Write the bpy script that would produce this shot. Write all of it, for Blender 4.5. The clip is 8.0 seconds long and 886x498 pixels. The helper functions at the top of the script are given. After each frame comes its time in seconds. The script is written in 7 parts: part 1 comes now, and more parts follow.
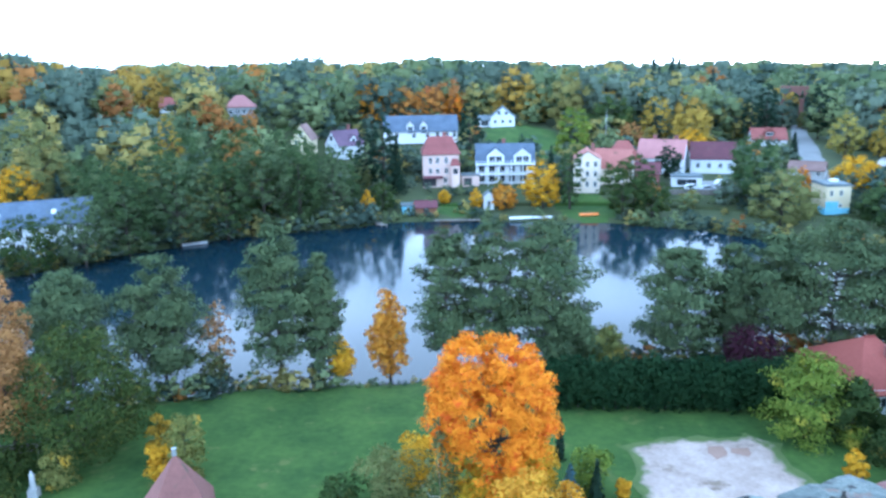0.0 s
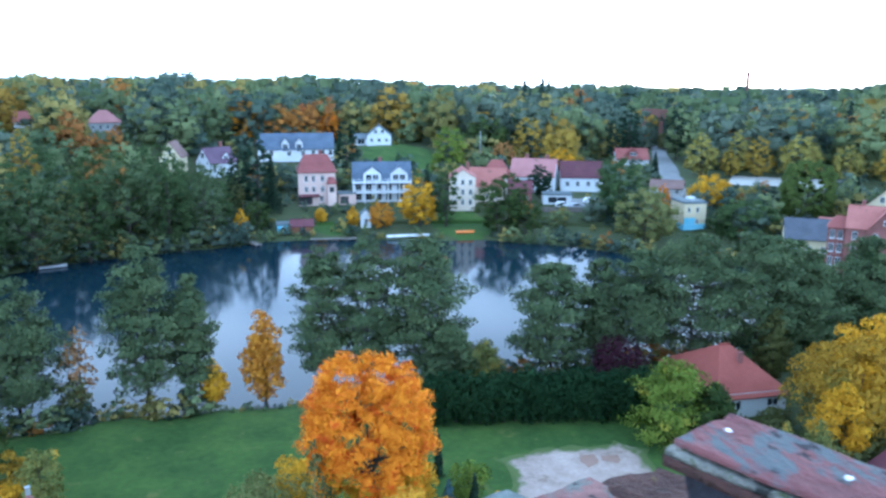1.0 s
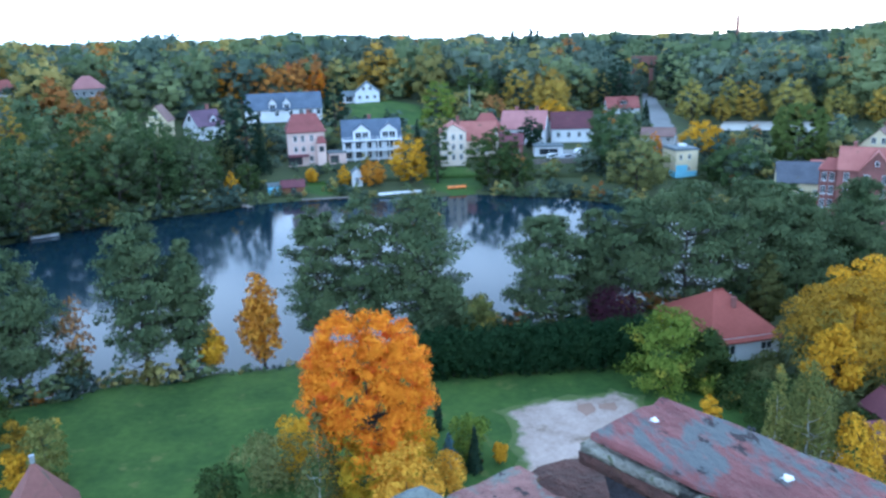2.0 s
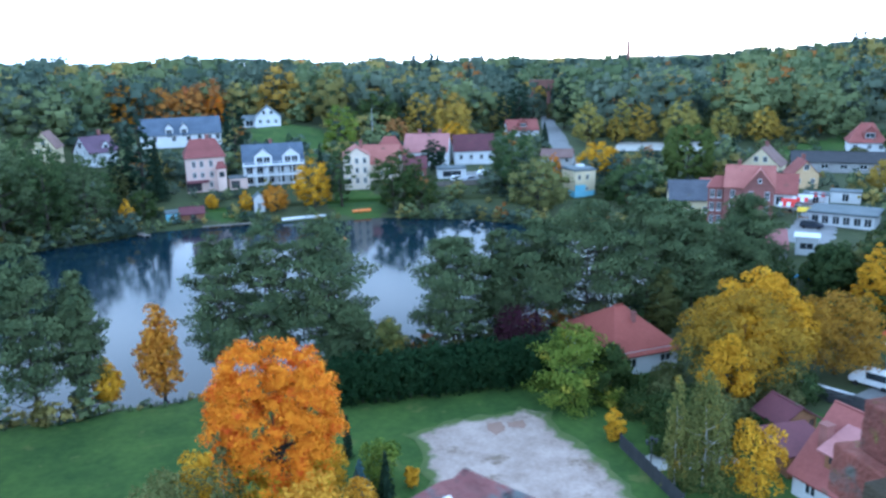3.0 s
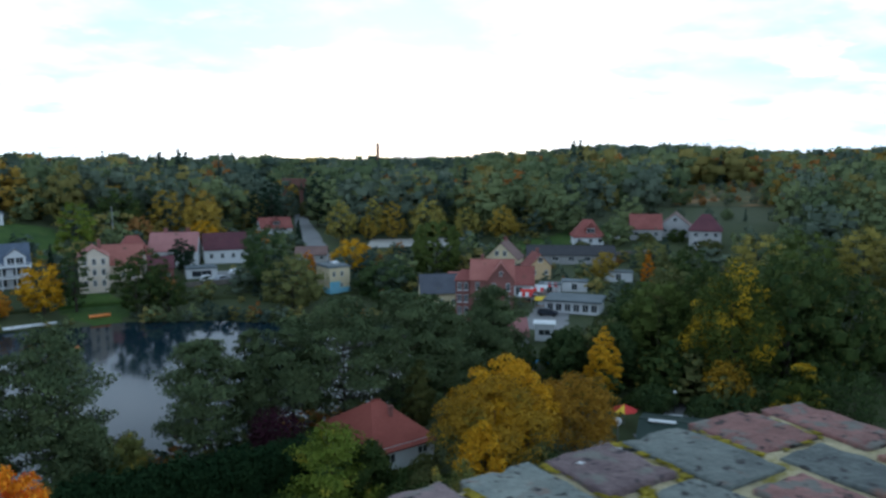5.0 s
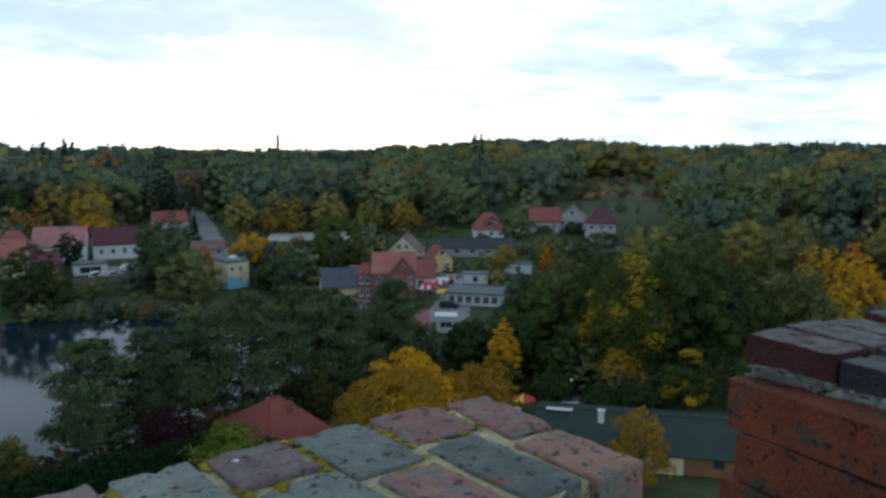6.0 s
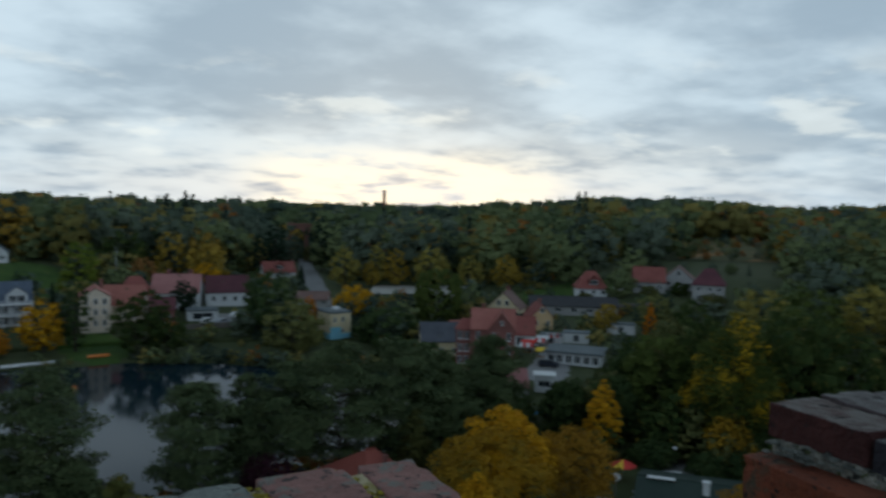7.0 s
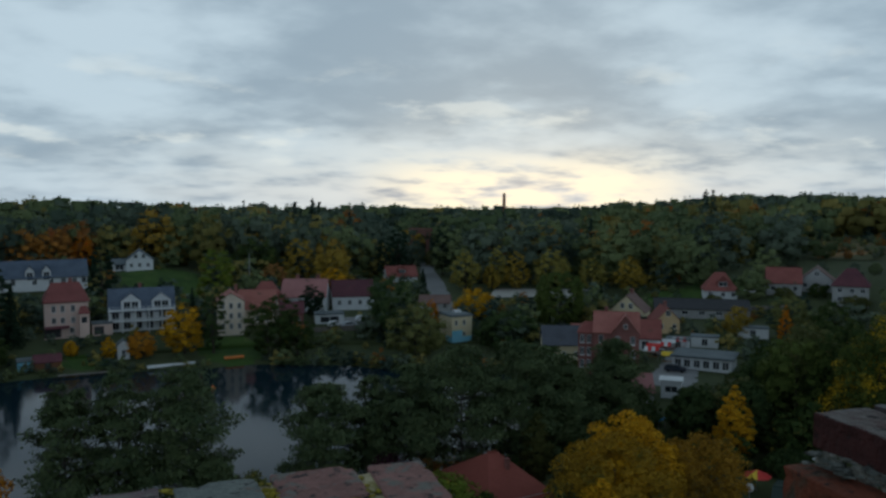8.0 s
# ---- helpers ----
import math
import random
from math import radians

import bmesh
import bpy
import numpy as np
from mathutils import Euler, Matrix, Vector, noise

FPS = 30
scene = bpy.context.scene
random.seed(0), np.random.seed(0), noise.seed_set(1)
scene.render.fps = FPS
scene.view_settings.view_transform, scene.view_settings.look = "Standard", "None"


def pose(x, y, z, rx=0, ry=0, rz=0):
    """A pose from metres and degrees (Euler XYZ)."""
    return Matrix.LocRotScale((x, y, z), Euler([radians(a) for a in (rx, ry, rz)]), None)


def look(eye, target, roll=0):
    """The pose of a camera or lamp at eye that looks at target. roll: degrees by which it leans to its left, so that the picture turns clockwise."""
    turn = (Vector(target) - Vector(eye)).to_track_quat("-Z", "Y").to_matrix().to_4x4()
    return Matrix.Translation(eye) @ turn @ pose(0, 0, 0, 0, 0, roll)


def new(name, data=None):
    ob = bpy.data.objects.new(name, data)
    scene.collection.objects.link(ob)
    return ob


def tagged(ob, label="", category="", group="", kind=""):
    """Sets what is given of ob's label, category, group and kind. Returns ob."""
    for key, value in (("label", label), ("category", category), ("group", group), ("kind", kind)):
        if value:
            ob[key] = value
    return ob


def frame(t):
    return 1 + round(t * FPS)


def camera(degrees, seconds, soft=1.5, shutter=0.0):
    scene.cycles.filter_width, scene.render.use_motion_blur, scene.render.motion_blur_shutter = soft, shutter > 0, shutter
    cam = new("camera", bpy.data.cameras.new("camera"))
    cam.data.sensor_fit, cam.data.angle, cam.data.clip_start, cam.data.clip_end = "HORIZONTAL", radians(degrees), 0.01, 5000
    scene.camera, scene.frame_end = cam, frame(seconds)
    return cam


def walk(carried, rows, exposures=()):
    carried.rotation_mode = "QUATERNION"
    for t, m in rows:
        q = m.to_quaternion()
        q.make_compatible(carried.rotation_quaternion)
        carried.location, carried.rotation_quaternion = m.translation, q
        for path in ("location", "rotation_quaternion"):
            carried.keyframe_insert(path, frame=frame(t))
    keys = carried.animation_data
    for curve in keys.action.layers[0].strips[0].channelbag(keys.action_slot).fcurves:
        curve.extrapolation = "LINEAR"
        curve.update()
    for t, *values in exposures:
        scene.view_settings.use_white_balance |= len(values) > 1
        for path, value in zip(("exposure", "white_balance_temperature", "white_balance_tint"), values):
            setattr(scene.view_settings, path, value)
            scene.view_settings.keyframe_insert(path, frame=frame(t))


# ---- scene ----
cam = camera(58.2, 8.0, soft=2.7, shutter=0.35)
PATH = [
    (0, (-0.014, 0.019, 38.006), (-0.014, 1.962, 37.534), -1.04),
    (0.5, (0.081, 0.062, 37.975), (0.197, 2.000, 37.492), -1.30),
    (1, (0.252, 0.023, 38.002), (0.556, 1.953, 37.572), 0.20),
    (1.2, (0.301, 0.044, 37.990), (0.611, 1.966, 37.532), -0.36),
    (2.3, (0.389, 0.150, 37.984), (0.736, 2.043, 37.439), -2.81),
    (2.5, (0.405, 0.163, 37.988), (0.845, 2.045, 37.477), -2.31),
    (3, (0.496, 0.184, 37.990), (1.042, 2.045, 37.501), -1.48),
    (3.5, (0.688, 0.151, 37.995), (1.251, 1.998, 37.472), 0.17),
    (4, (0.829, 0.187, 37.985), (1.543, 1.990, 37.495), -0.18),
    (4.5, (1.052, 0.350, 37.915), (2.070, 2.049, 37.636), 0.88),
    (4.7, (0.980, 0.332, 37.932), (2.056, 1.998, 37.678), 0.28),
    (5.8, (1.261, 0.079, 37.933), (2.486, 1.633, 37.644), 0.68),
    (6, (1.243, 0.030, 37.969), (2.545, 1.523, 37.695), 0.49),
    (6.5, (1.439, 0.036, 37.911), (2.760, 1.525, 37.714), 2.38),
    (7, (1.563, -0.001, 37.923), (2.669, 1.659, 37.785), 1.27),
    (7.5, (1.661, -0.090, 37.939), (2.555, 1.694, 37.790), 0.34),
    (8, (1.687, -0.132, 37.941), (2.530, 1.677, 37.808), -0.10),
]
EXPOSURES = [  # seconds, stops, white balance
    (0.0, 1.42, 4620.0, 4.5), (0.5, 1.25, 4620.0, 4.5), (1.0, 1.0, 4620.0, 4.5), (2.5, 0.86, 4620.0, 5.5), (3.5, 0.78, 4620.0, 5.5), (4.0, 0.7, 4680.0, 5.5), (4.5, 0.3, 4700.0, 5.0),
    (4.7, -0.2, 5050.0, 4.0), (5.8, -0.83, 5600.0, 2.5), (6.0, -0.82, 5650.0, 2.0), (6.5, -0.94, 5700.0, 1.0), (7.0, -1.66, 5750.0, 0.0), (7.5, -1.78, 5700.0, -1.0), (8.0, -1.88, 5700.0, -1.0),
]
walk(cam, [(t, look(eye, target, roll)) for t, eye, target, roll in PATH], EXPOSURES)

# ---- world and sun: overcast dusk, the sun low behind broken cloud ----
SUN_AZ, SUN_EL = 31.0, 5.0
world = bpy.data.worlds.new("overcast_dusk")
scene.world = world
world.use_nodes = True
wt = world.node_tree
wt.nodes.clear()


def wn(kind, **values):
    n = wt.nodes.new(kind)
    for k, v in values.items():
        n.inputs[k.replace("_", " ")].default_value = v
    return n


def wmath(op, a, b=None, clamp=False):
    n = wt.nodes.new("ShaderNodeMath")
    n.operation, n.use_clamp = op, clamp
    for i, v in enumerate((a, b)):
        if v is None:
            continue
        if isinstance(v, (int, float)):
            n.inputs[i].default_value = v
        else:
            wt.links.new(v, n.inputs[i])
    return n.outputs[0]


def wrange(v, a, b, lo=0.0, hi=1.0):
    n = wt.nodes.new("ShaderNodeMapRange")
    n.interpolation_type = "SMOOTHSTEP"
    wt.links.new(v, n.inputs["Value"])
    for k, x in (("From Min", a), ("From Max", b), ("To Min", lo), ("To Max", hi)):
        n.inputs[k].default_value = x
    return n.outputs["Result"]


def wmix(f, a, b):
    n = wt.nodes.new("ShaderNodeMix")
    n.data_type = "RGBA"
    for i, v in ((0, f), (6, a), (7, b)):
        if isinstance(v, (int, float, tuple)):
            n.inputs[i].default_value = v
        else:
            wt.links.new(v, n.inputs[i])
    return n.outputs[2]


coord = wt.nodes.new("ShaderNodeTexCoord")
split = wt.nodes.new("ShaderNodeSeparateXYZ")
wt.links.new(coord.outputs["Generated"], split.inputs[0])
dx, dy, dz = split.outputs


lift = wmath("ADD", wmath("MAXIMUM", dz, -0.1), 0.21)
layer = wt.nodes.new("ShaderNodeCombineXYZ")
wt.links.new(wmath("DIVIDE", dx, lift), layer.inputs[0])
wt.links.new(wmath("DIVIDE", dy, lift), layer.inputs[1])


def cloud_noise(scale, detail, offset, rough=0.5):
    """Noise on a level cloud sheet, so that it closes up into bands towards the horizon."""
    m = wt.nodes.new("ShaderNodeMapping")
    m.inputs["Location"].default_value = offset
    m.inputs["Scale"].default_value = (scale, scale, scale)
    wt.links.new(layer.outputs[0], m.inputs["Vector"])
    n = wn("ShaderNodeTexNoise", Scale=1.0, Detail=detail, Roughness=rough)
    wt.links.new(m.outputs[0], n.inputs["Vector"])
    return n.outputs["Fac"]


big = cloud_noise(1.3, 3.0, (1.7, 4.1, 0.3))
fine = cloud_noise(3.6, 6.0, (7.3, 2.2, 0.6), 0.55)
thick = wrange(wmath("ADD", wmath("MULTIPLY", big, 0.68), wmath("MULTIPLY", fine, 0.32)), 0.37, 0.60)
cloud = wmix(thick, (2.35, 2.5, 2.66, 1), (1.34, 1.52, 1.74, 1))
# the dome overhead is heavier and darker than the sky low down
cloud = wmix(wrange(dz, 0.25, 0.75), cloud, (0.74, 0.86, 0.98, 1))
# the paler belt under the cloud's edge, warm round the place where the sun goes down
sun_dir = (math.sin(radians(SUN_AZ)), math.cos(radians(SUN_AZ)), 0.03)
dot = wt.nodes.new("ShaderNodeVectorMath")
dot.operation = "DOT_PRODUCT"
wt.links.new(coord.outputs["Generated"], dot.inputs[0])
dot.inputs[1].default_value = sun_dir
near_sun = wrange(dot.outputs["Value"], math.cos(radians(34)), 1.0)
core = wrange(dot.outputs["Value"], math.cos(radians(13)), 1.0)
belt = wmath("MULTIPLY", wrange(dz, 0.12, 0.0), wrange(fine, 0.74, 0.40))
sky = wmix(wmath("MULTIPLY", belt, wmath("ADD", wmath("MULTIPLY", near_sun, 0.75), 0.15), True), cloud, (3.0, 2.85, 2.7, 1))
sky = wmix(wmath("MULTIPLY", wmath("MULTIPLY", core, wrange(dz, 0.065, 0.012)), wrange(fine, 0.70, 0.42), True), sky, (4.6, 3.75, 2.7, 1))
gaps = cloud_noise(2.6, 6.0, (3.1, 8.2, 1.9), 0.55)
band = wmath("MULTIPLY", wrange(dz, 0.02, 0.06), wrange(dz, 0.20, 0.10))
sky = wmix(wmath("MULTIPLY", wmath("MULTIPLY", wrange(gaps, 0.54, 0.68), band), 0.5, True), sky, (3.5, 3.25, 2.95, 1))
nish = wt.nodes.new("ShaderNodeTexSky")
nish.sky_type, nish.sun_disc = "NISHITA", False
nish.sun_elevation, nish.sun_rotation = radians(SUN_EL), radians(SUN_AZ)
clear = wt.nodes.new("ShaderNodeVectorMath")
clear.operation = "SCALE"
clear.inputs["Scale"].default_value = 0.12
wt.links.new(nish.outputs[0], clear.inputs[0])
sky = wmix(0.9, clear.outputs[0], sky)
back = wn("ShaderNodeBackground", Strength=1.0)
wt.links.new(sky, back.inputs["Color"])
wt.links.new(back.outputs[0], wt.nodes.new("ShaderNodeOutputWorld").inputs[0])

sun_data = bpy.data.lights.new("sun", "SUN")
sun_data.energy, sun_data.angle, sun_data.color = 0.7, radians(14), (1.0, 0.86, 0.7)
sun = new("sun", sun_data)
sun.matrix_world = look((120, 200, 120), (120 - math.sin(radians(SUN_AZ)) * 50, 200 - math.cos(radians(SUN_AZ)) * 50, 120 - 50 * math.tan(radians(SUN_EL))))


# ---- materials ----
def material(name, dark, light, scale=1.0, fine=8.0, rough=0.85, bump=0.3, metal=0.0, spot=None, spot_amount=0.0, spot_scale=0.6,
             random_by="object", spread=0.25, stretch=(1, 1, 1), bump_scale=1.0, translucent=0.0, cap=None, specks=None):
    """Two colours mixed by coarse and fine noise, with spots (stains, moss), a random tint, and a fine relief."""
    m = bpy.data.materials.new(name)
    m.use_nodes = True
    t = m.node_tree
    b = t.nodes["Principled BSDF"]
    c = t.nodes.new("ShaderNodeTexCoord")
    mp = t.nodes.new("ShaderNodeMapping")
    mp.inputs["Scale"].default_value = stretch
    g = t.nodes.new("ShaderNodeNewGeometry")
    t.links.new(g.outputs["Position"], mp.inputs[0])

    def noise_tex(s, detail, seed=0.0):
        n = t.nodes.new("ShaderNodeTexNoise")
        n.inputs["Scale"].default_value, n.inputs["Detail"].default_value = s, detail
        n.inputs["Roughness"].default_value = 0.6
        if seed:
            off = t.nodes.new("ShaderNodeVectorMath")
            off.inputs[1].default_value = (seed, seed * 2, seed * 3)
            t.links.new(mp.outputs[0], off.inputs[0])
            t.links.new(off.outputs[0], n.inputs["Vector"])
        else:
            t.links.new(mp.outputs[0], n.inputs["Vector"])
        return n.outputs["Fac"]

    def maths(op, a, v2):
        n = t.nodes.new("ShaderNodeMath")
        n.operation = op
        t.links.new(a, n.inputs[0])
        if isinstance(v2, (int, float)):
            n.inputs[1].default_value = v2
        else:
            t.links.new(v2, n.inputs[1])
        return n.outputs[0]

    def mixed(f, a, v2):
        n = t.nodes.new("ShaderNodeMix")
        n.data_type = "RGBA"
        for i, v in ((0, f), (6, a), (7, v2)):
            if isinstance(v, tuple):
                n.inputs[i].default_value = (*v, 1) if len(v) == 3 else v
            elif isinstance(v, (int, float)):
                n.inputs[i].default_value = v
            else:
                t.links.new(v, n.inputs[i])
        return n.outputs[2]

    coarse, small = noise_tex(scale, 4.0), noise_tex(fine, 4.0, 3.1)
    if random_by == "island":
        chance = g.outputs["Random Per Island"]
    elif random_by == "tint":
        own = t.nodes.new("ShaderNodeAttribute")
        own.attribute_name = "tint"
        chance = own.outputs["Fac"]
    else:
        chance = t.nodes.new("ShaderNodeObjectInfo").outputs["Random"]
    blend = maths("ADD", maths("MULTIPLY", maths("SUBTRACT", coarse, 0.5), 1.6), maths("MULTIPLY", maths("SUBTRACT", small, 0.5), 1.0 if random_by != "tint" else 0.45))
    blend = maths("ADD", maths("ADD", blend, 0.5), maths("MULTIPLY", maths("SUBTRACT", chance, 0.5), spread * 2))
    lim = t.nodes.new("ShaderNodeClamp")
    t.links.new(blend, lim.inputs[0])
    colour = mixed(lim.outputs[0], dark, light)
    if spot:
        r = t.nodes.new("ShaderNodeMapRange")
        t.links.new(noise_tex(spot_scale, 6.0, 7.7), r.inputs["Value"])
        r.inputs["From Min"].default_value = 0.66 - spot_amount * 0.4
        r.inputs["From Max"].default_value = 0.74 - spot_amount * 0.4
        colour = mixed(r.outputs["Result"], colour, spot)
    if cap:  # lichen and dust that settle on what faces up
        up = t.nodes.new("ShaderNodeSeparateXYZ")
        t.links.new(g.outputs["True Normal"], up.inputs[0])
        r = t.nodes.new("ShaderNodeMapRange")
        t.links.new(maths("ADD", up.outputs[2], maths("MULTIPLY", noise_tex(fine * 0.35, 6.0, 5.2), 1.1)), r.inputs["Value"])
        r.inputs["From Min"].default_value, r.inputs["From Max"].default_value = 1.30, 1.62
        colour = mixed(r.outputs["Result"], colour, cap)
    if specks:
        r = t.nodes.new("ShaderNodeMapRange")
        t.links.new(noise_tex(fine * 0.5, 5.0, 9.4), r.inputs["Value"])
        r.inputs["From Min"].default_value, r.inputs["From Max"].default_value = 0.585, 0.64
        colour = mixed(r.outputs["Result"], colour, specks)
    t.links.new(colour, b.inputs["Base Color"])
    b.inputs["Roughness"].default_value, b.inputs["Metallic"].default_value = rough, metal
    b.inputs["Specular IOR Level"].default_value = 0.06 if translucent else 0.3
    if bump:
        n = t.nodes.new("ShaderNodeBump")
        n.inputs["Strength"].default_value = bump
        n.inputs["Distance"].default_value = 0.05 * bump_scale
        t.links.new(small, n.inputs["Height"])
        t.links.new(n.outputs[0], b.inputs["Normal"])
    if translucent:
        tr = t.nodes.new("ShaderNodeBsdfTranslucent")
        t.links.new(colour, tr.inputs["Color"])
        mx = t.nodes.new("ShaderNodeMixShader")
        mx.inputs[0].default_value = translucent
        t.links.new(b.outputs[0], mx.inputs[1])
        t.links.new(tr.outputs[0], mx.inputs[2])
        t.links.new(mx.outputs[0], t.nodes["Material Output"].inputs[0])
    return m


def leaf_material(name, dark, light, other=None, amount=0.0, patch=0.35, by="island"):
    return material(name, dark, light, scale=patch, fine=1.3 if by == "island" else 0.25, rough=0.7, bump=0.0, spot=other, spot_amount=amount,
                    spot_scale=patch * 1.6, random_by=by, spread=0.3 if by == "island" else 0.5, translucent=0.3)


GRASS = material("grass", (0.015, 0.045, 0.008), (0.074, 0.124, 0.021), 0.16, 1.2, 0.95, 0.9, spot=(0.10, 0.12, 0.03), spot_amount=0.16, spot_scale=0.3)
MEADOW = material("rough_meadow", (0.042, 0.056, 0.02), (0.105, 0.1, 0.036), 0.03, 0.3, 0.95, 0.4, spot=(0.30, 0.16, 0.06), spot_amount=0.3, spot_scale=0.05)
GRAVEL = material("pale_gravel", (0.21, 0.155, 0.125), (0.45, 0.36, 0.31), 0.35, 2.6, 0.95, 0.5, spot=(0.20, 0.15, 0.11), spot_amount=0.2, spot_scale=0.25)
CONCRETE = material("pale_concrete", (0.38, 0.37, 0.34), (0.52, 0.50, 0.46), 0.2, 2.0, 0.9, 0.2)
ASPHALT = material("pale_worn_asphalt", (0.192, 0.192, 0.195), (0.288, 0.288, 0.289), 0.2, 4.0, 0.9, 0.2)
MUD = material("ochre_mud", (0.22, 0.135, 0.10), (0.30, 0.20, 0.155), 0.6, 3.0, 0.95, 0.3)
BARK = material("bark", (0.03, 0.024, 0.02), (0.08, 0.065, 0.05), 2.0, 14.0, 0.9, 0.6, stretch=(1, 1, 0.25))
BIRCH_BARK = material("birch_bark", (0.25, 0.24, 0.22), (0.6, 0.58, 0.54), 2.0, 9.0, 0.85, 0.3, stretch=(1, 1, 2))
L_DARK = leaf_material("leaves_dark_green", (0.038, 0.068, 0.027), (0.108, 0.148, 0.052))
L_ALDER = leaf_material("leaves_alder", (0.06, 0.09, 0.044), (0.16, 0.198, 0.088))
L_GREEN = leaf_material("leaves_green", (0.030, 0.056, 0.018), (0.092, 0.124, 0.036), (0.24, 0.19, 0.04), 0.15, 0.5)
L_OLIVE = leaf_material("leaves_olive", (0.086, 0.102, 0.037), (0.193, 0.199, 0.073), (0.24, 0.18, 0.04), 0.12)
L_LIME = leaf_material("leaves_lime", (0.10, 0.15, 0.02), (0.26, 0.31, 0.05), (0.44, 0.38, 0.05), 0.18, 0.25)
L_BIRCH = leaf_material("leaves_birch", (0.15, 0.155, 0.04), (0.30, 0.29, 0.085), (0.55, 0.35, 0.04), 0.2)
L_WEEP = leaf_material("leaves_weeping_birch", (0.1, 0.113, 0.03), (0.235, 0.235, 0.07), (0.42, 0.30, 0.05), 0.12)
L_WILLOW = leaf_material("leaves_willow", (0.125, 0.138, 0.048), (0.27, 0.272, 0.095), (0.27, 0.22, 0.06), 0.08)
L_YELLOW = leaf_material("leaves_yellow", (0.44, 0.22, 0.010), (0.82, 0.49, 0.028), (0.24, 0.21, 0.03), 0.06)
L_GOLD = leaf_material("leaves_gold", (0.22, 0.135, 0.016), (0.54, 0.33, 0.032), (0.17, 0.15, 0.03), 0.24, 0.2)
L_CHEST = leaf_material("leaves_green_gold", (0.040, 0.066, 0.016), (0.12, 0.14, 0.03), (0.50, 0.33, 0.02), 0.36, 0.15)
L_ORANGE = leaf_material("leaves_orange", (0.42, 0.15, 0.012), (0.68, 0.27, 0.02), (0.62, 0.10, 0.015), 0.16, 0.3)
L_MAPLE = leaf_material("leaves_maple_orange", (0.62, 0.15, 0.006), (0.95, 0.42, 0.02), (0.76, 0.15, 0.02), 0.26, 0.42)
L_TURNING = leaf_material("leaves_yellow_green", (0.30, 0.26, 0.015), (0.75, 0.47, 0.03), (0.80, 0.30, 0.02), 0.2, 0.3)
L_FADING = leaf_material("leaves_fading_green", (0.22, 0.2, 0.052), (0.46, 0.39, 0.095), (0.40, 0.26, 0.04), 0.14, 0.2)
L_MOSSY = leaf_material("leaves_moss_green", (0.062, 0.092, 0.022), (0.145, 0.18, 0.046))
L_RUSTY = leaf_material("leaves_brown_orange", (0.32, 0.15, 0.035), (0.55, 0.26, 0.055), (0.50, 0.18, 0.06), 0.16, 0.1)
L_TAWNY = leaf_material("leaves_tawny", (0.25, 0.185, 0.035), (0.52, 0.36, 0.06), (0.14, 0.13, 0.04), 0.12)
L_BROAD = leaf_material("leaves_broad_green", (0.028, 0.050, 0.013), (0.098, 0.122, 0.031), (0.22, 0.18, 0.03), 0.16, 0.6)
L_CYPRESS = leaf_material("leaves_cypress", (0.062, 0.072, 0.022), (0.138, 0.14, 0.046))
L_AMBER = leaf_material("leaves_amber", (0.46, 0.19, 0.02), (0.72, 0.36, 0.04), (0.30, 0.24, 0.05), 0.1)
L_BRONZE = leaf_material("leaves_bronze", (0.23, 0.125, 0.018), (0.50, 0.29, 0.035), (0.16, 0.13, 0.03), 0.2, 0.25)
L_RUST = leaf_material("leaves_rust", (0.25, 0.125, 0.045), (0.46, 0.25, 0.085))
L_PALE = leaf_material("leaves_pale_yellow", (0.56, 0.28, 0.02), (0.86, 0.52, 0.06))
L_PURPLE = leaf_material("leaves_purple", (0.03, 0.012, 0.02), (0.075, 0.025, 0.04))
L_CONIFER = leaf_material("conifer_needles", (0.016, 0.034, 0.021), (0.044, 0.072, 0.041))
L_BLUE = leaf_material("blue_needles", (0.06, 0.11, 0.12), (0.14, 0.22, 0.24))
L_HEDGE = leaf_material("hedge_needles", (0.013, 0.035, 0.014), (0.039, 0.075, 0.029))
# far leaf colours with distance haze put in: paler, greyer, the greens bluer
HAZED_FOREST_MATS = {
    "dark": leaf_material("hazed_forest_dark", (0.074, 0.108, 0.082), (0.172, 0.212, 0.15), patch=0.05, by="tint"),
    "green": leaf_material("hazed_forest_green", (0.112, 0.154, 0.074), (0.24, 0.28, 0.125), patch=0.05, by="tint"),
    "olive": leaf_material("hazed_forest_olive", (0.225, 0.205, 0.066), (0.41, 0.34, 0.108), patch=0.05, by="tint"),
    "gold": leaf_material("hazed_forest_gold", (0.24, 0.165, 0.035), (0.44, 0.29, 0.055), patch=0.05, by="tint"),
    "rust": leaf_material("hazed_forest_rust", (0.27, 0.125, 0.04), (0.46, 0.215, 0.055), patch=0.05, by="tint"),
    "conifer": leaf_material("hazed_forest_conifer", (0.042, 0.066, 0.052), (0.098, 0.135, 0.1), patch=0.05, by="tint"),
}


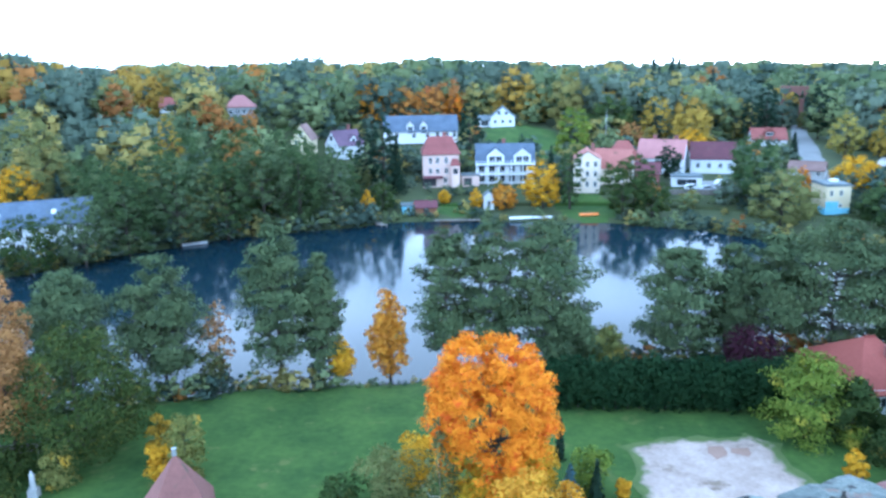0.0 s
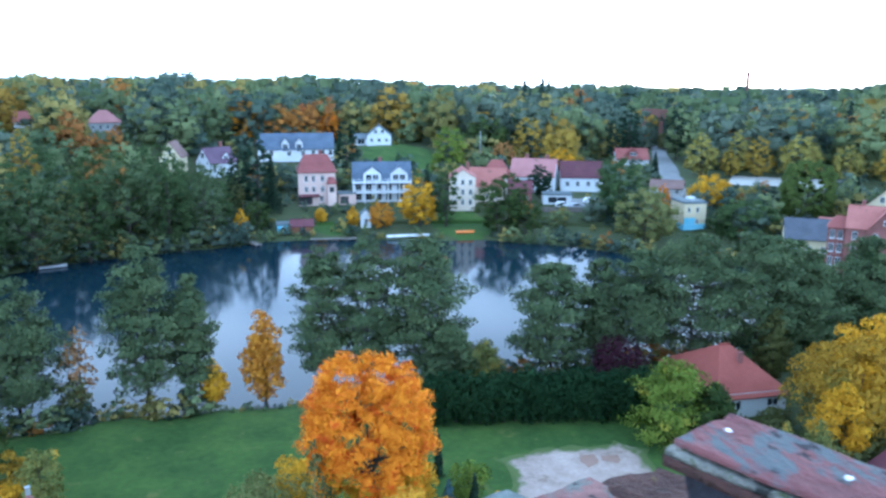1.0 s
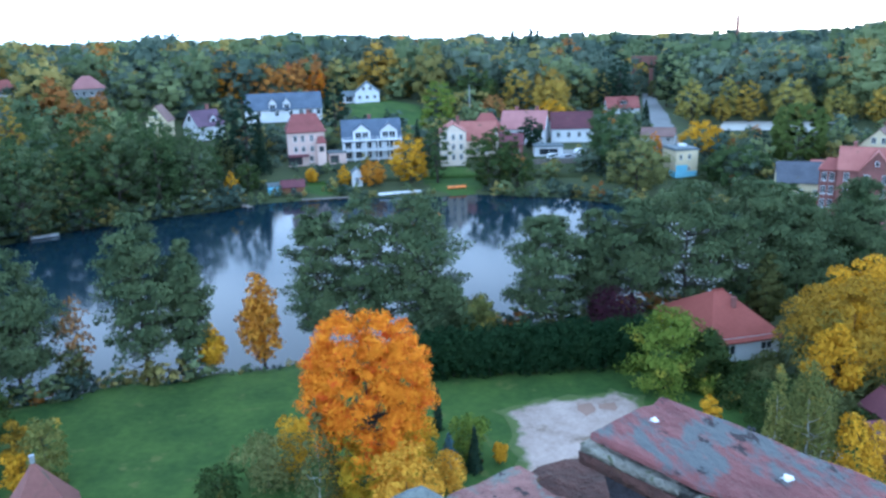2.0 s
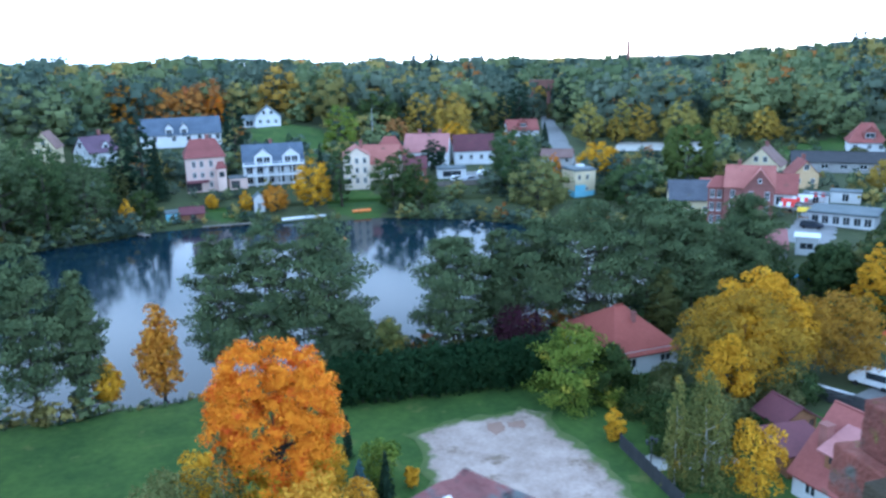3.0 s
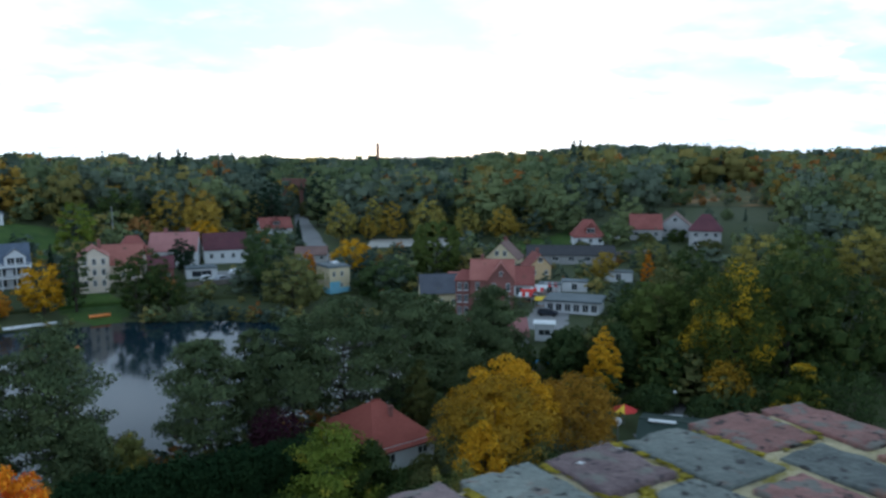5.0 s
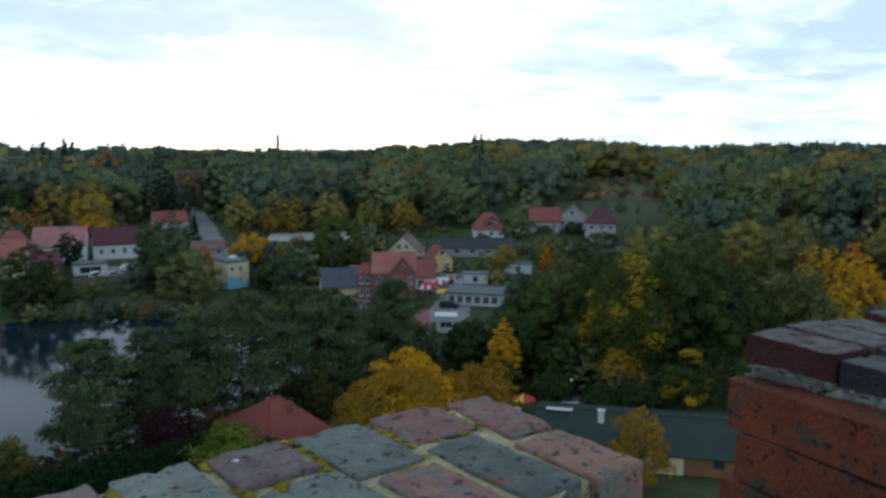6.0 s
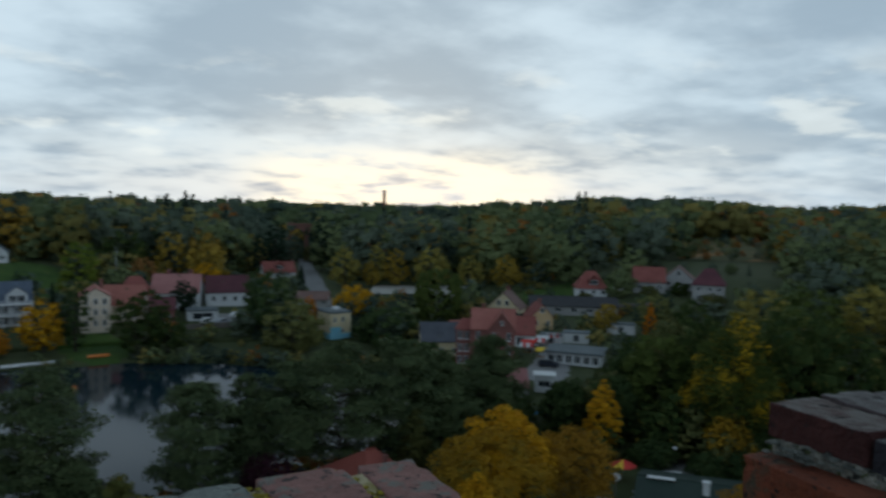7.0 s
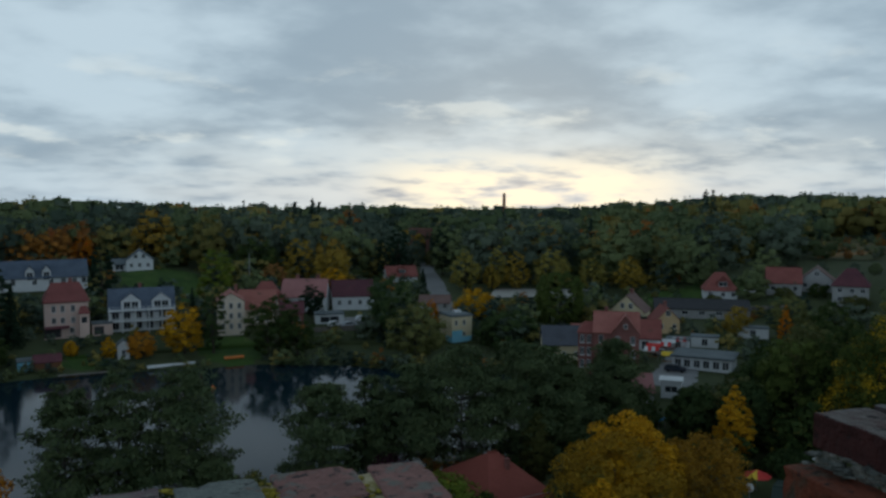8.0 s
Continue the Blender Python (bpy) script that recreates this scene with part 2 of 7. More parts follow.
def water_material():
    m = bpy.data.materials.new("lake_water")
    m.use_nodes = True
    t = m.node_tree
    b = t.nodes["Principled BSDF"]
    b.inputs["Base Color"].default_value = (0.008, 0.020, 0.030, 1)
    b.inputs["Roughness"].default_value, b.inputs["IOR"].default_value = 0.09, 1.21
    g = t.nodes.new("ShaderNodeNewGeometry")
    mp = t.nodes.new("ShaderNodeMapping")
    mp.inputs["Scale"].default_value = (0.5, 0.22, 1)
    t.links.new(g.outputs["Position"], mp.inputs[0])
    n = t.nodes.new("ShaderNodeTexNoise")
    n.inputs["Scale"].default_value, n.inputs["Detail"].default_value = 1.2, 5.0
    t.links.new(mp.outputs[0], n.inputs["Vector"])
    k = t.nodes.new("ShaderNodeBump")
    k.inputs["Strength"].default_value, k.inputs["Distance"].default_value = 0.04, 0.03
    t.links.new(n.outputs["Fac"], k.inputs["Height"])
    t.links.new(k.outputs[0], b.inputs["Normal"])
    return m


WATER = water_material()


def tile_material(name, dark, light, course=0.33, moss=(0.10, 0.09, 0.06)):
    """Roof tiles: courses that follow the slope (by height), with stains."""
    m = material(name, dark, light, 0.35, 3.0, 0.8, 0.0, spot=moss, spot_amount=0.06, spot_scale=0.5)
    t = m.node_tree
    g = t.nodes.new("ShaderNodeNewGeometry")
    w = t.nodes.new("ShaderNodeTexWave")
    w.bands_direction = "Z"
    w.wave_profile = "SAW"
    w.inputs["Scale"].default_value = 0.314 / (course * 0.62)
    w.inputs["Distortion"].default_value = 0.4
    t.links.new(g.outputs["Position"], w.inputs["Vector"])
    k = t.nodes.new("ShaderNodeBump")
    k.inputs["Strength"].default_value, k.inputs["Distance"].default_value = 0.9, 0.06
    t.links.new(w.outputs["Fac"], k.inputs["Height"])
    t.links.new(k.outputs[0], t.nodes["Principled BSDF"].inputs["Normal"])
    return m


TILE_RED = tile_material("red_roof_tile", (0.207, 0.066, 0.058), (0.324, 0.115, 0.100))
TILE_DULL = tile_material("dull_red_roof_tile", (0.17, 0.055, 0.052), (0.27, 0.092, 0.085))
TILE_ORANGE = tile_material("orange_roof_tile", (0.302, 0.113, 0.095), (0.420, 0.171, 0.142))
TILE_COTTAGE = tile_material("cottage_roof_tile", (0.232, 0.062, 0.047), (0.335, 0.099, 0.076), 0.3)
TILE_PINK = tile_material("pink_roof_tile", (0.313, 0.140, 0.140), (0.432, 0.210, 0.200))
TILE_MAROON = tile_material("maroon_roof_tile", (0.095, 0.038, 0.05), (0.165, 0.060, 0.072))
TILE_TURRET = tile_material("brownish_red_turret_tile", (0.19, 0.085, 0.075), (0.30, 0.14, 0.12), 0.25)
TILE_PURPLE = tile_material("purple_grey_roof_tile", (0.085, 0.055, 0.085), (0.15, 0.095, 0.14))
TILE_BROWN = tile_material("brown_roof_tile", (0.16, 0.10, 0.09), (0.26, 0.17, 0.15))
TILE_SLATE = tile_material("slate_roof", (0.075, 0.098, 0.14), (0.14, 0.17, 0.23), moss=(0.12, 0.14, 0.15))
TILE_GREY = tile_material("grey_blue_roof_tile", (0.075, 0.08, 0.10), (0.13, 0.14, 0.17))
FELT = material("grey_roof_felt", (0.09, 0.11, 0.12), (0.16, 0.185, 0.20), 0.3, 5.0, 0.8, 0.2)
FELT_GREEN = material("green_grey_roof_felt", (0.018, 0.034, 0.028), (0.032, 0.052, 0.042), 0.3, 5.0, 0.75, 0.2)
RENDER_WHITE = material("white_render", (0.54, 0.56, 0.58), (0.70, 0.71, 0.73), 0.3, 4.0, 0.9, 0.15)
RENDER_PINK = material("pink_render", (0.56, 0.42, 0.37), (0.70, 0.53, 0.46), 0.3, 4.0, 0.9, 0.15)
RENDER_PEACH = material("peach_render", (0.62, 0.52, 0.42), (0.76, 0.66, 0.55), 0.3, 4.0, 0.9, 0.15)
RENDER_CREAM = material("cream_render", (0.58, 0.50, 0.32), (0.74, 0.64, 0.44), 0.3, 4.0, 0.9, 0.15)
RENDER_YELLOW = material("yellow_render", (0.52, 0.37, 0.20), (0.66, 0.49, 0.29), 0.3, 4.0, 0.9, 0.15)
RENDER_GREY = material("grey_render", (0.30, 0.30, 0.30), (0.44, 0.44, 0.44), 0.3, 4.0, 0.9, 0.2)
RENDER_BLUE = material("light_blue_paint", (0.20, 0.50, 0.66), (0.32, 0.62, 0.78), 0.6, 4.0, 0.8, 0.1)
BRICK_WALL = material("house_brick", (0.17, 0.075, 0.065), (0.28, 0.125, 0.11), 0.7, 9.0, 0.85, 0.3)
TRIM_WHITE = material("white_paint", (0.60, 0.62, 0.63), (0.74, 0.75, 0.76), 1.0, 8.0, 0.6, 0.05)
WOOD_BROWN = material("brown_boards", (0.15, 0.07, 0.035), (0.30, 0.15, 0.075), 1.0, 10.0, 0.8, 0.3, stretch=(1, 1, 6))
WOOD_GREY = material("weathered_boards", (0.14, 0.12, 0.11), (0.26, 0.23, 0.21), 1.0, 10.0, 0.9, 0.3, stretch=(1, 1, 6))
PAINT_DARK = material("dark_paint", (0.03, 0.03, 0.035), (0.06, 0.06, 0.065), 1.0, 8.0, 0.6, 0.1)
METAL_GREY = material("grey_metal", (0.30, 0.31, 0.33), (0.42, 0.43, 0.45), 1.0, 8.0, 0.5, 0.05, metal=0.6)
PAINT_RED = material("red_canvas", (0.45, 0.03, 0.03), (0.62, 0.06, 0.05), 1.0, 8.0, 0.7, 0.05)
PAINT_YELLOW = material("yellow_canvas", (0.70, 0.48, 0.03), (0.82, 0.60, 0.06), 1.0, 8.0, 0.7, 0.05)
PAINT_BLUE = material("blue_tarpaulin", (0.02, 0.22, 0.50), (0.05, 0.35, 0.68), 1.0, 8.0, 0.6, 0.05)
PAINT_ORANGE = material("orange_plastic", (0.70, 0.20, 0.04), (0.85, 0.30, 0.08), 1.0, 8.0, 0.5, 0.05)
CAR_WHITE = material("white_car_paint", (0.68, 0.69, 0.71), (0.80, 0.81, 0.82), 1.0, 8.0, 0.3, 0.0)
CAR_SILVER = material("silver_car_paint", (0.34, 0.36, 0.40), (0.46, 0.48, 0.52), 1.0, 8.0, 0.3, 0.0)
CAR_DARK = material("dark_car_paint", (0.02, 0.025, 0.04), (0.04, 0.05, 0.07), 1.0, 8.0, 0.3, 0.0)
RUBBER = material("black_rubber", (0.012, 0.012, 0.012), (0.03, 0.03, 0.03), 1.0, 8.0, 0.9, 0.1)
GLASS = material("window_glass", (0.02, 0.025, 0.03), (0.05, 0.06, 0.07), 0.4, 2.0, 0.08, 0.0)
OLD_BRICK = [
    material("old_brick_red", (0.132, 0.065, 0.056), (0.317, 0.168, 0.15), 14.0, 110.0, 0.95, 0.7, spot=(0.165, 0.158, 0.14), spot_amount=0.37, spot_scale=26.0, spread=0.3, bump_scale=0.25, specks=(0.045, 0.035, 0.035)),
    material("old_brick_grey", (0.089, 0.101, 0.098), (0.243, 0.27, 0.244), 14.0, 110.0, 0.95, 0.7, spot=(0.185, 0.1, 0.075), spot_amount=0.14, spot_scale=14.0, spread=0.3, bump_scale=0.25, specks=(0.035, 0.035, 0.037)),
    material("old_brick_violet", (0.118, 0.085, 0.09), (0.285, 0.215, 0.212), 14.0, 110.0, 0.95, 0.7, spot=(0.17, 0.162, 0.145), spot_amount=0.26, spot_scale=20.0, spread=0.3, bump_scale=0.25, specks=(0.04, 0.034, 0.04)),
    material("old_brick_tan", (0.163, 0.081, 0.06), (0.347, 0.196, 0.15), 12.0, 110.0, 0.95, 0.7, spot=(0.165, 0.155, 0.14), spot_amount=0.30, spot_scale=22.0, spread=0.3, bump_scale=0.25, specks=(0.05, 0.04, 0.035)),
]
BRICK_ORANGE = material("old_brick_orange", (0.085, 0.025, 0.014), (0.20, 0.054, 0.025), 9.0, 90.0, 0.95, 0.8, spot=(0.066, 0.054, 0.036), spot_amount=0.34, spot_scale=8.0, spread=0.2, bump_scale=0.25, specks=(0.02, 0.016, 0.013))
BRICK_MAUVE = material("mottled_mauve_brick", (0.062, 0.026, 0.027), (0.195, 0.078, 0.076), 16.0, 110.0, 0.95, 0.8, spot=(0.105, 0.112, 0.115), spot_amount=0.44, spot_scale=30.0, spread=0.3, bump_scale=0.25, stretch=(1.0, 0.45, 1.0), specks=(0.03, 0.022, 0.025))
BRICK_RUSTY = material("old_brick_rust_red", (0.10, 0.040, 0.032), (0.24, 0.085, 0.065), 14.0, 90.0, 0.95, 0.8, spot=(0.12, 0.115, 0.10), spot_amount=0.26, spot_scale=12.0, spread=0.2, bump_scale=0.25, specks=(0.15, 0.12, 0.03))
BRICK_BROKEN = material("broken_dark_brick", (0.030, 0.020, 0.017), (0.115, 0.055, 0.045), 16.0, 90.0, 0.95, 1.0, spot=(0.14, 0.10, 0.03), spot_amount=0.12, spot_scale=18.0, bump_scale=0.4)
BRICK_MAROON = material("old_brick_maroon", (0.040, 0.013, 0.012), (0.085, 0.028, 0.024), 8.0, 50.0, 0.95, 1.0, spread=0.2, bump_scale=0.35, cap=(0.15, 0.135, 0.125), specks=(0.02, 0.014, 0.014))
BRICK_CAPPED = material("old_brick_grey_top", (0.050, 0.040, 0.042), (0.10, 0.075, 0.075), 8.0, 50.0, 0.95, 1.0, spread=0.3, bump_scale=0.35, cap=(0.155, 0.15, 0.145), specks=(0.03, 0.028, 0.028))
# viaduct brick, greyed: the haze of distance is in its colour
BRICK_FAR = material("hazed_viaduct_brick", (0.16, 0.085, 0.07), (0.24, 0.125, 0.10), 0.4, 3.0, 0.95, 0.2)
BRICK_BLACK = material("burnt_brick", (0.016, 0.015, 0.020), (0.042, 0.038, 0.047), 8.0, 60.0, 0.85, 1.0, spread=0.2, bump_scale=0.35, cap=(0.11, 0.105, 0.10))
MORTAR = material("lime_mortar", (0.225, 0.19, 0.108), (0.66, 0.571, 0.354), 12.0, 70.0, 0.98, 1.0, spot=(0.26, 0.22, 0.03), spot_amount=0.30, spot_scale=9.0, bump_scale=0.4)
MOSS = material("yellow_moss", (0.182, 0.157, 0.014), (0.51, 0.404, 0.03), 25.0, 120.0, 1.0, 1.0, bump_scale=0.4)
LICHEN_PALE = material("pale_grey_lichen", (0.07, 0.075, 0.07), (0.36, 0.38, 0.34), 60.0, 160.0, 1.0, 1.0, bump_scale=0.4)
LICHEN = material("grey_lichen_mortar", (0.035, 0.034, 0.030), (0.50, 0.48, 0.41), 34.0, 110.0, 1.0, 1.0, spot=(0.035, 0.035, 0.032), spot_amount=0.33, spot_scale=26.0, bump_scale=0.6, specks=(0.12, 0.14, 0.06))


def ground_material():
    """Lawn and woodland floor, told apart by the ground's own "wooded" value with a ragged edge."""
    m = GRASS.copy()
    m.name = "lawn_and_woodland"
    t = m.node_tree
    b = t.nodes["Principled BSDF"]
    lawn = b.inputs["Base Color"].links[0].from_socket
    at = t.nodes.new("ShaderNodeAttribute")
    at.attribute_name = "wooded"
    g = t.nodes.new("ShaderNodeNewGeometry")
    n = t.nodes.new("ShaderNodeTexNoise")
    n.inputs["Scale"].default_value, n.inputs["Detail"].default_value = 0.35, 6.0
    t.links.new(g.outputs["Position"], n.inputs["Vector"])
    add = t.nodes.new("ShaderNodeMath")
    t.links.new(at.outputs["Fac"], add.inputs[0])
    t.links.new(n.outputs["Fac"], add.inputs[1])
    r = t.nodes.new("ShaderNodeMapRange")
    t.links.new(add.outputs[0], r.inputs["Value"])
    r.inputs["From Min"].default_value, r.inputs["From Max"].default_value = 0.9, 1.12
    earth = t.nodes.new("ShaderNodeMix")
    earth.data_type = "RGBA"
    earth.inputs[6].default_value, earth.inputs[7].default_value = (0.028, 0.045, 0.016, 1), (0.085, 0.095, 0.038, 1)
    t.links.new(n.outputs["Fac"], earth.inputs[0])
    mix = t.nodes.new("ShaderNodeMix")
    mix.data_type = "RGBA"
    t.links.new(r.outputs["Result"], mix.inputs[0])
    t.links.new(lawn, mix.inputs[6])
    t.links.new(earth.outputs[2], mix.inputs[7])
    t.links.new(mix.outputs[2], b.inputs["Base Color"])
    return m


GROUND = ground_material()


def worn_gravel():
    """Gravel that gives way to grass in ragged tongues towards its edge."""
    m = GRAVEL.copy()
    m.name = "worn_gravel"
    t = m.node_tree
    b = t.nodes["Principled BSDF"]
    stones = b.inputs["Base Color"].links[0].from_socket
    at = t.nodes.new("ShaderNodeAttribute")
    at.attribute_name = "edge"
    g = t.nodes.new("ShaderNodeNewGeometry")
    n = t.nodes.new("ShaderNodeTexNoise")
    n.inputs["Scale"].default_value, n.inputs["Detail"].default_value = 0.7, 8.0
    t.links.new(g.outputs["Position"], n.inputs["Vector"])
    sub = t.nodes.new("ShaderNodeMath")
    sub.operation = "SUBTRACT"
    t.links.new(n.outputs["Fac"], sub.inputs[0])
    t.links.new(at.outputs["Fac"], sub.inputs[1])
    r = t.nodes.new("ShaderNodeMapRange")
    t.links.new(sub.outputs[0], r.inputs["Value"])
    r.inputs["From Min"].default_value, r.inputs["From Max"].default_value = 0.02, 0.3
    turf = t.nodes.new("ShaderNodeMix")
    turf.data_type = "RGBA"
    turf.inputs[6].default_value, turf.inputs[7].default_value = (0.04, 0.085, 0.018, 1), (0.13, 0.15, 0.05, 1)
    t.links.new(n.outputs["Fac"], turf.inputs[0])
    mix = t.nodes.new("ShaderNodeMix")
    mix.data_type = "RGBA"
    t.links.new(r.outputs["Result"], mix.inputs[0])
    t.links.new(stones, mix.inputs[6])
    t.links.new(turf.outputs[2], mix.inputs[7])
    t.links.new(mix.outputs[2], b.inputs["Base Color"])
    return m


WORN_GRAVEL = worn_gravel()


# ---- the lie of the land ----
EYE_Z = 38.0


def ramp(v, a, b):
    u = np.clip((np.asarray(v, float) - a) / (b - a), 0, 1)
    return u * u * (3 - 2 * u)


def near_shore(x):
    return 90.6 + 0.16 * x + 0.8 * np.sin(x * 0.21) + 0.5 * np.sin(x * 0.53 + 1)


def far_shore(x):
    return 184.0 - 0.006 * (x - 5) ** 2 + 1.2 * np.sin(x * 0.13 + 2) + 0.7 * np.sin(x * 0.37)


def lake_depth(x, y):
    """Metres inside the lake's shore (minus: outside)."""
    return np.minimum(np.minimum(y - near_shore(x), far_shore(x) - y), np.minimum(84 - x + 0.02 * (y - 130), x + 120))


def ground_z(x, y):
    """Height of the land; the water stands at 0."""
    x, y = np.asarray(x, float), np.asarray(y, float)
    d, az = np.hypot(x, y), np.degrees(np.arctan2(x, y))
    inside = lake_depth(x, y)
    bank = np.where(inside > 0, -np.minimum(2.5, inside * 0.4), 0.9 * (1 - np.exp(np.minimum(inside, 0) / 2.5)))
    front = ramp(az, -70, -45) * (1 - ramp(az, 100, 130))
    mid = np.interp(az, [-40, -14, -2, 5, 12, 20, 38, 45, 60, 90], [13, 13, 8, 10, 6, 3, 3, 7, 9, 9])
    far = np.interp(az, [-40, -25, -19, -13, -3, 5, 12, 20, 30, 38, 44, 52, 60, 90], [4, 3, -2, -6, -6, -5, -2, 0, 1, 4, 6, 5, 4, 3])
    rise = 3.2 * ramp(d, 188, 214) + mid * ramp(d, 222, 285) + far * ramp(d, 290, 620)
    rise = rise + 2.0 * ramp(d, 105, 160) * ramp(az, 34, 40) * (1 - ramp(d, 188, 214))
    wave = 0.15 * np.sin(x * 0.11) * np.sin(y * 0.09) + 0.012 * np.maximum(d - 250, 0) ** 0.75 * np.sin(x * 0.017 + 1) * np.sin(y * 0.013)
    return bank + rise * front * (inside <= 0) + wave * (inside < -3) - 45.0 * ramp(d, 820, 2200)


# ---- building helpers ----
def from_arrays(name, verts, faces, mat, parent=None, smooth=False, normals=None, tint=None):
    me = bpy.data.meshes.new(name)
    verts = np.asarray(verts, dtype=np.float32).reshape(-1, 3)
    faces = np.asarray(faces, dtype=np.int32)
    me.vertices.add(len(verts))
    me.vertices.foreach_set("co", verts.ravel())
    n, k = faces.shape
    me.loops.add(n * k)
    me.loops.foreach_set("vertex_index", faces.ravel())
    me.polygons.add(n)
    me.polygons.foreach_set("loop_start", np.arange(n, dtype=np.int32) * k)
    if smooth:
        me.polygons.foreach_set("use_smooth", np.ones(n, dtype=bool))
    me.update(calc_edges=True)
    if tint is not None:
        me.attributes.new("tint", "FLOAT", "POINT").data.foreach_set("value", np.asarray(tint, dtype=np.float32))
    if normals is not None:
        me.normals_split_custom_set_from_vertices(np.asarray(normals, dtype=np.float32).reshape(-1, 3))
    me.materials.append(mat)
    ob = new(name, me)
    ob.parent = parent
    return ob


def part(name, bm, mat, parent=None, label="", smooth=False):
    """Links a bmesh as one mesh object under a thing or a part."""
    me = bpy.data.meshes.new(name)
    bm.normal_update()
    if smooth:
        for f in bm.faces:
            f.smooth = True
    bm.to_mesh(me)
    bm.free()
    me.materials.append(mat)
    ob = new(name, me)
    ob.parent = parent
    return tagged(ob, label)


def thing(name, label, category, x, y, z, rz=0.0, group="", kind=""):
    ob = new(name)
    ob.empty_display_size = 0.3
    ob.matrix_basis = pose(x, y, z, 0, 0, rz)
    return tagged(ob, label, category, group, kind)


def gz(x, y):
    return float(ground_z(x, y))


def box(bm, x0, x1, y0, y1, z0, z1):
    v = [bm.verts.new(p) for p in ((x0, y0, z0), (x1, y0, z0), (x1, y1, z0), (x0, y1, z0), (x0, y0, z1), (x1, y0, z1), (x1, y1, z1), (x0, y1, z1))]
    for f in ((0, 3, 2, 1), (4, 5, 6, 7), (0, 1, 5, 4), (1, 2, 6, 5), (2, 3, 7, 6), (3, 0, 4, 7)):
        bm.faces.new([v[i] for i in f])
    return v


def boxes(*dims):
    bm = bmesh.new()
    for d in dims:
        box(bm, *d)
    return bm


def prism(bm, ring, z0, z1):
    """A closed upright prism over a ring of (x, y)."""
    lo = [bm.verts.new((x, y, z0)) for x, y in ring]
    hi = [bm.verts.new((x, y, z1)) for x, y in ring]
    n = len(ring)
    bm.faces.new(lo[::-1])
    bm.faces.new(hi)
    for i in range(n):
        bm.faces.new((lo[i], lo[(i + 1) % n], hi[(i + 1) % n], hi[i]))


def slab(bm, pts, thick):
    """A plate under a planar outline of points, thick downwards."""
    hi = [bm.verts.new(p) for p in pts]
    lo = [bm.verts.new((p[0], p[1], p[2] - thick)) for p in pts]
    n = len(pts)
    bm.faces.new(hi)
    bm.faces.new(lo[::-1])
    for i in range(n):
        bm.faces.new((hi[(i + 1) % n], hi[i], lo[i], lo[(i + 1) % n]))


def tube(bm, p, q, r0, r1, sides=6):
    p, q = Vector(p), Vector(q)
    turn = (q - p).to_track_quat("Z", "Y").to_matrix()
    rings = []
    for c, r in ((p, r0), (q, r1)):
        rings.append([bm.verts.new(c + turn @ Vector((r * math.cos(a), r * math.sin(a), 0))) for a in (2 * math.pi * i / sides for i in range(sides))])
    for i in range(sides):
        j = (i + 1) % sides
        bm.faces.new((rings[0][i], rings[0][j], rings[1][j], rings[1][i]))
    bm.faces.new(rings[0][::-1])
    bm.faces.new(rings[1])


# ---- the ground: one sheet to the horizon, dipping under the lake ----
def build_ground():
    az = np.radians(np.concatenate([np.arange(-46, 96, 0.55), np.arange(96, 314, 4.0)]))
    r = np.concatenate([[0.0, 8, 16, 24, 32, 38], np.arange(42, 82, 1.5), np.arange(82, 112, 0.8), np.arange(112, 196, 1.4),
                        np.arange(196, 300, 3.0), np.geomspace(300, 4800, 40)])
    R, A = np.meshgrid(r, az, indexing="ij")
    X, Y = R * np.sin(A), R * np.cos(A)
    Z = ground_z(X, Y)
    n, m = R.shape
    i, j = np.meshgrid(np.arange(n - 1), np.arange(m), indexing="ij")
    k = (j + 1) % m
    faces = np.stack([i * m + j, i * m + k, (i + 1) * m + k, (i + 1) * m + j], -1).reshape(-1, 4)
    ob = from_arrays("ground", np.stack([X, Y, Z], -1), faces[:, ::-1], GROUND, smooth=True)
    cx, cy = X.reshape(-1), Y.reshape(-1)
    d = np.hypot(cx, cy)
    lawn = np.zeros(len(cx), bool)
    for lx, ly, rx, ry in ((27, 264, 13, 22), (35, 190, 7, 12), (4, 192, 6, 5), (166, 192, 22, 8), (190, 190, 12, 10)):
        lawn |= ((cx - lx) / rx) ** 2 + ((cy - ly) / ry) ** 2 < 1
    az_f = np.degrees(np.arctan2(cx, cy))
    wood = ((d > 118) | ((az_f > 33) & (d > 84)) | ((cx > 60) & (cy < 78)) | (lake_depth(cx, cy) > -0.6)) & ~lawn
    ob.data.attributes.new("wooded", "FLOAT", "POINT").data.foreach_set("value", wood.astype(np.float32))
    tagged(ob, "mown green meadow, garden lawns and dark woodland floor", "ground", kind="structure")


def build_water():
    xs = np.linspace(-125, 90, 60)
    lo, hi = near_shore(xs) - 4, far_shore(xs) + 4
    v, f = [], []
    rows = 12
    for i, x in enumerate(xs):
        for s in range(rows):
            v.append((x, lo[i] + (max(hi[i], lo[i] + 2) - lo[i]) * s / (rows - 1), 0.0))
    for i in range(len(xs) - 1):
        for s in range(rows - 1):
            a = i * rows + s
            f.append((a, a + rows, a + rows + 1, a + 1))
    tagged(from_arrays("water", v, f, WATER), "calm dark lake mirroring sky and trees", "lake", kind="structure")


build_ground()
build_water()


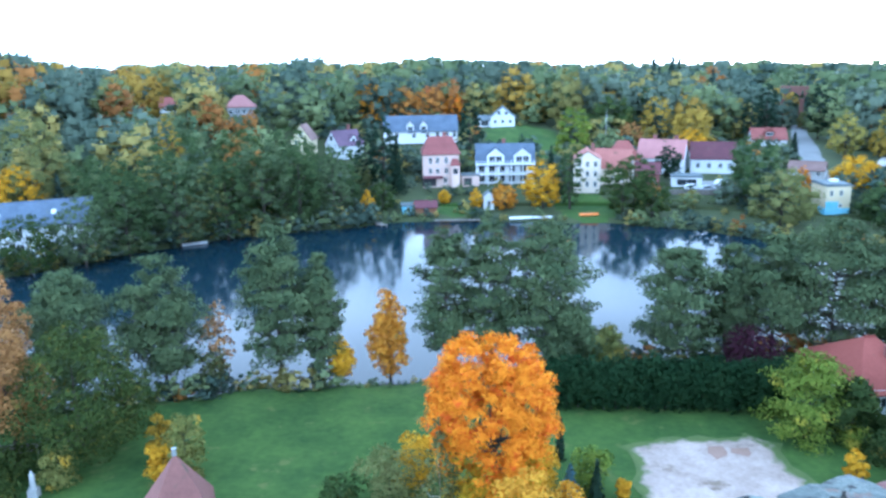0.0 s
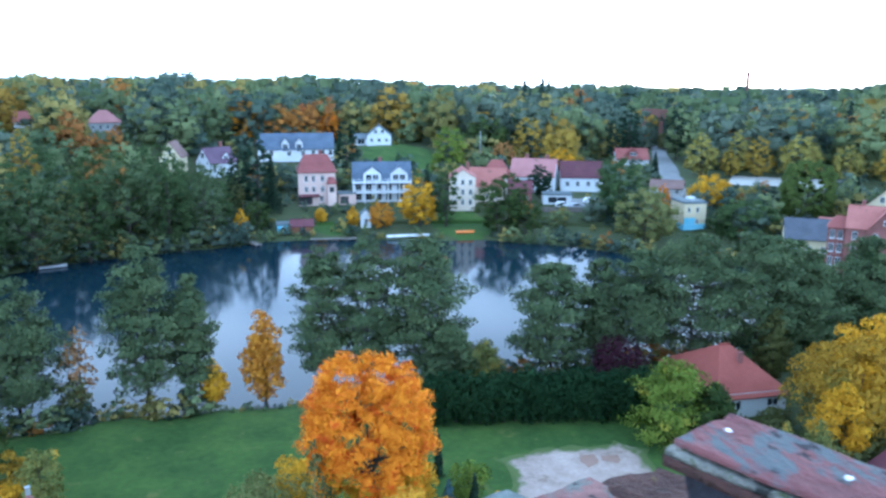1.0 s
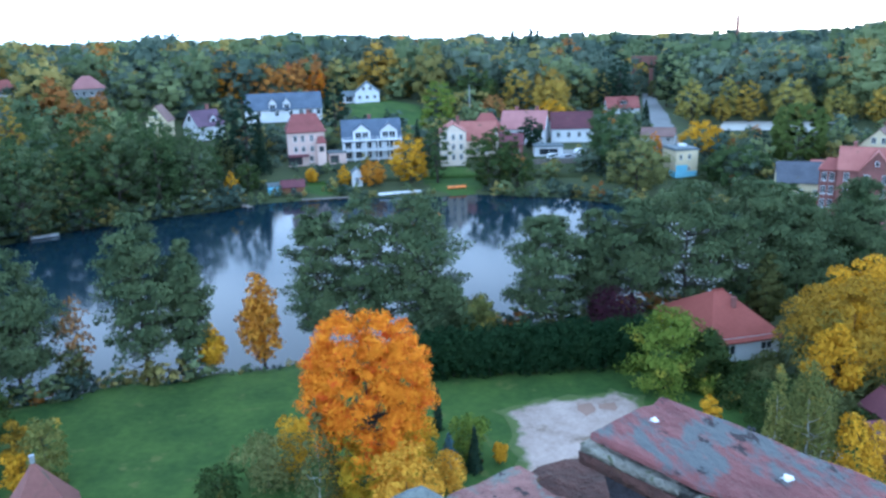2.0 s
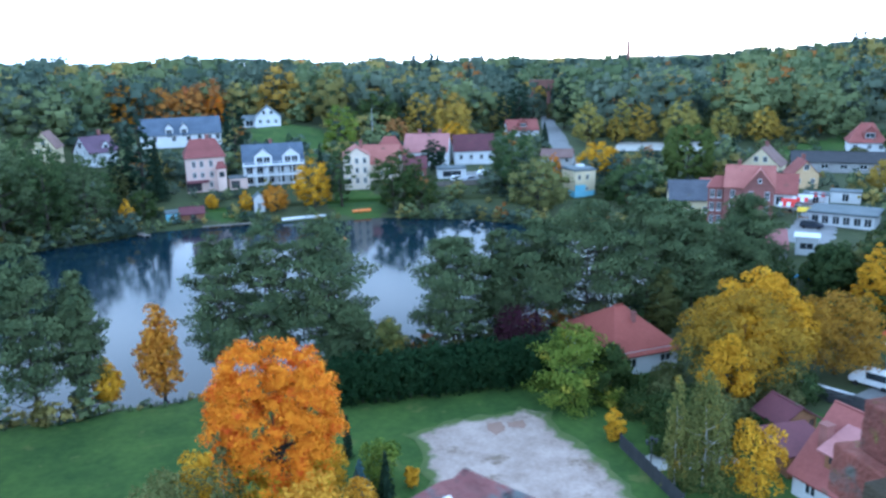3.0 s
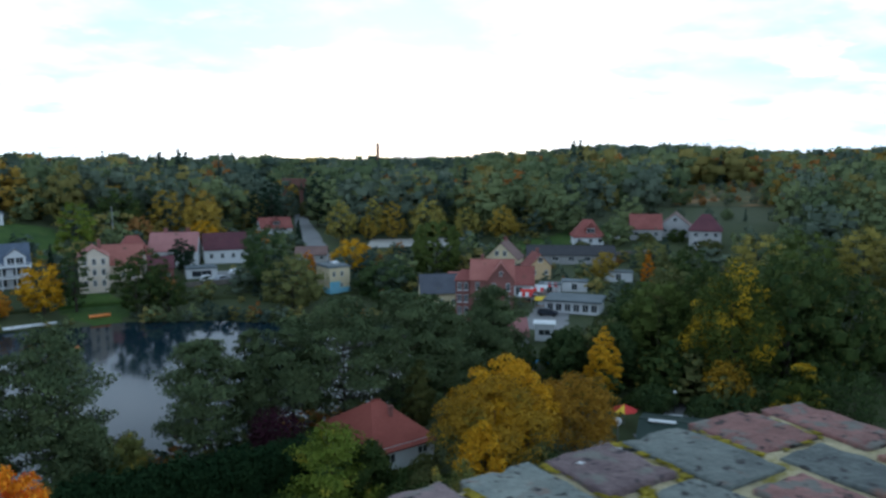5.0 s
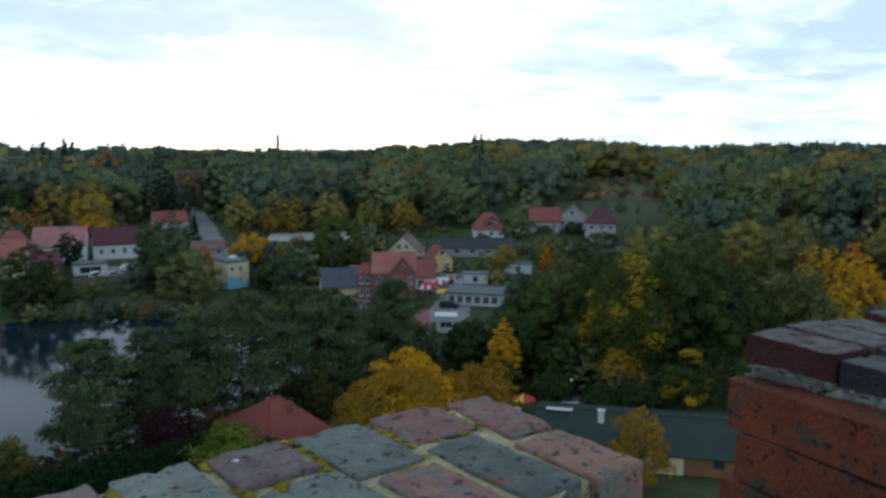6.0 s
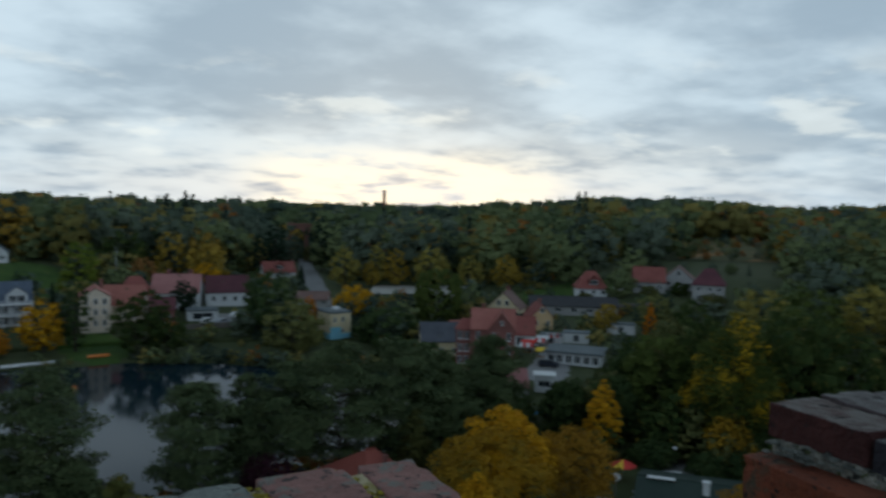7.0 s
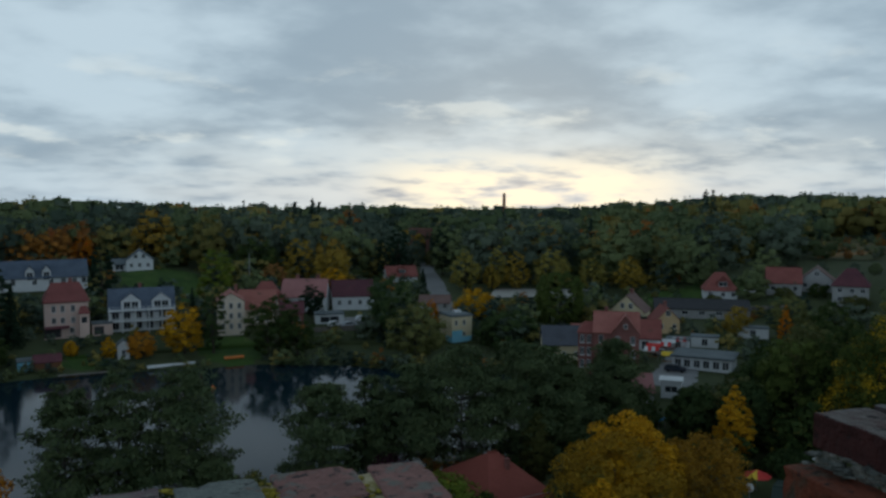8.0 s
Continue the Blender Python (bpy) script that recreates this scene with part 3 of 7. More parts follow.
def drape(name, ring, lift, mat, label, category, step=2.0, rounds=3):
    """A thin sheet with a slightly ragged edge laid over the ground inside a ring of (x, y)."""
    bm = bmesh.new()
    rng = random.Random(5)
    pts = []
    for (x0, y0), (x1, y1) in zip(ring, ring[1:] + ring[:1]):
        n = max(2, int(math.hypot(x1 - x0, y1 - y0) / 1.2))
        for i in range(n):
            pts.append((x0 + (x1 - x0) * i / n + rng.uniform(-0.45, 0.45), y0 + (y1 - y0) * i / n + rng.uniform(-0.45, 0.45)))
    bm.faces.new([bm.verts.new((x, y, 0)) for x, y in pts])
    bmesh.ops.triangulate(bm, faces=bm.faces[:])
    for _ in range(rounds):
        long = [e for e in bm.edges if e.calc_length() > step * 2]
        if not long:
            break
        bmesh.ops.subdivide_edges(bm, edges=long, cuts=1)
        bmesh.ops.triangulate(bm, faces=bm.faces[:])
    for v in bm.verts:
        v.co.z = gz(v.co.x, v.co.y) + lift
    for f in bm.faces:
        if f.normal.z < 0:
            f.normal_flip()
    loop = np.array(ring + ring[:1], float)
    xy = np.array([(v.co.x, v.co.y) for v in bm.verts])
    far = np.full(len(xy), 9.0)
    for a, b in zip(loop, loop[1:]):
        k = np.clip(((xy - a) @ (b - a)) / ((b - a) @ (b - a)), 0, 1)
        far = np.minimum(far, np.hypot(*(xy - a - k[:, None] * (b - a)).T))
    ob = part(name, bm, mat)
    ob.data.attributes.new("edge", "FLOAT", "POINT").data.foreach_set("value", np.clip(far / 3.0, 0, 1).astype(np.float32))
    return tagged(ob, label, category, kind="structure")


drape("pavement", [(17.2, 66.0), (17.0, 70.3), (21.2, 72.2), (26.4, 71.9), (30.2, 72.4), (32.2, 70.0), (31.6, 67.0), (32.2, 62.8), (33.2, 59.0), (32.4, 53.5), (33, 40), (18, 38), (15.0, 52), (16.2, 60), (16.6, 63.8)], 0.06, WORN_GRAVEL,
      "pale worn gravel parking lot with grassy edges", "parking lot", 0.5, 7)
drape("pavement", [(24.6, 68.4), (25.0, 70.2), (26.2, 69.8), (26.3, 68.2), (25.6, 67.6)], 0.075, MUD, "patch of ochre mud in the gravel lot", "mud patch")
drape("pavement", [(26.8, 68.4), (27.0, 69.6), (28.5, 69.4), (28.3, 68.0)], 0.075, MUD, "small patch of ochre mud in the gravel", "mud patch")
drape("pavement", [(35.9, 58.2), (37.0, 58.6), (44, 56.8), (44, 55.2), (36.6, 55.6)], 0.08, CONCRETE, "pale paved path behind the fence", "path")
drape("road", [(97, 212), (103, 208), (106.5, 217.5), (121, 255), (134, 291), (149, 330), (145, 332), (128, 292.5), (114, 256), (100, 222)], 0.12, ASPHALT, "grey asphalt road climbing out of the village", "road")
drape("road", [(60, 205), (66, 199), (90, 200), (97, 207), (70, 211)], 0.12, ASPHALT, "grey asphalt yard between houses", "road")
drape("road", [(96, 116), (104, 111), (123, 128), (130, 139), (124, 143), (116, 132)], 0.1, ASPHALT, "grey village street with a market", "road")
drape("road", [(62, 62), (92, 74), (96, 67), (66, 52)], 0.1, ASPHALT, "grey gravel yard with parked vehicles", "road")
drape("meadow", [(350 * math.sin(radians(50.2)), 350 * math.cos(radians(50.2))), (352 * math.sin(radians(57)), 352 * math.cos(radians(57))), (482 * math.sin(radians(57)), 482 * math.cos(radians(57))), (482 * math.sin(radians(50.2)), 482 * math.cos(radians(50.2)))], 0.35, MEADOW, "rough brown-green meadow in a forest clearing", "meadow", 6.0)
drape("pavement", [(121, 221), (134, 216.5), (148, 203), (158, 211), (158, 220), (130, 234)], 0.12, CONCRETE, "pale concrete yard behind the village", "yard")


# ---- leaves and trees ----
def leaf_quads(c, out, size, rng, lean=0.55):
    """Small folded leaf clumps at the points c, facing more or less along out."""
    n = len(c)
    nor = out * (1 - lean) + rng.normal(size=(n, 3)) * lean
    nor /= np.linalg.norm(nor, axis=1, keepdims=True) + 1e-9
    nor *= np.where((nor * out).sum(1, keepdims=True) < 0, -1, 1)
    a = np.cross(nor, rng.normal(size=(n, 3)))
    a /= np.linalg.norm(a, axis=1, keepdims=True) + 1e-9
    b = np.cross(nor, a)
    s = size * rng.uniform(0.6, 1.35, (n, 1))
    k = rng.uniform(0.55, 1.0, (n, 1))
    fold = nor * s * rng.uniform(-0.25, 0.25, (n, 1))
    v = np.stack([c + a * s * 0.5 + fold, c + b * s * 0.5 * k, c - a * s * 0.5 + fold, c - b * s * 0.5 * k], 1)
    soft = out + nor * 0.22 + rng.normal(size=(n, 3)) * 0.1
    soft /= np.linalg.norm(soft, axis=1, keepdims=True) + 1e-9
    return v.reshape(-1, 3), np.arange(4 * n).reshape(-1, 4), np.repeat(soft, 4, 0)


def envelope(form, z):
    """Half width of a crown (1 = widest) at height z from 0 (foot of the crown) to 1 (top)."""
    z = np.clip(z, 0, 1)
    if form == "round":
        return np.sqrt(np.clip(1 - ((z - 0.45) / 0.56) ** 2, 0.01, 1))
    if form == "egg":
        return np.clip(np.sin(np.pi * np.clip(z, 0.02, 0.98) ** 0.75), 0.05, 1) ** 0.8
    if form == "dome":
        return np.sqrt(np.clip(1 - (np.clip(z - 0.12, 0, 1) / 0.89) ** 2.4, 0.01, 1)) * np.clip(0.62 + z * 2.2, 0, 1)
    if form == "full":
        return np.interp(z, [0, 0.08, 0.3, 0.55, 0.75, 0.9, 1.0], [0.62, 0.8, 0.98, 1.0, 0.95, 0.78, 0.42])
    if form == "maple":
        return np.interp(z, [0, 0.15, 0.35, 0.58, 0.78, 0.9, 1.0], [0.40, 0.64, 0.88, 1.0, 0.97, 0.83, 0.44])
    if form == "alder":
        return np.interp(z, [0, 0.1, 0.35, 0.6, 0.85, 1.0], [0.62, 0.85, 1.0, 0.85, 0.5, 0.16])
    if form == "cone":
        return np.clip(1.03 - z, 0.02, 1) ** 0.85
    if form == "column":
        return np.clip(np.sin(np.pi * np.clip(z, 0.05, 0.96) ** 0.9), 0.1, 1) ** 0.5
    if form == "wide":
        return np.clip(0.45 + 0.9 * z, 0, 1) * np.sqrt(np.clip(1 - np.clip(z - 0.35, 0, 1) ** 2 / 0.44, 0.01, 1))
    return np.ones_like(z)


def crown_points(form, h, w, foot, lobes, count, rng, lobe=0.30, flat=0.8, hollow=0.72, shell=0.12):
    """Leaf places on many uneven lobes set inside the crown's outline."""
    grid = np.linspace(0.02, 0.98, 60)
    share = np.cumsum(envelope(form, grid) + 0.2)
    z = np.interp((np.arange(lobes) + rng.uniform(0.2, 0.8, lobes)) / lobes * share[-1], share, grid)
    ang = np.arange(lobes) * 2.399963 + rng.uniform(-0.35, 0.35, lobes) + rng.uniform(0, 6.28)
    inner = shell * np.clip((1 - z) * 5, 0, 1)
    rad = envelope(form, z) * np.sqrt(inner + (1 - inner) * rng.uniform(0, 1, lobes)) * (1 - lobe * 0.62)
    c = np.stack([np.cos(ang) * rad * w / 2, np.sin(ang) * rad * w / 2, foot + z * (h - foot)], 1)
    r = w * lobe * rng.uniform(0.55, 1.1, lobes) * (0.55 + 0.45 * envelope(form, z))
    share = rng.choice(lobes, count, p=r ** 2 / (r ** 2).sum())
    d = rng.normal(size=(count, 3))
    d /= np.linalg.norm(d, axis=1, keepdims=True)
    d[:, 2] = np.where(d[:, 2] < -0.45, -d[:, 2] * 0.5, d[:, 2])
    rr = r[share] * rng.uniform(hollow, 1.06, count)
    p = c[share] + d * rr[:, None] * np.array([1, 1, flat])
    return p, d, c, r


def spray_points(h, w, foot, limbs, count, rng):
    """Leaf places in flat clumps at the twigs of limbs that reach out and up from the stem."""
    z = np.sort(rng.uniform(0.0, 0.98, limbs))
    ang = np.arange(limbs) * 2.399963 + rng.normal(size=limbs) * 0.4
    reach = envelope("alder", z) * w / 2 * rng.uniform(0.62, 1.12, limbs)
    rise = 0.10 + 0.55 * z + rng.normal(size=limbs) * 0.1
    base = foot + z * (h - foot)
    twigs = 9
    tt = rng.uniform(0.12, 1.0, (limbs, twigs)) ** 0.7
    ts = np.clip(rng.normal(size=(limbs, twigs)), -1.5, 1.5) * reach[:, None] * 0.26 * (1.2 - 0.7 * tt)
    tr = (0.42 + 0.15 * reach[:, None]) * rng.uniform(0.7, 1.3, (limbs, twigs))
    k = rng.choice(limbs, count, p=reach ** 1.2 / (reach ** 1.2).sum())
    j = rng.integers(0, twigs, count)
    t, size = tt[k, j], tr[k, j]
    ball = rng.normal(size=(count, 3))
    ball *= (rng.uniform(0.15, 1, count) ** 0.5 / (np.linalg.norm(ball, axis=1) + 1e-9))[:, None]
    along, side, up = ball[:, 0] * size, ts[k, j] + ball[:, 1] * size, ball[:, 2] * size * 0.6
    r = reach[k] * t + along
    ca, sa = np.cos(ang[k]), np.sin(ang[k])
    p = np.stack([ca * r - sa * side, sa * r + ca * side, np.minimum(base[k] + reach[k] * t * rise[k] * (1 - 0.45 * t) + up - 0.10 * np.abs(along), h)], 1)
    d = np.stack([ca * 0.45, sa * 0.45, 0.5 + up / size], 1)
    d /= np.linalg.norm(d, axis=1, keepdims=True)
    c = np.stack([np.cos(ang) * reach * 0.85, np.sin(ang) * reach * 0.85, base + reach * 0.85 * rise * 0.6], 1)
    return p, d, c


def lump_faces(n):
    """A unit ball of quads, its underside left open."""
    key, vs, fs = {}, [], []
    for axis in range(3):
        for sign in (-1, 1):
            for a in range(n):
                for b in range(n):
                    q = []
                    for i, k in ((a, b), (a + 1, b), (a + 1, b + 1), (a, b + 1)):
                        p = [0.0, 0.0, 0.0]
                        p[axis], p[(axis + 1) % 3], p[(axis + 2) % 3] = sign, math.tan((2 * i / n - 1) * 0.7854) * sign, math.tan((2 * k / n - 1) * 0.7854)
                        v = Vector(p).normalized()
                        t = (round(v.x, 4), round(v.y, 4), round(v.z, 4))
                        if t not in key:
                            key[t] = len(vs)
                            vs.append(v)
                        q.append(key[t])
                    if sum(vs[i].z for i in q) / 4 > -0.55:
                        fs.append(q)
    return np.array(vs), np.array(fs)


LUMPS = {n: lump_faces(n) for n in (1, 2)}


def core_lumps(c, r, flat, rng, n, h, w, foot):
    """Uneven solid clumps of foliage under the outer leaves, one for each lobe."""
    bv, bf = LUMPS[n]
    vs, fs, ns = [], [], []
    mid = np.array([0, 0, foot + (h - foot) * 0.45])
    for k in range(len(c)):
        swell = 1 + 0.26 * rng.uniform(-1, 1, (len(bv), 1))
        p = c[k] + bv * swell * r[k] * np.array([1, 1, flat])
        whole = (p - mid) / np.array([w / 2, w / 2, (h - foot) / 2])
        d = bv + 1.1 * whole / (np.linalg.norm(whole, axis=1, keepdims=True) + 1e-9)
        fs.append(bf + sum(len(v) for v in vs))
        vs.append(p)
        ns.append(d / (np.linalg.norm(d, axis=1, keepdims=True) + 1e-9))
    return np.concatenate(vs), np.concatenate(fs), np.concatenate(ns)


def tree_meshes(form, h, w, seed, count, size, foot=None, lobes=26, lobe=0.3, flat=0.8, trunk_r=None, droop=0.0, limb_n=12, lean=0.55, hollow=0.72, shell=0.12, core=0, blend=None, fill=0.6):
    rng = np.random.default_rng(seed)
    foot = h * 0.18 if foot is None else foot
    if form == "cone":
        tiers = max(9, int(h * 1.1))
        z = 1 - rng.uniform(0, 1, count) ** 0.6
        within = (z * tiers) % 1.0
        ang = rng.uniform(0, 2 * np.pi, count)
        spoke = 0.78 + 0.22 * np.cos(ang * 7 + np.floor(z * tiers) * 2.4)
        rad = envelope("cone", z) * (1.08 - 0.42 * within) * np.sqrt(rng.uniform(0.1, 1, count)) * spoke * w / 2
        p = np.stack([np.cos(ang) * rad, np.sin(ang) * rad, foot + z * (h - foot) - 0.35 * rad], 1)
        d = np.stack([np.cos(ang) * 0.6, np.sin(ang) * 0.6, np.full(count, 0.8)], 1)
        c, r = p[:0], None
    elif form == "sprays":
        r = None
        p, d, c = spray_points(h, w, foot, lobes, count, rng)
    else:
        p, d, c, r = crown_points(form, h, w, foot, lobes, count, rng, lobe, flat, hollow, shell)
    if droop:
        fall = rng.uniform(0, droop, len(p)) * np.hypot(p[:, 0], p[:, 1]) / (w / 2)
        p[:, 2] = np.maximum(p[:, 2] - fall, 0.4)
    mid = np.array([0, 0, foot + (h - foot) * 0.45])
    whole = (p - mid) / np.array([w / 2, w / 2, (h - foot) / 2])
    whole /= np.linalg.norm(whole, axis=1, keepdims=True) + 1e-9
    d = d + whole * (blend if blend is not None else 0.65 if form != "dome" else 0.4)
    d /= np.linalg.norm(d, axis=1, keepdims=True) + 1e-9
    v, f, nr = leaf_quads(p, d, size, rng, lean)
    if core and r is not None:
        cv, cf, cn = core_lumps(c, r * fill, flat, rng, core, h, w, foot)
        v, f, nr = np.concatenate([v, cv]), np.concatenate([f, cf + len(v)]), np.concatenate([nr, cn])
    bm = bmesh.new()
    tr = trunk_r or max(0.06, h * 0.016)
    top = h * (0.93 if form in ("cone", "column") else 0.72)
    bend = [Vector((rng.normal() * h * 0.008, rng.normal() * h * 0.008, top * i / 4)) for i in range(5)]
    bend[0] = Vector((0, 0, -0.4))
    for i in range(4):
        tube(bm, bend[i], bend[i + 1], tr * (1.15 - 0.25 * i), tr * (1.15 - 0.25 * (i + 1)), 8)
    order = np.argsort(-np.hypot(c[:, 0], c[:, 1])) if len(c) else []
    for i in order[:limb_n]:
        q = Vector(c[i])
        start = Vector((0, 0, max(foot * 0.7, min(top * 0.92, q.z - 0.55 * math.hypot(q.x, q.y)))))
        mid = start.lerp(q, 0.5) + Vector((0, 0, -0.04 * h))
        tube(bm, start, mid, tr * 0.42, tr * 0.26, 5)
        tube(bm, mid, q, tr * 0.26, tr * 0.08, 5)
    return v, f, nr, bm


def tree(name, label, x, y, h, w, leaf, form="round", seed=1, count=2500, size=0.45, category="tree", group="", bark=None, skirt=None, **more):
    """A tree with a tapered trunk, limbs, and a crown of many small leaf clumps, on the ground at x, y."""
    v, f, nr, bm = tree_meshes(form, h, w, seed, count, size, **more)
    t = thing(name, label, category, x, y, max(gz(x, y), -0.1) - 0.05, seed * 37 % 360, group)
    part("trunk", bm, bark or BARK, t, smooth=True)
    if skirt:
        wobble = np.random.default_rng(seed).normal(size=len(f)) * 0.06
        low = v[f[:, 0], 2] / h + wobble + 0.10 * np.sin(v[f[:, 0], 0] * 0.9) < skirt[1]
        for name2, pick, mat in (("crown", ~low, leaf), ("lower_crown", low, skirt[0])):
            ids = f[pick].reshape(-1)
            from_arrays(name2, v[ids], np.arange(len(ids)).reshape(-1, 4), mat, t, normals=nr[ids])
    else:
        from_arrays("crown", v, f, leaf, t, normals=nr)
    return t


# ---- far woods: uncountable, one object of each leaf colour ----
def turned(v, nr, x, y, z, sx, sz, a):
    """A unit tree turned by a, scaled, and set down at x, y, z."""
    c, q = math.cos(a), math.sin(a)
    w = np.stack([(v[:, 0] * c - v[:, 1] * q) * sx + x, (v[:, 0] * q + v[:, 1] * c) * sx + y, v[:, 2] * sz + z], 1)
    return w, np.stack([nr[:, 0] * c - nr[:, 1] * q, nr[:, 0] * q + nr[:, 1] * c, nr[:, 2]], 1)


def gathered(name, some, mat, label, category):
    at, vs, fs, ns, ts = 0, [], [], [], []
    for v, f, nr, tint in some:
        vs.append(v)
        fs.append(f + at)
        ns.append(nr)
        ts.append(np.full(len(v), tint))
        at += len(v)
    if at:
        ob = from_arrays(name, np.concatenate(vs), np.concatenate(fs), mat, normals=np.concatenate(ns), tint=np.concatenate(ts))
        tagged(ob, label, category, kind="stuff")


# height of the wooded skyline above the eye's level, in degrees, by compass angle
SKYLINE_AZ = (-44, -30, -28, -26.3, -24.5, -22.5, -21, -17, -13, -9, -5.4, -2, 3, 5, 9, 12, 16, 23, 29, 32, 35, 37.5, 40, 43.5, 48, 51, 54, 57, 61, 67, 72, 92)
SKYLINE_EL = (0.7, 0.85, 0.7, 0.2, -0.15, -0.58, -0.2, -0.2, -0.3, -0.1, -0.4, -0.12, -0.24, -0.42, -0.62, -0.58, -0.62, -0.72, -0.78, -0.8, -0.72, -0.42, -0.5, 0.05, 0.1, 0.15, -0.15, -0.3, -0.16, 0.0, 0.0, 0.0)


def build_forest():
    rng = np.random.default_rng(11)
    protos = {}
    for kind in HAZED_FOREST_MATS:
        protos[kind] = {}
        for s in range(5):
            for near in (0, 1, 2):
                if kind == "conifer":
                    v, f, nr, bm = tree_meshes("cone", 1.0, 0.42, 90 + s, (560, 300, 110)[near], (0.046, 0.063, 0.103)[near], foot=0.08)
                else:
                    form = ("round", "dome", "egg", "dome", "full")[s]
                    v, f, nr, bm = tree_meshes(form, 1.0, (0.84, 0.9, 0.7, 0.8, 0.95)[s], 70 + s, (600, 300, 80)[near], (0.048, 0.065, 0.118)[near], foot=0.06, lobes=(26, 18, 10)[near],
                                               lobe=(0.18, 0.20, 0.26)[near], flat=0.85, lean=0.36, hollow=0.86, shell=0.3, core=1, blend=1.9, fill=(0.74, 0.8, 0.9)[near])
                bm.free()
                protos[kind][s, near] = (v, f, nr)
    kinds = list(HAZED_FOREST_MATS)
    stock = {k: [] for k in kinds}

    def hue(x, y, az, d):
        n = noise.noise(Vector((x * 0.010, y * 0.010, 0.0)))
        m = noise.noise(Vector((x * 0.022, y * 0.022, 9.0)))
        warm = 0.06 + 0.5 * max(0, n) + (0.16 if az < -8 else 0) + (0.14 if az > 36 else 0)
        u = rng.uniform()
        if az > 53 and d < 270:
            return ("green", "dark", "olive", "dark", "gold", "green", "conifer")[int(rng.integers(7))]
        if az > 37 and d > 330 and m > 0.16 and u < 0.75:
            return ("rust", "rust", "gold", "olive")[int(rng.integers(4))]
        if az > 37 and u < 0.7:
            return ("olive", "green", "green")[int(rng.integers(3))] if n > -0.1 else ("green", "dark", "green")[int(rng.integers(3))]
        if u < warm:
            return ("rust", "gold", "olive", "olive", "olive", "rust", "gold")[int(rng.integers(7))]
        if m > (0.06 if az < -10 else 0.28) and d < 520 and rng.uniform() < 0.6:
            return "conifer"
        if m < -0.1:
            return ("green", "green", "olive", "dark")[int(rng.integers(4))]
        return ("dark", "dark", "dark", "green")[int(rng.integers(4))]

    def plant(x, y, h, kind):
        d = math.hypot(x, y)
        v, f, nr = protos[kind][int(rng.integers(5)), 0 if d < 310 else 1 if d < 460 else 2]
        w, nw = turned(v, nr, x, y, gz(x, y) - 0.3, h * rng.uniform(0.9, 1.3), h, rng.uniform(0, 6.28))
        stock[kind].append((w, f, nw, rng.uniform()))

    def clear(x, y, az, d):
        """Where the village, its gardens, roads and open slopes lie."""
        if az < -4:
            if d > (262 if az > -9 else 190):
                return math.hypot(x + 76, y - 304) < 11 or math.hypot(x + 72, y - 290) < 7 or math.hypot(x + 110, y - 330) < 10 or math.hypot(x + 30, y - 243) < 9 or math.hypot(x + 42, y - 242) < 7
            return True
        if az < 9:
            return d < (296 if az > 0 else 300)
        if az < 21:
            return d < 280
        if az < 27:
            return (d < 345 and abs(az - 24.1) < 1.4) or d < 272
        if az < 42:
            return d < 264
        if az < 56:
            return d < 268 or (az > 50.4 and 350 < d < 478)
        return d < 128 or (az < 56.8 and 350 < d < 478)

    def skyline(a):
        return float(np.interp(a, SKYLINE_AZ, SKYLINE_EL))

    def set_out(a, d, tall, kind, reach=False):
        x, y = d * math.sin(radians(a)), d * math.cos(radians(a))
        room = 38 + d * math.tan(radians(skyline(a) + rng.uniform(-0.16, 0.03))) - gz(x, y)
        h = min(room, tall * 1.6) if reach else min(tall, room)
        if 50.2 < a < 56.9 and d < 350:
            h = min(h, EYE_Z - d * math.tan(radians(4.15)) - gz(x, y))
        while d < 345 and h > 3.5 and hides(x, y, h, h * 0.8, 0.4):
            h *= 0.85
        if h > 3.5:
            plant(x, y, h, kind)

    for az0 in np.arange(-44, 92, 0.8):
        d = 110.0
        while d < 640:
            d += (13.5 + max(0, d - 300) * 0.04) * rng.uniform(0.7, 1.3)
            a = az0 + rng.uniform(-0.6, 0.6)
            x, y = d * math.sin(radians(a)), d * math.cos(radians(a))
            if rng.uniform() > min(1.0, d * 0.014 / 13.0) or lake_depth(x, y) > -4 or clear(x, y, a, d):
                continue
            kind = hue(x, y, a, d)
            tall = float(np.interp(a, [-40, -20, 0, 20, 40, 60], [21, 20, 20, 20, 20, 18])) * (0.7 + 0.3 * min(1, max(0, d - 130) / 160))
            tall *= 1 + 0.3 * noise.noise(Vector((x * 0.03, y * 0.03, 4.0)))
            if (-15.2 < a < -12.6 and d < 304) or (-20 < a < -17.4 and d < 330) or (22.9 < a < 25.3 and d < 420):
                tall *= 0.42 if d > 255 else 0.7
            if a > 55 and d < 215:
                tall *= 0.6
            set_out(a, d, tall * rng.uniform(0.75, 1.12) * (1.1 if kind == "conifer" else 1.0), kind)
    # low growth in the clearing
    for _ in range(70):
        a, d = rng.uniform(50.5, 56.8), rng.uniform(352, 476)
        plant(d * math.sin(radians(a)), d * math.cos(radians(a)), rng.uniform(2.2, 5.0), ("green", "olive", "rust", "dark")[int(rng.integers(4))])
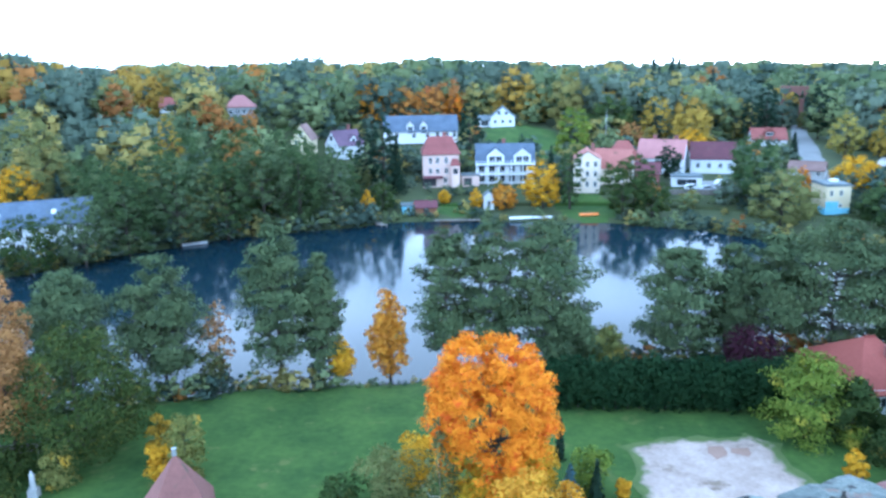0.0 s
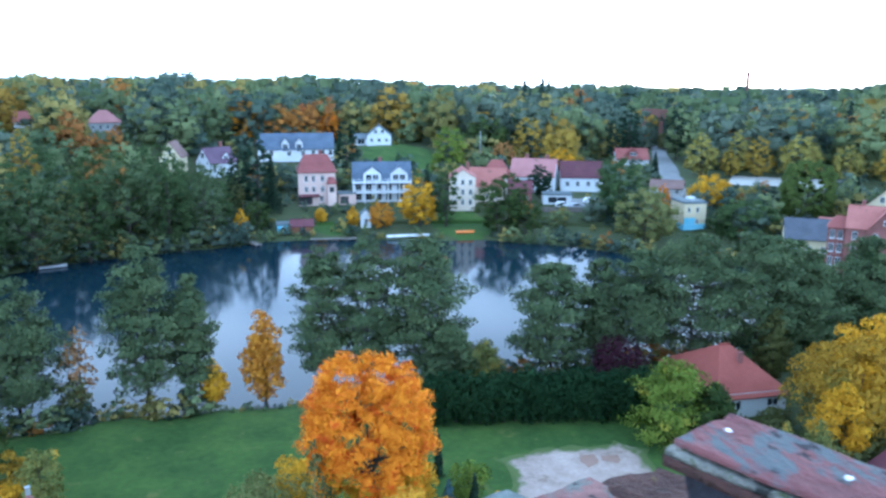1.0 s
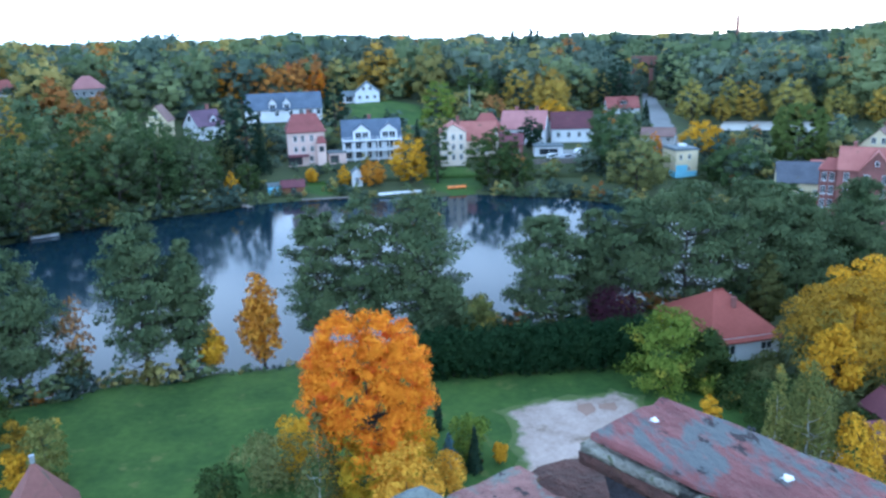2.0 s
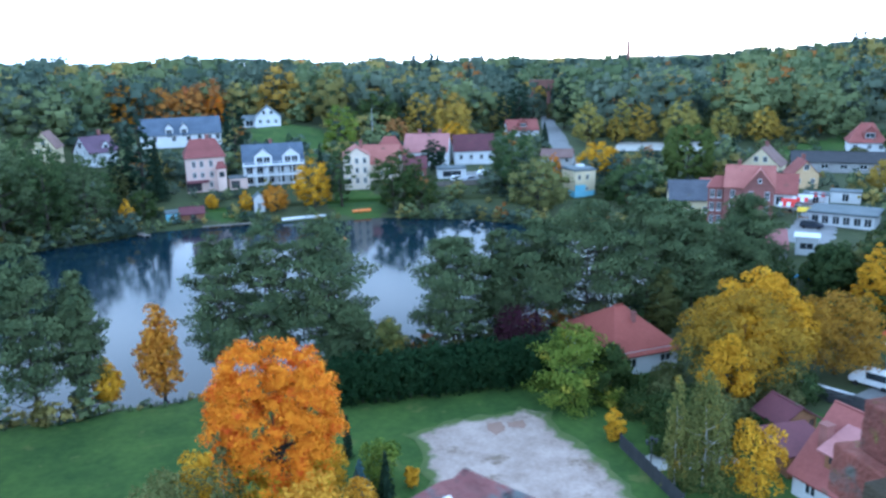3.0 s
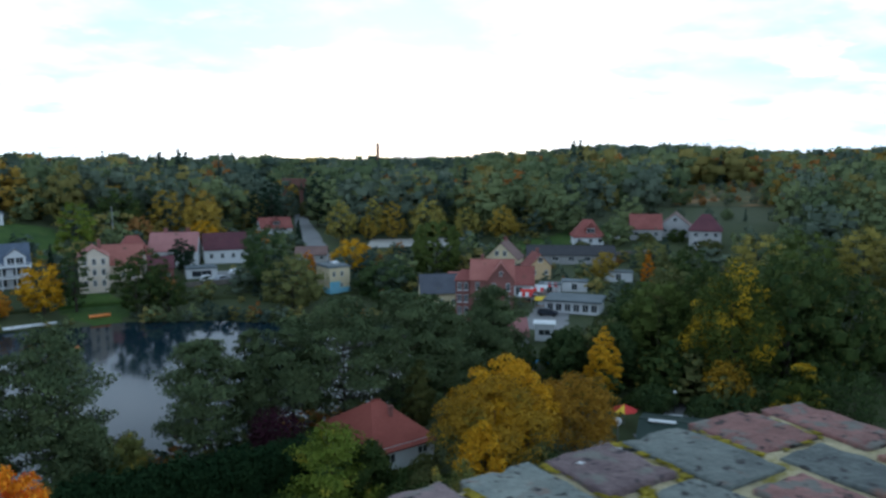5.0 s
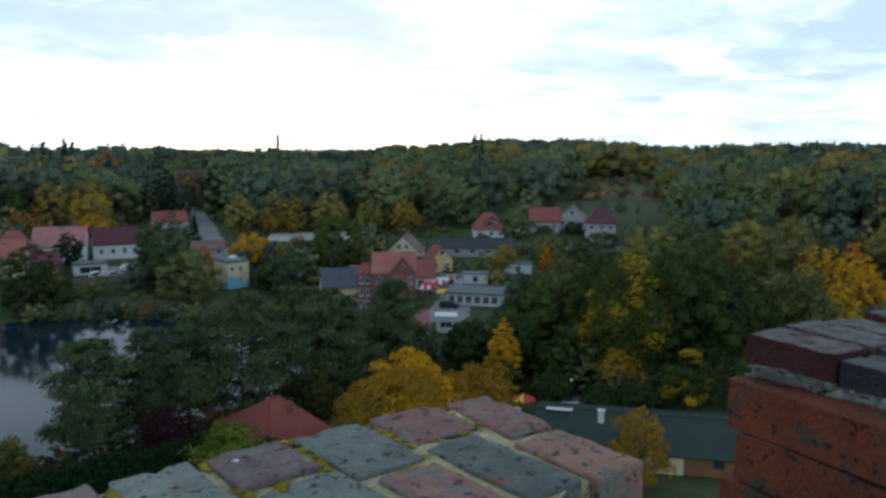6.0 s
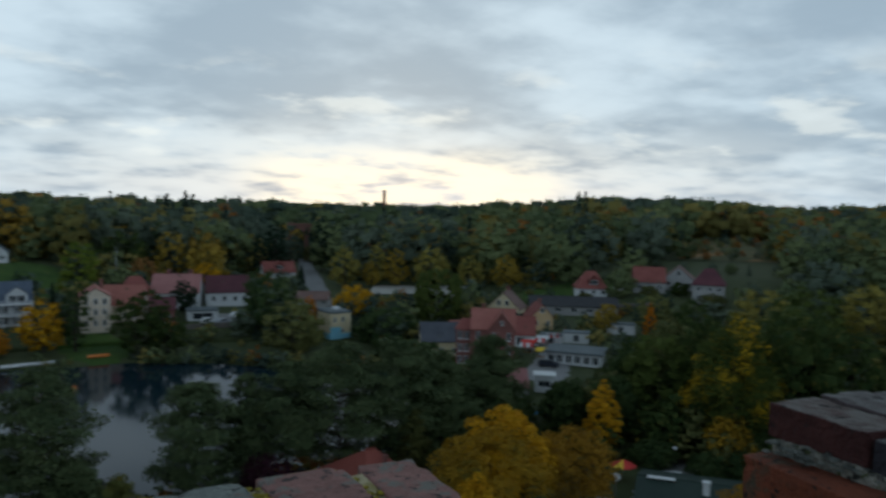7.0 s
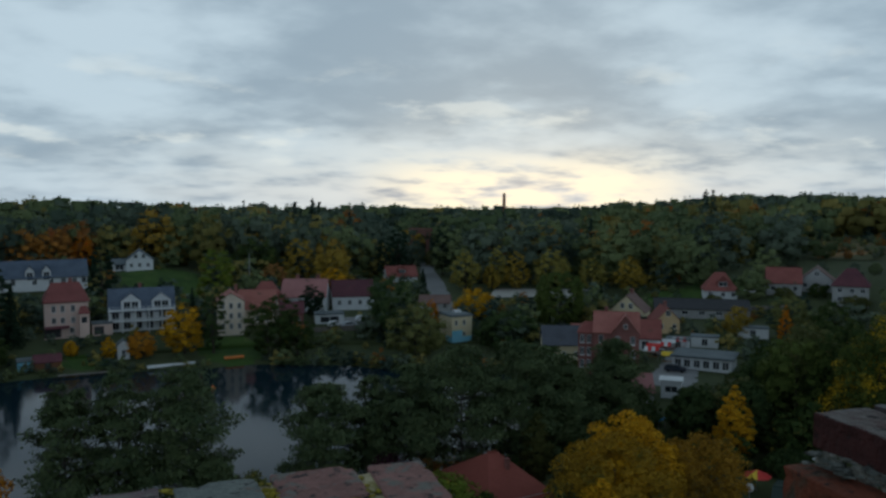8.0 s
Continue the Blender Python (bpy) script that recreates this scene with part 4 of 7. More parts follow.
    # the trees that make the skyline
    for az0 in np.arange(-44, 92, 0.55):
        for d0 in (545, 610):
            a, d = az0 + rng.uniform(-0.3, 0.3), d0 + rng.uniform(-30, 30)
            if rng.uniform() < 0.8 or not 9 < a < 31:
                set_out(a, d, 19, "dark" if rng.uniform() < 0.5 else "green" if rng.uniform() < 0.7 else "olive", True)
    for a, el, d in ((-28.4, 1.0, 330), (-27.7, 0.8, 335), (-9.3, 0.12, 430), (-8.6, 0.08, 432), (11.2, -0.25, 400), (14.7, -0.2, 395), (15.9, -0.12, 400), (16.4, -0.2, 404), (43.4, 0.45, 420), (43.9, 0.4, 424), (2.0, -0.1, 420)):
        x, y = d * math.sin(radians(a)), d * math.cos(radians(a))
        plant(x, y, 38 + d * math.tan(radians(el)) - gz(x, y), "conifer" if a > 0 or a < -20 else "dark")
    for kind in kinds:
        gathered("forest", stock[kind], HAZED_FOREST_MATS[kind],
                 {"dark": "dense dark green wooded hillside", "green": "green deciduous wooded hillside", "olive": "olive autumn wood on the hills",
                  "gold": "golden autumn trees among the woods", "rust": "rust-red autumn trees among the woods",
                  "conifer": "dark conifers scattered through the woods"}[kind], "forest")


def build_shrubbery():
    """Countless garden bushes, hedges and reeds round the village and along the far bank."""
    rng = np.random.default_rng(23)
    protos = []
    for s in range(5):
        v, f, nr, bm = tree_meshes(("round", "dome", "egg", "column", "dome")[s], 1.0, 0.95, 170 + s, 90, 0.15, foot=0.02, lobes=6, lobe=0.3, core=1)
        bm.free()
        protos.append((v, f, nr))
    fine = []
    for s in range(4):
        v, f, nr, bm = tree_meshes(("round", "dome", "egg", "dome")[s], 1.0, 0.95, 180 + s, 300, 0.1, foot=0.02, lobes=24, lobe=0.18, hollow=0.8, core=1)
        bm.free()
        fine.append((v, f, nr))
    # all but the near bushes share the woods' haze-paled colours
    mats = {"near_green": L_GREEN, "near_dark": L_DARK, "near_olive": L_OLIVE, "dark": HAZED_FOREST_MATS["dark"], "green": HAZED_FOREST_MATS["green"], "olive": HAZED_FOREST_MATS["olive"], "rust": HAZED_FOREST_MATS["rust"], "conifer": HAZED_FOREST_MATS["conifer"]}
    stock = {k: [] for k in mats}

    def bush(x, y, h):
        near = math.hypot(x, y) < 170 and x > 60
        k = rng.choice(list(mats), p=[0.5, 0.34, 0.16, 0, 0, 0, 0, 0] if near else [0, 0, 0, 0.40, 0.28, 0.16, 0.03, 0.13] if y > 112 else [0, 0, 0, 0.08, 0.40, 0.27, 0.05, 0.20])
        v, f, nr = fine[int(rng.integers(4))] if near else protos[int(rng.integers(5))]
        vw, nw = turned(v, nr, x, y, max(gz(x, y), -0.1) - 0.1, h * rng.uniform(0.8, 1.5), h, rng.uniform(0, 6.28))
        stock[k].append((vw, f, nw, rng.uniform()))

    for _ in range(900):
        d, a = rng.uniform(190, 292), rng.uniform(-24, 46)
        x, y = d * math.sin(radians(a)), d * math.cos(radians(a))
        if lake_depth(x, y) > -2 or (a < -4 and d > 200) or (15 < x < 40 and 240 < y < 286 and rng.uniform() < 0.85) or (29 < x < 41 and 184 < y < 201) or near_house(x, y) or on_road(x, y):
            continue
        bush(x, y, rng.uniform(1.2, 3.6))
    for _ in range(420):
        d, a = rng.uniform(112, 240), rng.uniform(33, 58)
        x, y = d * math.sin(radians(a)), d * math.cos(radians(a))
        if lake_depth(x, y) > -2 or near_house(x, y) or on_road(x, y) or (148 < x < 184 and 182 < y < 200):
            continue
        bush(x, y, rng.uniform(1.2, 3.4))
    for x in np.arange(-118, 84, 1.1):
        if 29 < x < 40 or -1 < x < 6 or 16 < x < 22:
            continue
        y = float(far_shore(x)) + (rng.uniform(-0.9, 2.5) if x < -16 or x > 42 else rng.uniform(0.2, 3.5))
        bush(x, y, rng.uniform(1.0, 3.0) + (2.5 if x < -16 else 1.0 if x > 42 else 0))
    for x in np.arange(-110, 80, 0.9):
        y = float(near_shore(x)) - rng.uniform(0.3, 2.2)
        bush(x, y, rng.uniform(0.5, 1.3) + (rng.uniform(0.6, 2.4) if x < -12.5 or x > 10 else 0))
    for n, d0, d1, a0, a1 in ((420, 188, 290, -10, 46), (260, 112, 255, 33, 60)):
        for _ in range(n):
            d, a, h = rng.uniform(d0, d1), rng.uniform(a0, a1), rng.uniform(4.0, 9.5)
            x, y = d * math.sin(radians(a)), d * math.cos(radians(a))
            if lake_depth(x, y) > -3 or on_road(x, y) or on_lawn(x, y) or (x < 46 and d < 196) or hides(x, y, h, h * 0.95):
                continue
            bush(x, y, h)
    for k, some in stock.items():
        gathered("shrubbery", some, mats[k],
                 {"near_green": "leafy green bushes by the lane", "near_dark": "dark leafy bushes by the lane", "near_olive": "olive bushes by the lane", "dark": "dark green garden bushes and bank shrubs", "green": "green garden bushes and bank shrubs", "olive": "olive autumn bushes in the gardens",
                  "rust": "rusty autumn bushes in the gardens", "conifer": "dark evergreen bushes in the gardens"}[k], "shrubbery")


HOUSE_SPOTS = []
HOUSES = []
OPEN_SPOTS = [(175.6, 75.6, 4.0, 9.0), (182.7, 71.4, 4.0, 9.0), (157, 59, 5.0, 7.0), (168, 66, 4.0, 8.0), (158.3, 106.9, 8.0, 10.0), (168, 101.1, 9.0, 12.0), (182.4, 96, 7.0, 12.0), (182.3, 84.9, 8.0, 12.0), (119.8, 236, 6.0, 7.0), (130.6, 233.4, 7.0, 7.0), (145, 222.7, 7.0, 7.0), (164.9, 207.2, 6.0, 6.0), (115.8, 173.1, 5.0, 3.5), (139, 219, 13.0, 5.0), (118, 255, 4.0, 8.0), (109, 230, 4.0, 5.0), (24.6, 191.8, 4.5, 4.0), (72.9, 167.9, 6.0, 1.0)]


def near_house(x, y):
    return any(math.hypot(x - hx, y - hy) < r for hx, hy, r in HOUSE_SPOTS)


def hides(x, y, h, w, share=0.0):
    """Whether a tree at x, y would grow into a house or stand before more than its foot as seen from the tower."""
    d, a = math.hypot(x, y), math.atan2(x, y)
    top = (max(gz(x, y), 0) + h - EYE_Z) / d
    for hx, hy, hw, hz in HOUSES + OPEN_SPOTS:
        far = math.hypot(hx, hy)
        if math.hypot(x - hx, y - hy) < hw + w / 2:
            return True
        if d < far and abs(a - math.atan2(hx, hy)) * far < hw + w / 2 - 0.6 and top > (hz + 1.3 + share * hw - EYE_Z) / far:
            return True
    return False


def on_road(x, y):
    for pts in (((100, 210), (104, 217), (118, 255), (131, 291), (147, 331)), ((98, 112), (120, 131), (128, 142)), ((60, 205), (97, 206)), ((125, 226), (157, 212))):
        for (x0, y0), (x1, y1) in zip(pts, pts[1:]):
            k = max(0, min(1, ((x - x0) * (x1 - x0) + (y - y0) * (y1 - y0)) / ((x1 - x0) ** 2 + (y1 - y0) ** 2)))
            if math.hypot(x - x0 - k * (x1 - x0), y - y0 - k * (y1 - y0)) < 6.5:
                return True
    return False


def on_lawn(x, y):
    return any(((x - lx) / rx) ** 2 + ((y - ly) / ry) ** 2 < 1 for lx, ly, rx, ry in ((27, 264, 13, 22), (35, 190, 7, 12), (4, 192, 6, 5), (166, 192, 22, 8), (190, 190, 12, 10)))


# ---- houses ----
def wall_panel(bm, ox, oy, ux, uy, width, height, holes, deep=0.22):
    """An outer wall face with real openings. Origin, direction along the wall; holes are (u0, u1, z0, z1)."""
    nx, ny = uy, -ux

    def at(u, z, k=0.0):
        return (ox + ux * u - nx * k, oy + uy * u - ny * k, z)

    us = sorted({0.0, width, *(h[0] for h in holes), *(h[1] for h in holes)})
    zs = sorted({-0.6, height, *(h[2] for h in holes), *(h[3] for h in holes)})
    for u0, u1 in zip(us, us[1:]):
        for z0, z1 in zip(zs, zs[1:]):
            um, zm = (u0 + u1) / 2, (z0 + z1) / 2
            if any(h[0] < um < h[1] and h[2] < zm < h[3] for h in holes):
                continue
            bm.faces.new([bm.verts.new(at(*p)) for p in ((u0, z0), (u1, z0), (u1, z1), (u0, z1))])
    for u0, u1, z0, z1 in holes:
        ring = ((u0, z0), (u1, z0), (u1, z1), (u0, z1))
        for (a, b), (c, d) in zip(ring, ring[1:] + ring[:1]):
            bm.faces.new([bm.verts.new(p) for p in (at(a, b), at(a, b, deep), at(c, d, deep), at(c, d))])


def window(parent, side, place, u, z, ww, wh, kind="window", frame_mat=None):
    """A framed window (or a door) in the opening of a wall; place(side, u, out) gives x, y and the angle."""
    x, y, rz = place(side, u, -0.10)
    bm = bmesh.new()
    t = 0.09
    for d in ((-ww / 2, ww / 2, 0, t), (-ww / 2, ww / 2, wh - t, wh), (-ww / 2, -ww / 2 + t, t, wh - t), (ww / 2 - t, ww / 2, t, wh - t), (-0.04, 0.04, t, wh - t)):
        box(bm, d[0], d[1], -0.06, 0.06, d[2], d[3])
    ob = part(kind, bm, frame_mat or TRIM_WHITE, parent)
    ob.matrix_basis = pose(x, y, z, 0, 0, rz)
    part("pane", boxes((-ww / 2 + 0.01, ww / 2 - 0.01, 0.005, 0.02, 0.01, wh - 0.01)), GLASS, ob)
    return ob


def house(name, label, x, y, rz, w, d, h, roof, rh, wall_mat, roof_mat, wins=(), over=0.45, ridge="x", category="house", z=None,
          chimneys=(), hip=0.32, hip_len=None, gable_wins=()):
    """A house on the ground at x, y; its front looks along its own -y. wins: (side, u from the middle, sill, width, height)."""
    z = gz(x, y) if z is None else z
    t = thing(name, label, category, x, y, z, rz)
    HOUSE_SPOTS.append((x, y, max(w, d) * 0.5 + 0.8))
    HOUSES.append((x, y, max(w, d) * 0.5, z))
    HOUSE_SPOTS.append((x * 0.97, y * 0.97, max(w, d) * 0.42))

    def place(side, u, out=0.0):
        return {"f": (u, -d / 2 - out, 0), "b": (-u, d / 2 + out, 180), "l": (-w / 2 - out, -u, -90), "r": (w / 2 + out, u, 90)}[side]

    walls = {"f": (-w / 2, -d / 2, 1, 0, w), "r": (w / 2, -d / 2, 0, 1, d), "b": (w / 2, d / 2, -1, 0, w), "l": (-w / 2, d / 2, 0, -1, d)}
    for side, (ox, oy, ux, uy, width) in walls.items():
        bm = bmesh.new()
        holes = [(width / 2 + u - ww / 2, width / 2 + u + ww / 2, zz, zz + wh) for s, u, zz, ww, wh, *_ in wins if s == side]
        wall_panel(bm, ox, oy, ux, uy, width, h, holes)
        part("wall", bm, wall_mat, t)
    for s, u, zz, ww, wh, *rest in wins:
        if rest and rest[0] == "garage":
            gx, gy, ga = place(s, u, -0.18)
            ob = part("door", boxes((-ww / 2, ww / 2, -0.03, 0.03, 0, wh)), PAINT_DARK, t)
            ob.matrix_basis = pose(gx, gy, zz, 0, 0, ga)
        else:
            window(t, s, place, u, zz, ww, wh, frame_mat=rest[0] if rest else None)
    o = over
    bm = bmesh.new()
    slopes = []
    if roof == "gable":
        if ridge == "x":
            k = rh / (d / 2)
            a, b = w / 2 + o * 0.6, d / 2 + o
            slopes = [[(-a, -b, h - o * k), (a, -b, h - o * k), (a, 0, h + rh), (-a, 0, h + rh)], [(a, b, h - o * k), (-a, b, h - o * k), (-a, 0, h + rh), (a, 0, h + rh)]]
            ends = [((-w / 2, -d / 2), (-w / 2, d / 2)), ((w / 2, d / 2), (w / 2, -d / 2))]
            tops = [(-w / 2, 0), (w / 2, 0)]
            box(bm, -a, a, -0.12, 0.12, h + rh - 0.08, h + rh + 0.06)
        else:
            k = rh / (w / 2)
            a, b = w / 2 + o, d / 2 + o * 0.6
            slopes = [[(-a, b, h - o * k), (-a, -b, h - o * k), (0, -b, h + rh), (0, b, h + rh)], [(a, -b, h - o * k), (a, b, h - o * k), (0, b, h + rh), (0, -b, h + rh)]]
            ends = [((w / 2, -d / 2), (-w / 2, -d / 2)), ((-w / 2, d / 2), (w / 2, d / 2))]
            tops = [(0, -d / 2), (0, d / 2)]
            box(bm, -0.12, 0.12, -b, b, h + rh - 0.08, h + rh + 0.06)
        for (p, q), tp in zip(ends, tops):
            gm = bmesh.new()
            gm.faces.new([gm.verts.new((p[0], p[1], h)), gm.verts.new((q[0], q[1], h)), gm.verts.new((tp[0], tp[1], h + rh - 0.19))][::-1])
            part("gable", gm, wall_mat, t)
    elif roof == "hip":
        a, b = w / 2 + o, d / 2 + o
        run = min(a, b)
        rx, ry = (max(a - run, a * hip), 0.0) if a >= b else (0.0, max(b - run, b * hip))
        if hip_len is not None:
            rx, ry = hip_len, 0.0
        e = h - o * rh / run
        rings = [[(-a, -b, e), (a, -b, e), (rx, -ry, h + rh), (-rx, -ry, h + rh)], [(a, b, e), (-a, b, e), (-rx, ry, h + rh), (rx, ry, h + rh)],
                 [(a, -b, e), (a, b, e), (rx, ry, h + rh), (rx, -ry, h + rh)], [(-a, b, e), (-a, -b, e), (-rx, -ry, h + rh), (-rx, ry, h + rh)]]
        for r4 in rings:
            pts = [r4[0]]
            for p in r4[1:]:
                if (Vector(p) - Vector(pts[-1])).length > 0.02 and (Vector(p) - Vector(pts[0])).length > 0.02:
                    pts.append(p)
            slopes.append(pts)
    elif roof == "flat":
        box(bm, -w / 2 - o, w / 2 + o, -d / 2 - o, d / 2 + o, h + 0.01, h + 0.25)
        box(bm, -w / 2 - o + 0.3, w / 2 + o - 0.3, -d / 2 - o + 0.3, d / 2 + o - 0.3, h + 0.26, h + rh)
    elif roof == "shed":
        slab(bm, [(-w / 2 - o, -d / 2 - o, h + 0.1), (w / 2 + o, -d / 2 - o, h + 0.1), (w / 2 + o, d / 2 + o, h + rh), (-w / 2 - o, d / 2 + o, h + rh)], 0.14)
    for pts in slopes:
        rm4 = bmesh.new()
        slab(rm4, pts, 0.17)
        part("roof_slope", rm4, roof_mat, t)
    if len(bm.verts):
        part("ridge" if slopes else "roof", bm, roof_mat, t)
    for s, u, zz, ww, wh in gable_wins:
        gx, gy, ga = place(s, u, 0.06)
        bm = boxes((-ww / 2 - 0.1, ww / 2 + 0.1, -0.05, 0.10, -0.1, wh + 0.1))
        ob = part("window", bm, TRIM_WHITE, t)
        ob.matrix_basis = pose(gx, gy, zz, 0, 0, ga)
        part("pane", boxes((-ww / 2, -0.05, -0.07, -0.052, 0, wh)), GLASS, ob)
        part("pane", boxes((0.05, ww / 2, -0.07, -0.052, 0, wh)), GLASS, ob)
    for cx, cy, cw, top in chimneys:
        bm = boxes((cx - cw / 2, cx + cw / 2, cy - cw / 2, cy + cw / 2, h, top), (cx - cw / 2 - 0.08, cx + cw / 2 + 0.08, cy - cw / 2 - 0.08, cy + cw / 2 + 0.08, top, top + 0.15))
        part("chimney", bm, BRICK_WALL, t, "brick chimney")
    return t


def dormer(t, x, y, z, w, h, deep, rh, wall_mat, roof_mat, panes=2):
    """A gabled dormer in a roof slope, its face at y looking along -y."""
    bm = bmesh.new()
    box(bm, x - w / 2, x + w / 2, y, y + deep, z, z + h)
    a, b, c = bm.verts.new((x - w / 2, y, z + h + 0.002)), bm.verts.new((x + w / 2, y, z + h + 0.002)), bm.verts.new((x, y, z + h + rh - 0.1))
    bm.faces.new((a, b, c))
    ob = part("dormer", bm, wall_mat, t)
    bm = bmesh.new()
    o = 0.3
    k = rh / (w / 2)
    slab(bm, [(x - w / 2 - o, y + deep + 1.5, z + h - o * k), (x - w / 2 - o, y - o, z + h - o * k), (x, y - o, z + h + rh), (x, y + deep + 1.5, z + h + rh)], 0.14)
    slab(bm, [(x + w / 2 + o, y - o, z + h - o * k), (x + w / 2 + o, y + deep + 1.5, z + h - o * k), (x, y + deep + 1.5, z + h + rh), (x, y - o, z + h + rh)], 0.14)
    part("dormer_roof", bm, roof_mat, ob)
    pw = w * 0.74 / panes
    for i in range(panes):
        u = x + (i - (panes - 1) / 2) * pw * 1.08
        bm = boxes((u - pw / 2, u + pw / 2, y - 0.06, y - 0.01, z + 0.12, z + h * 0.86))
        part("window_frame", bm, TRIM_WHITE, ob)
        for a, b in ((u - pw / 2 + 0.09, u - 0.04), (u + 0.04, u + pw / 2 - 0.09)):
            part("pane", boxes((a, b, y - 0.075, y - 0.062, z + 0.22, z + h * 0.86 - 0.1)), GLASS, ob)
    return ob


def grid_wins(side, us, rows, ww, wh, *rest):
    return [(side, u, zz, ww, wh, *rest) for zz in rows for u in us]


# the village across the lake
p = house("house", "tall pink rendered house with a red hipped tile roof", -0.3, 215.5, 3, 9.4, 10.5, 9.0, "hip", 3.9, RENDER_PINK, TILE_DULL,
          [("f", -3.2, 0.1, 3.6, 2.2, "garage"), ("f", 1.0, 0.9, 1.0, 1.5)] + grid_wins("f", (-2.9, -1.0, 1.3), (3.4,), 0.95, 1.5) + grid_wins("f", (-2.9, -1.0, 1.3), (6.1,), 0.95, 1.7) + grid_wins("r", (-2, 1.5), (3.4, 6.1), 0.95, 1.5), chimneys=((1.2, 1.5, 0.9, 13.6),), hip_len=3.2)
part("bay", boxes((2.5, 4.72, -7.4, -5.3, 0, 5.9)), RENDER_PINK, p)
bm = bmesh.new()
slab(bm, [(2.2, -7.7, 5.9), (4.95, -7.7, 5.9), (4.3, -5.4, 7.4), (2.9, -5.4, 7.4)], 0.14)
part("bay_roof", bm, TILE_DULL, p)
part("pane", boxes((3.0, 4.2, -7.44, -7.41, 3.6, 5.0)), GLASS, p)
bm = bmesh.new()
slab(bm, [(-5.0, -6.8, 2.5), (0.4, -6.8, 2.5), (0.4, -5.3, 2.9), (-5.0, -5.3, 2.9)], 0.1)
part("awning", bm, TILE_MAROON, p, "maroon awning over the garage")

q = house("house", "long white house with two gabled dormers, balcony and slate roof", 17.4, 218.5, -3, 15.6, 11, 5.3, "gable", 4.9, RENDER_WHITE, TILE_SLATE,
          [("f", u, zz, 1.7, hh) for zz, hh in ((0.4, 1.9), (2.9, 2.1)) for u in (-6.3, -3.6, -0.9, 1.8, 4.8)], over=0.5, chimneys=((-0.3, 1.0, 0.8, 11.2),))
for u in (-2.6, 4.6):
    dormer(q, u, -5.3, 5.5, 4.6, 2.2, 3.0, 1.9, RENDER_WHITE, TILE_SLATE, 2)
for zz in (2.5, 5.25):
    part("balcony", boxes((-7.9, 7.9, -7.6, -5.55, zz, zz + 0.2)), TRIM_WHITE, q)
for i in range(6):
    u = -7.7 + i * 3.08
    part("post", boxes((u - 0.14, u + 0.14, -7.5, -7.22, -0.5, 6.2)), TRIM_WHITE, q)
for zz in (3.5, 6.2):
    part("rail", boxes((-7.9, 7.9, -7.56, -7.48, zz, zz + 0.08)), TRIM_WHITE, q)

q = house("school", "long white building with slate roof and two dormers", -6.8, 267, 2, 24, 11, 3.8, "gable", 4.4, RENDER_WHITE, TILE_SLATE,
          [("f", u, 1.3, 1.3, 1.8) for u in (-10.5, -7.8, -2.2, 2.2, 5.5, 8.5, 11)], over=0.5, category="building")
for u in (-3.4, 1.0):
    dormer(q, u, -5.45, 2.6, 2.3, 2.9, 3.0, 1.6, RENDER_WHITE, TILE_SLATE, 1)

q = house("house", "small white gabled house on a lawn", 21.8, 283, -4, 8.4, 9, 3.3, "gable", 3.3, RENDER_WHITE, FELT, grid_wins("f", (-2.6, 0, 2.6), (0.9,), 1.1, 1.3), ridge="y", gable_wins=(("f", -1.2, 3.9, 1.0, 1.2), ("f", 1.2, 3.9, 1.0, 1.2)))
q = house("garage", "low white annex with a grey roof", 15.6, 284.5, -4, 4.6, 6, 2.4, "gable", 1.4, RENDER_WHITE, FELT, [("f", 0, 0.2, 2.6, 1.9)], category="garage")
q = house("house", "white gabled house with a maroon roof and tall windows", -30.0, 248, 40, 9.2, 7.6, 4.0, "gable", 4.0, RENDER_WHITE, TILE_PURPLE,
          grid_wins("f", (-3.0, 0, 3.0), (0.8,), 1.0, 1.7) + grid_wins("l", (-2, 2), (0.8, 3.0), 1.0, 1.3), gable_wins=(("l", 0, 5.0, 1.6, 1.6),), chimneys=((2, 0.5, 0.7, 9.4),))
dormer(q, 1.2, -3.2, 4.3, 1.9, 1.5, 2.0, 1.0, RENDER_WHITE, TILE_PURPLE, 1)
q = house("house", "old grey rendered house among trees", -42.2, 247, -8, 6.0, 7, 5.4, "gable", 4.0, RENDER_CREAM, TILE_BROWN, grid_wins("f", (-1.6, 1.4), (1.0, 3.4), 1.0, 1.4), ridge="y", gable_wins=(("f", 0, 6.0, 0.9, 1.2),))

q = house("house", "peach three-storey house with an orange tile roof", 37.6, 205, -8, 6.6, 8, 8.2, "gable", 2.1, RENDER_PEACH, TILE_ORANGE,
          grid_wins("f", (-2.0, 0.0, 2.0), (1.0, 3.6, 6.1), 0.85, 1.5), ridge="y", over=0.35, chimneys=((1.5, 2.0, 0.7, 11.4),))
q = house("house", "peach wing with an orange tile roof and gable end", 45.8, 211, -22, 9.6, 8, 5.0, "gable", 4.2, RENDER_PEACH, TILE_ORANGE, grid_wins("f", (0.5, 3.0), (1.2,), 0.9, 1.4) + grid_wins("r", (-1.5, 1.5), (1.2,), 0.9, 1.4), gable_wins=(("r", 0, 5.3, 1.0, 1.3),))
q = house("house", "house with a dark red roof behind the peach house", 52, 228, -10, 9, 8, 4.5, "hip", 4.5, RENDER_GREY, TILE_RED)
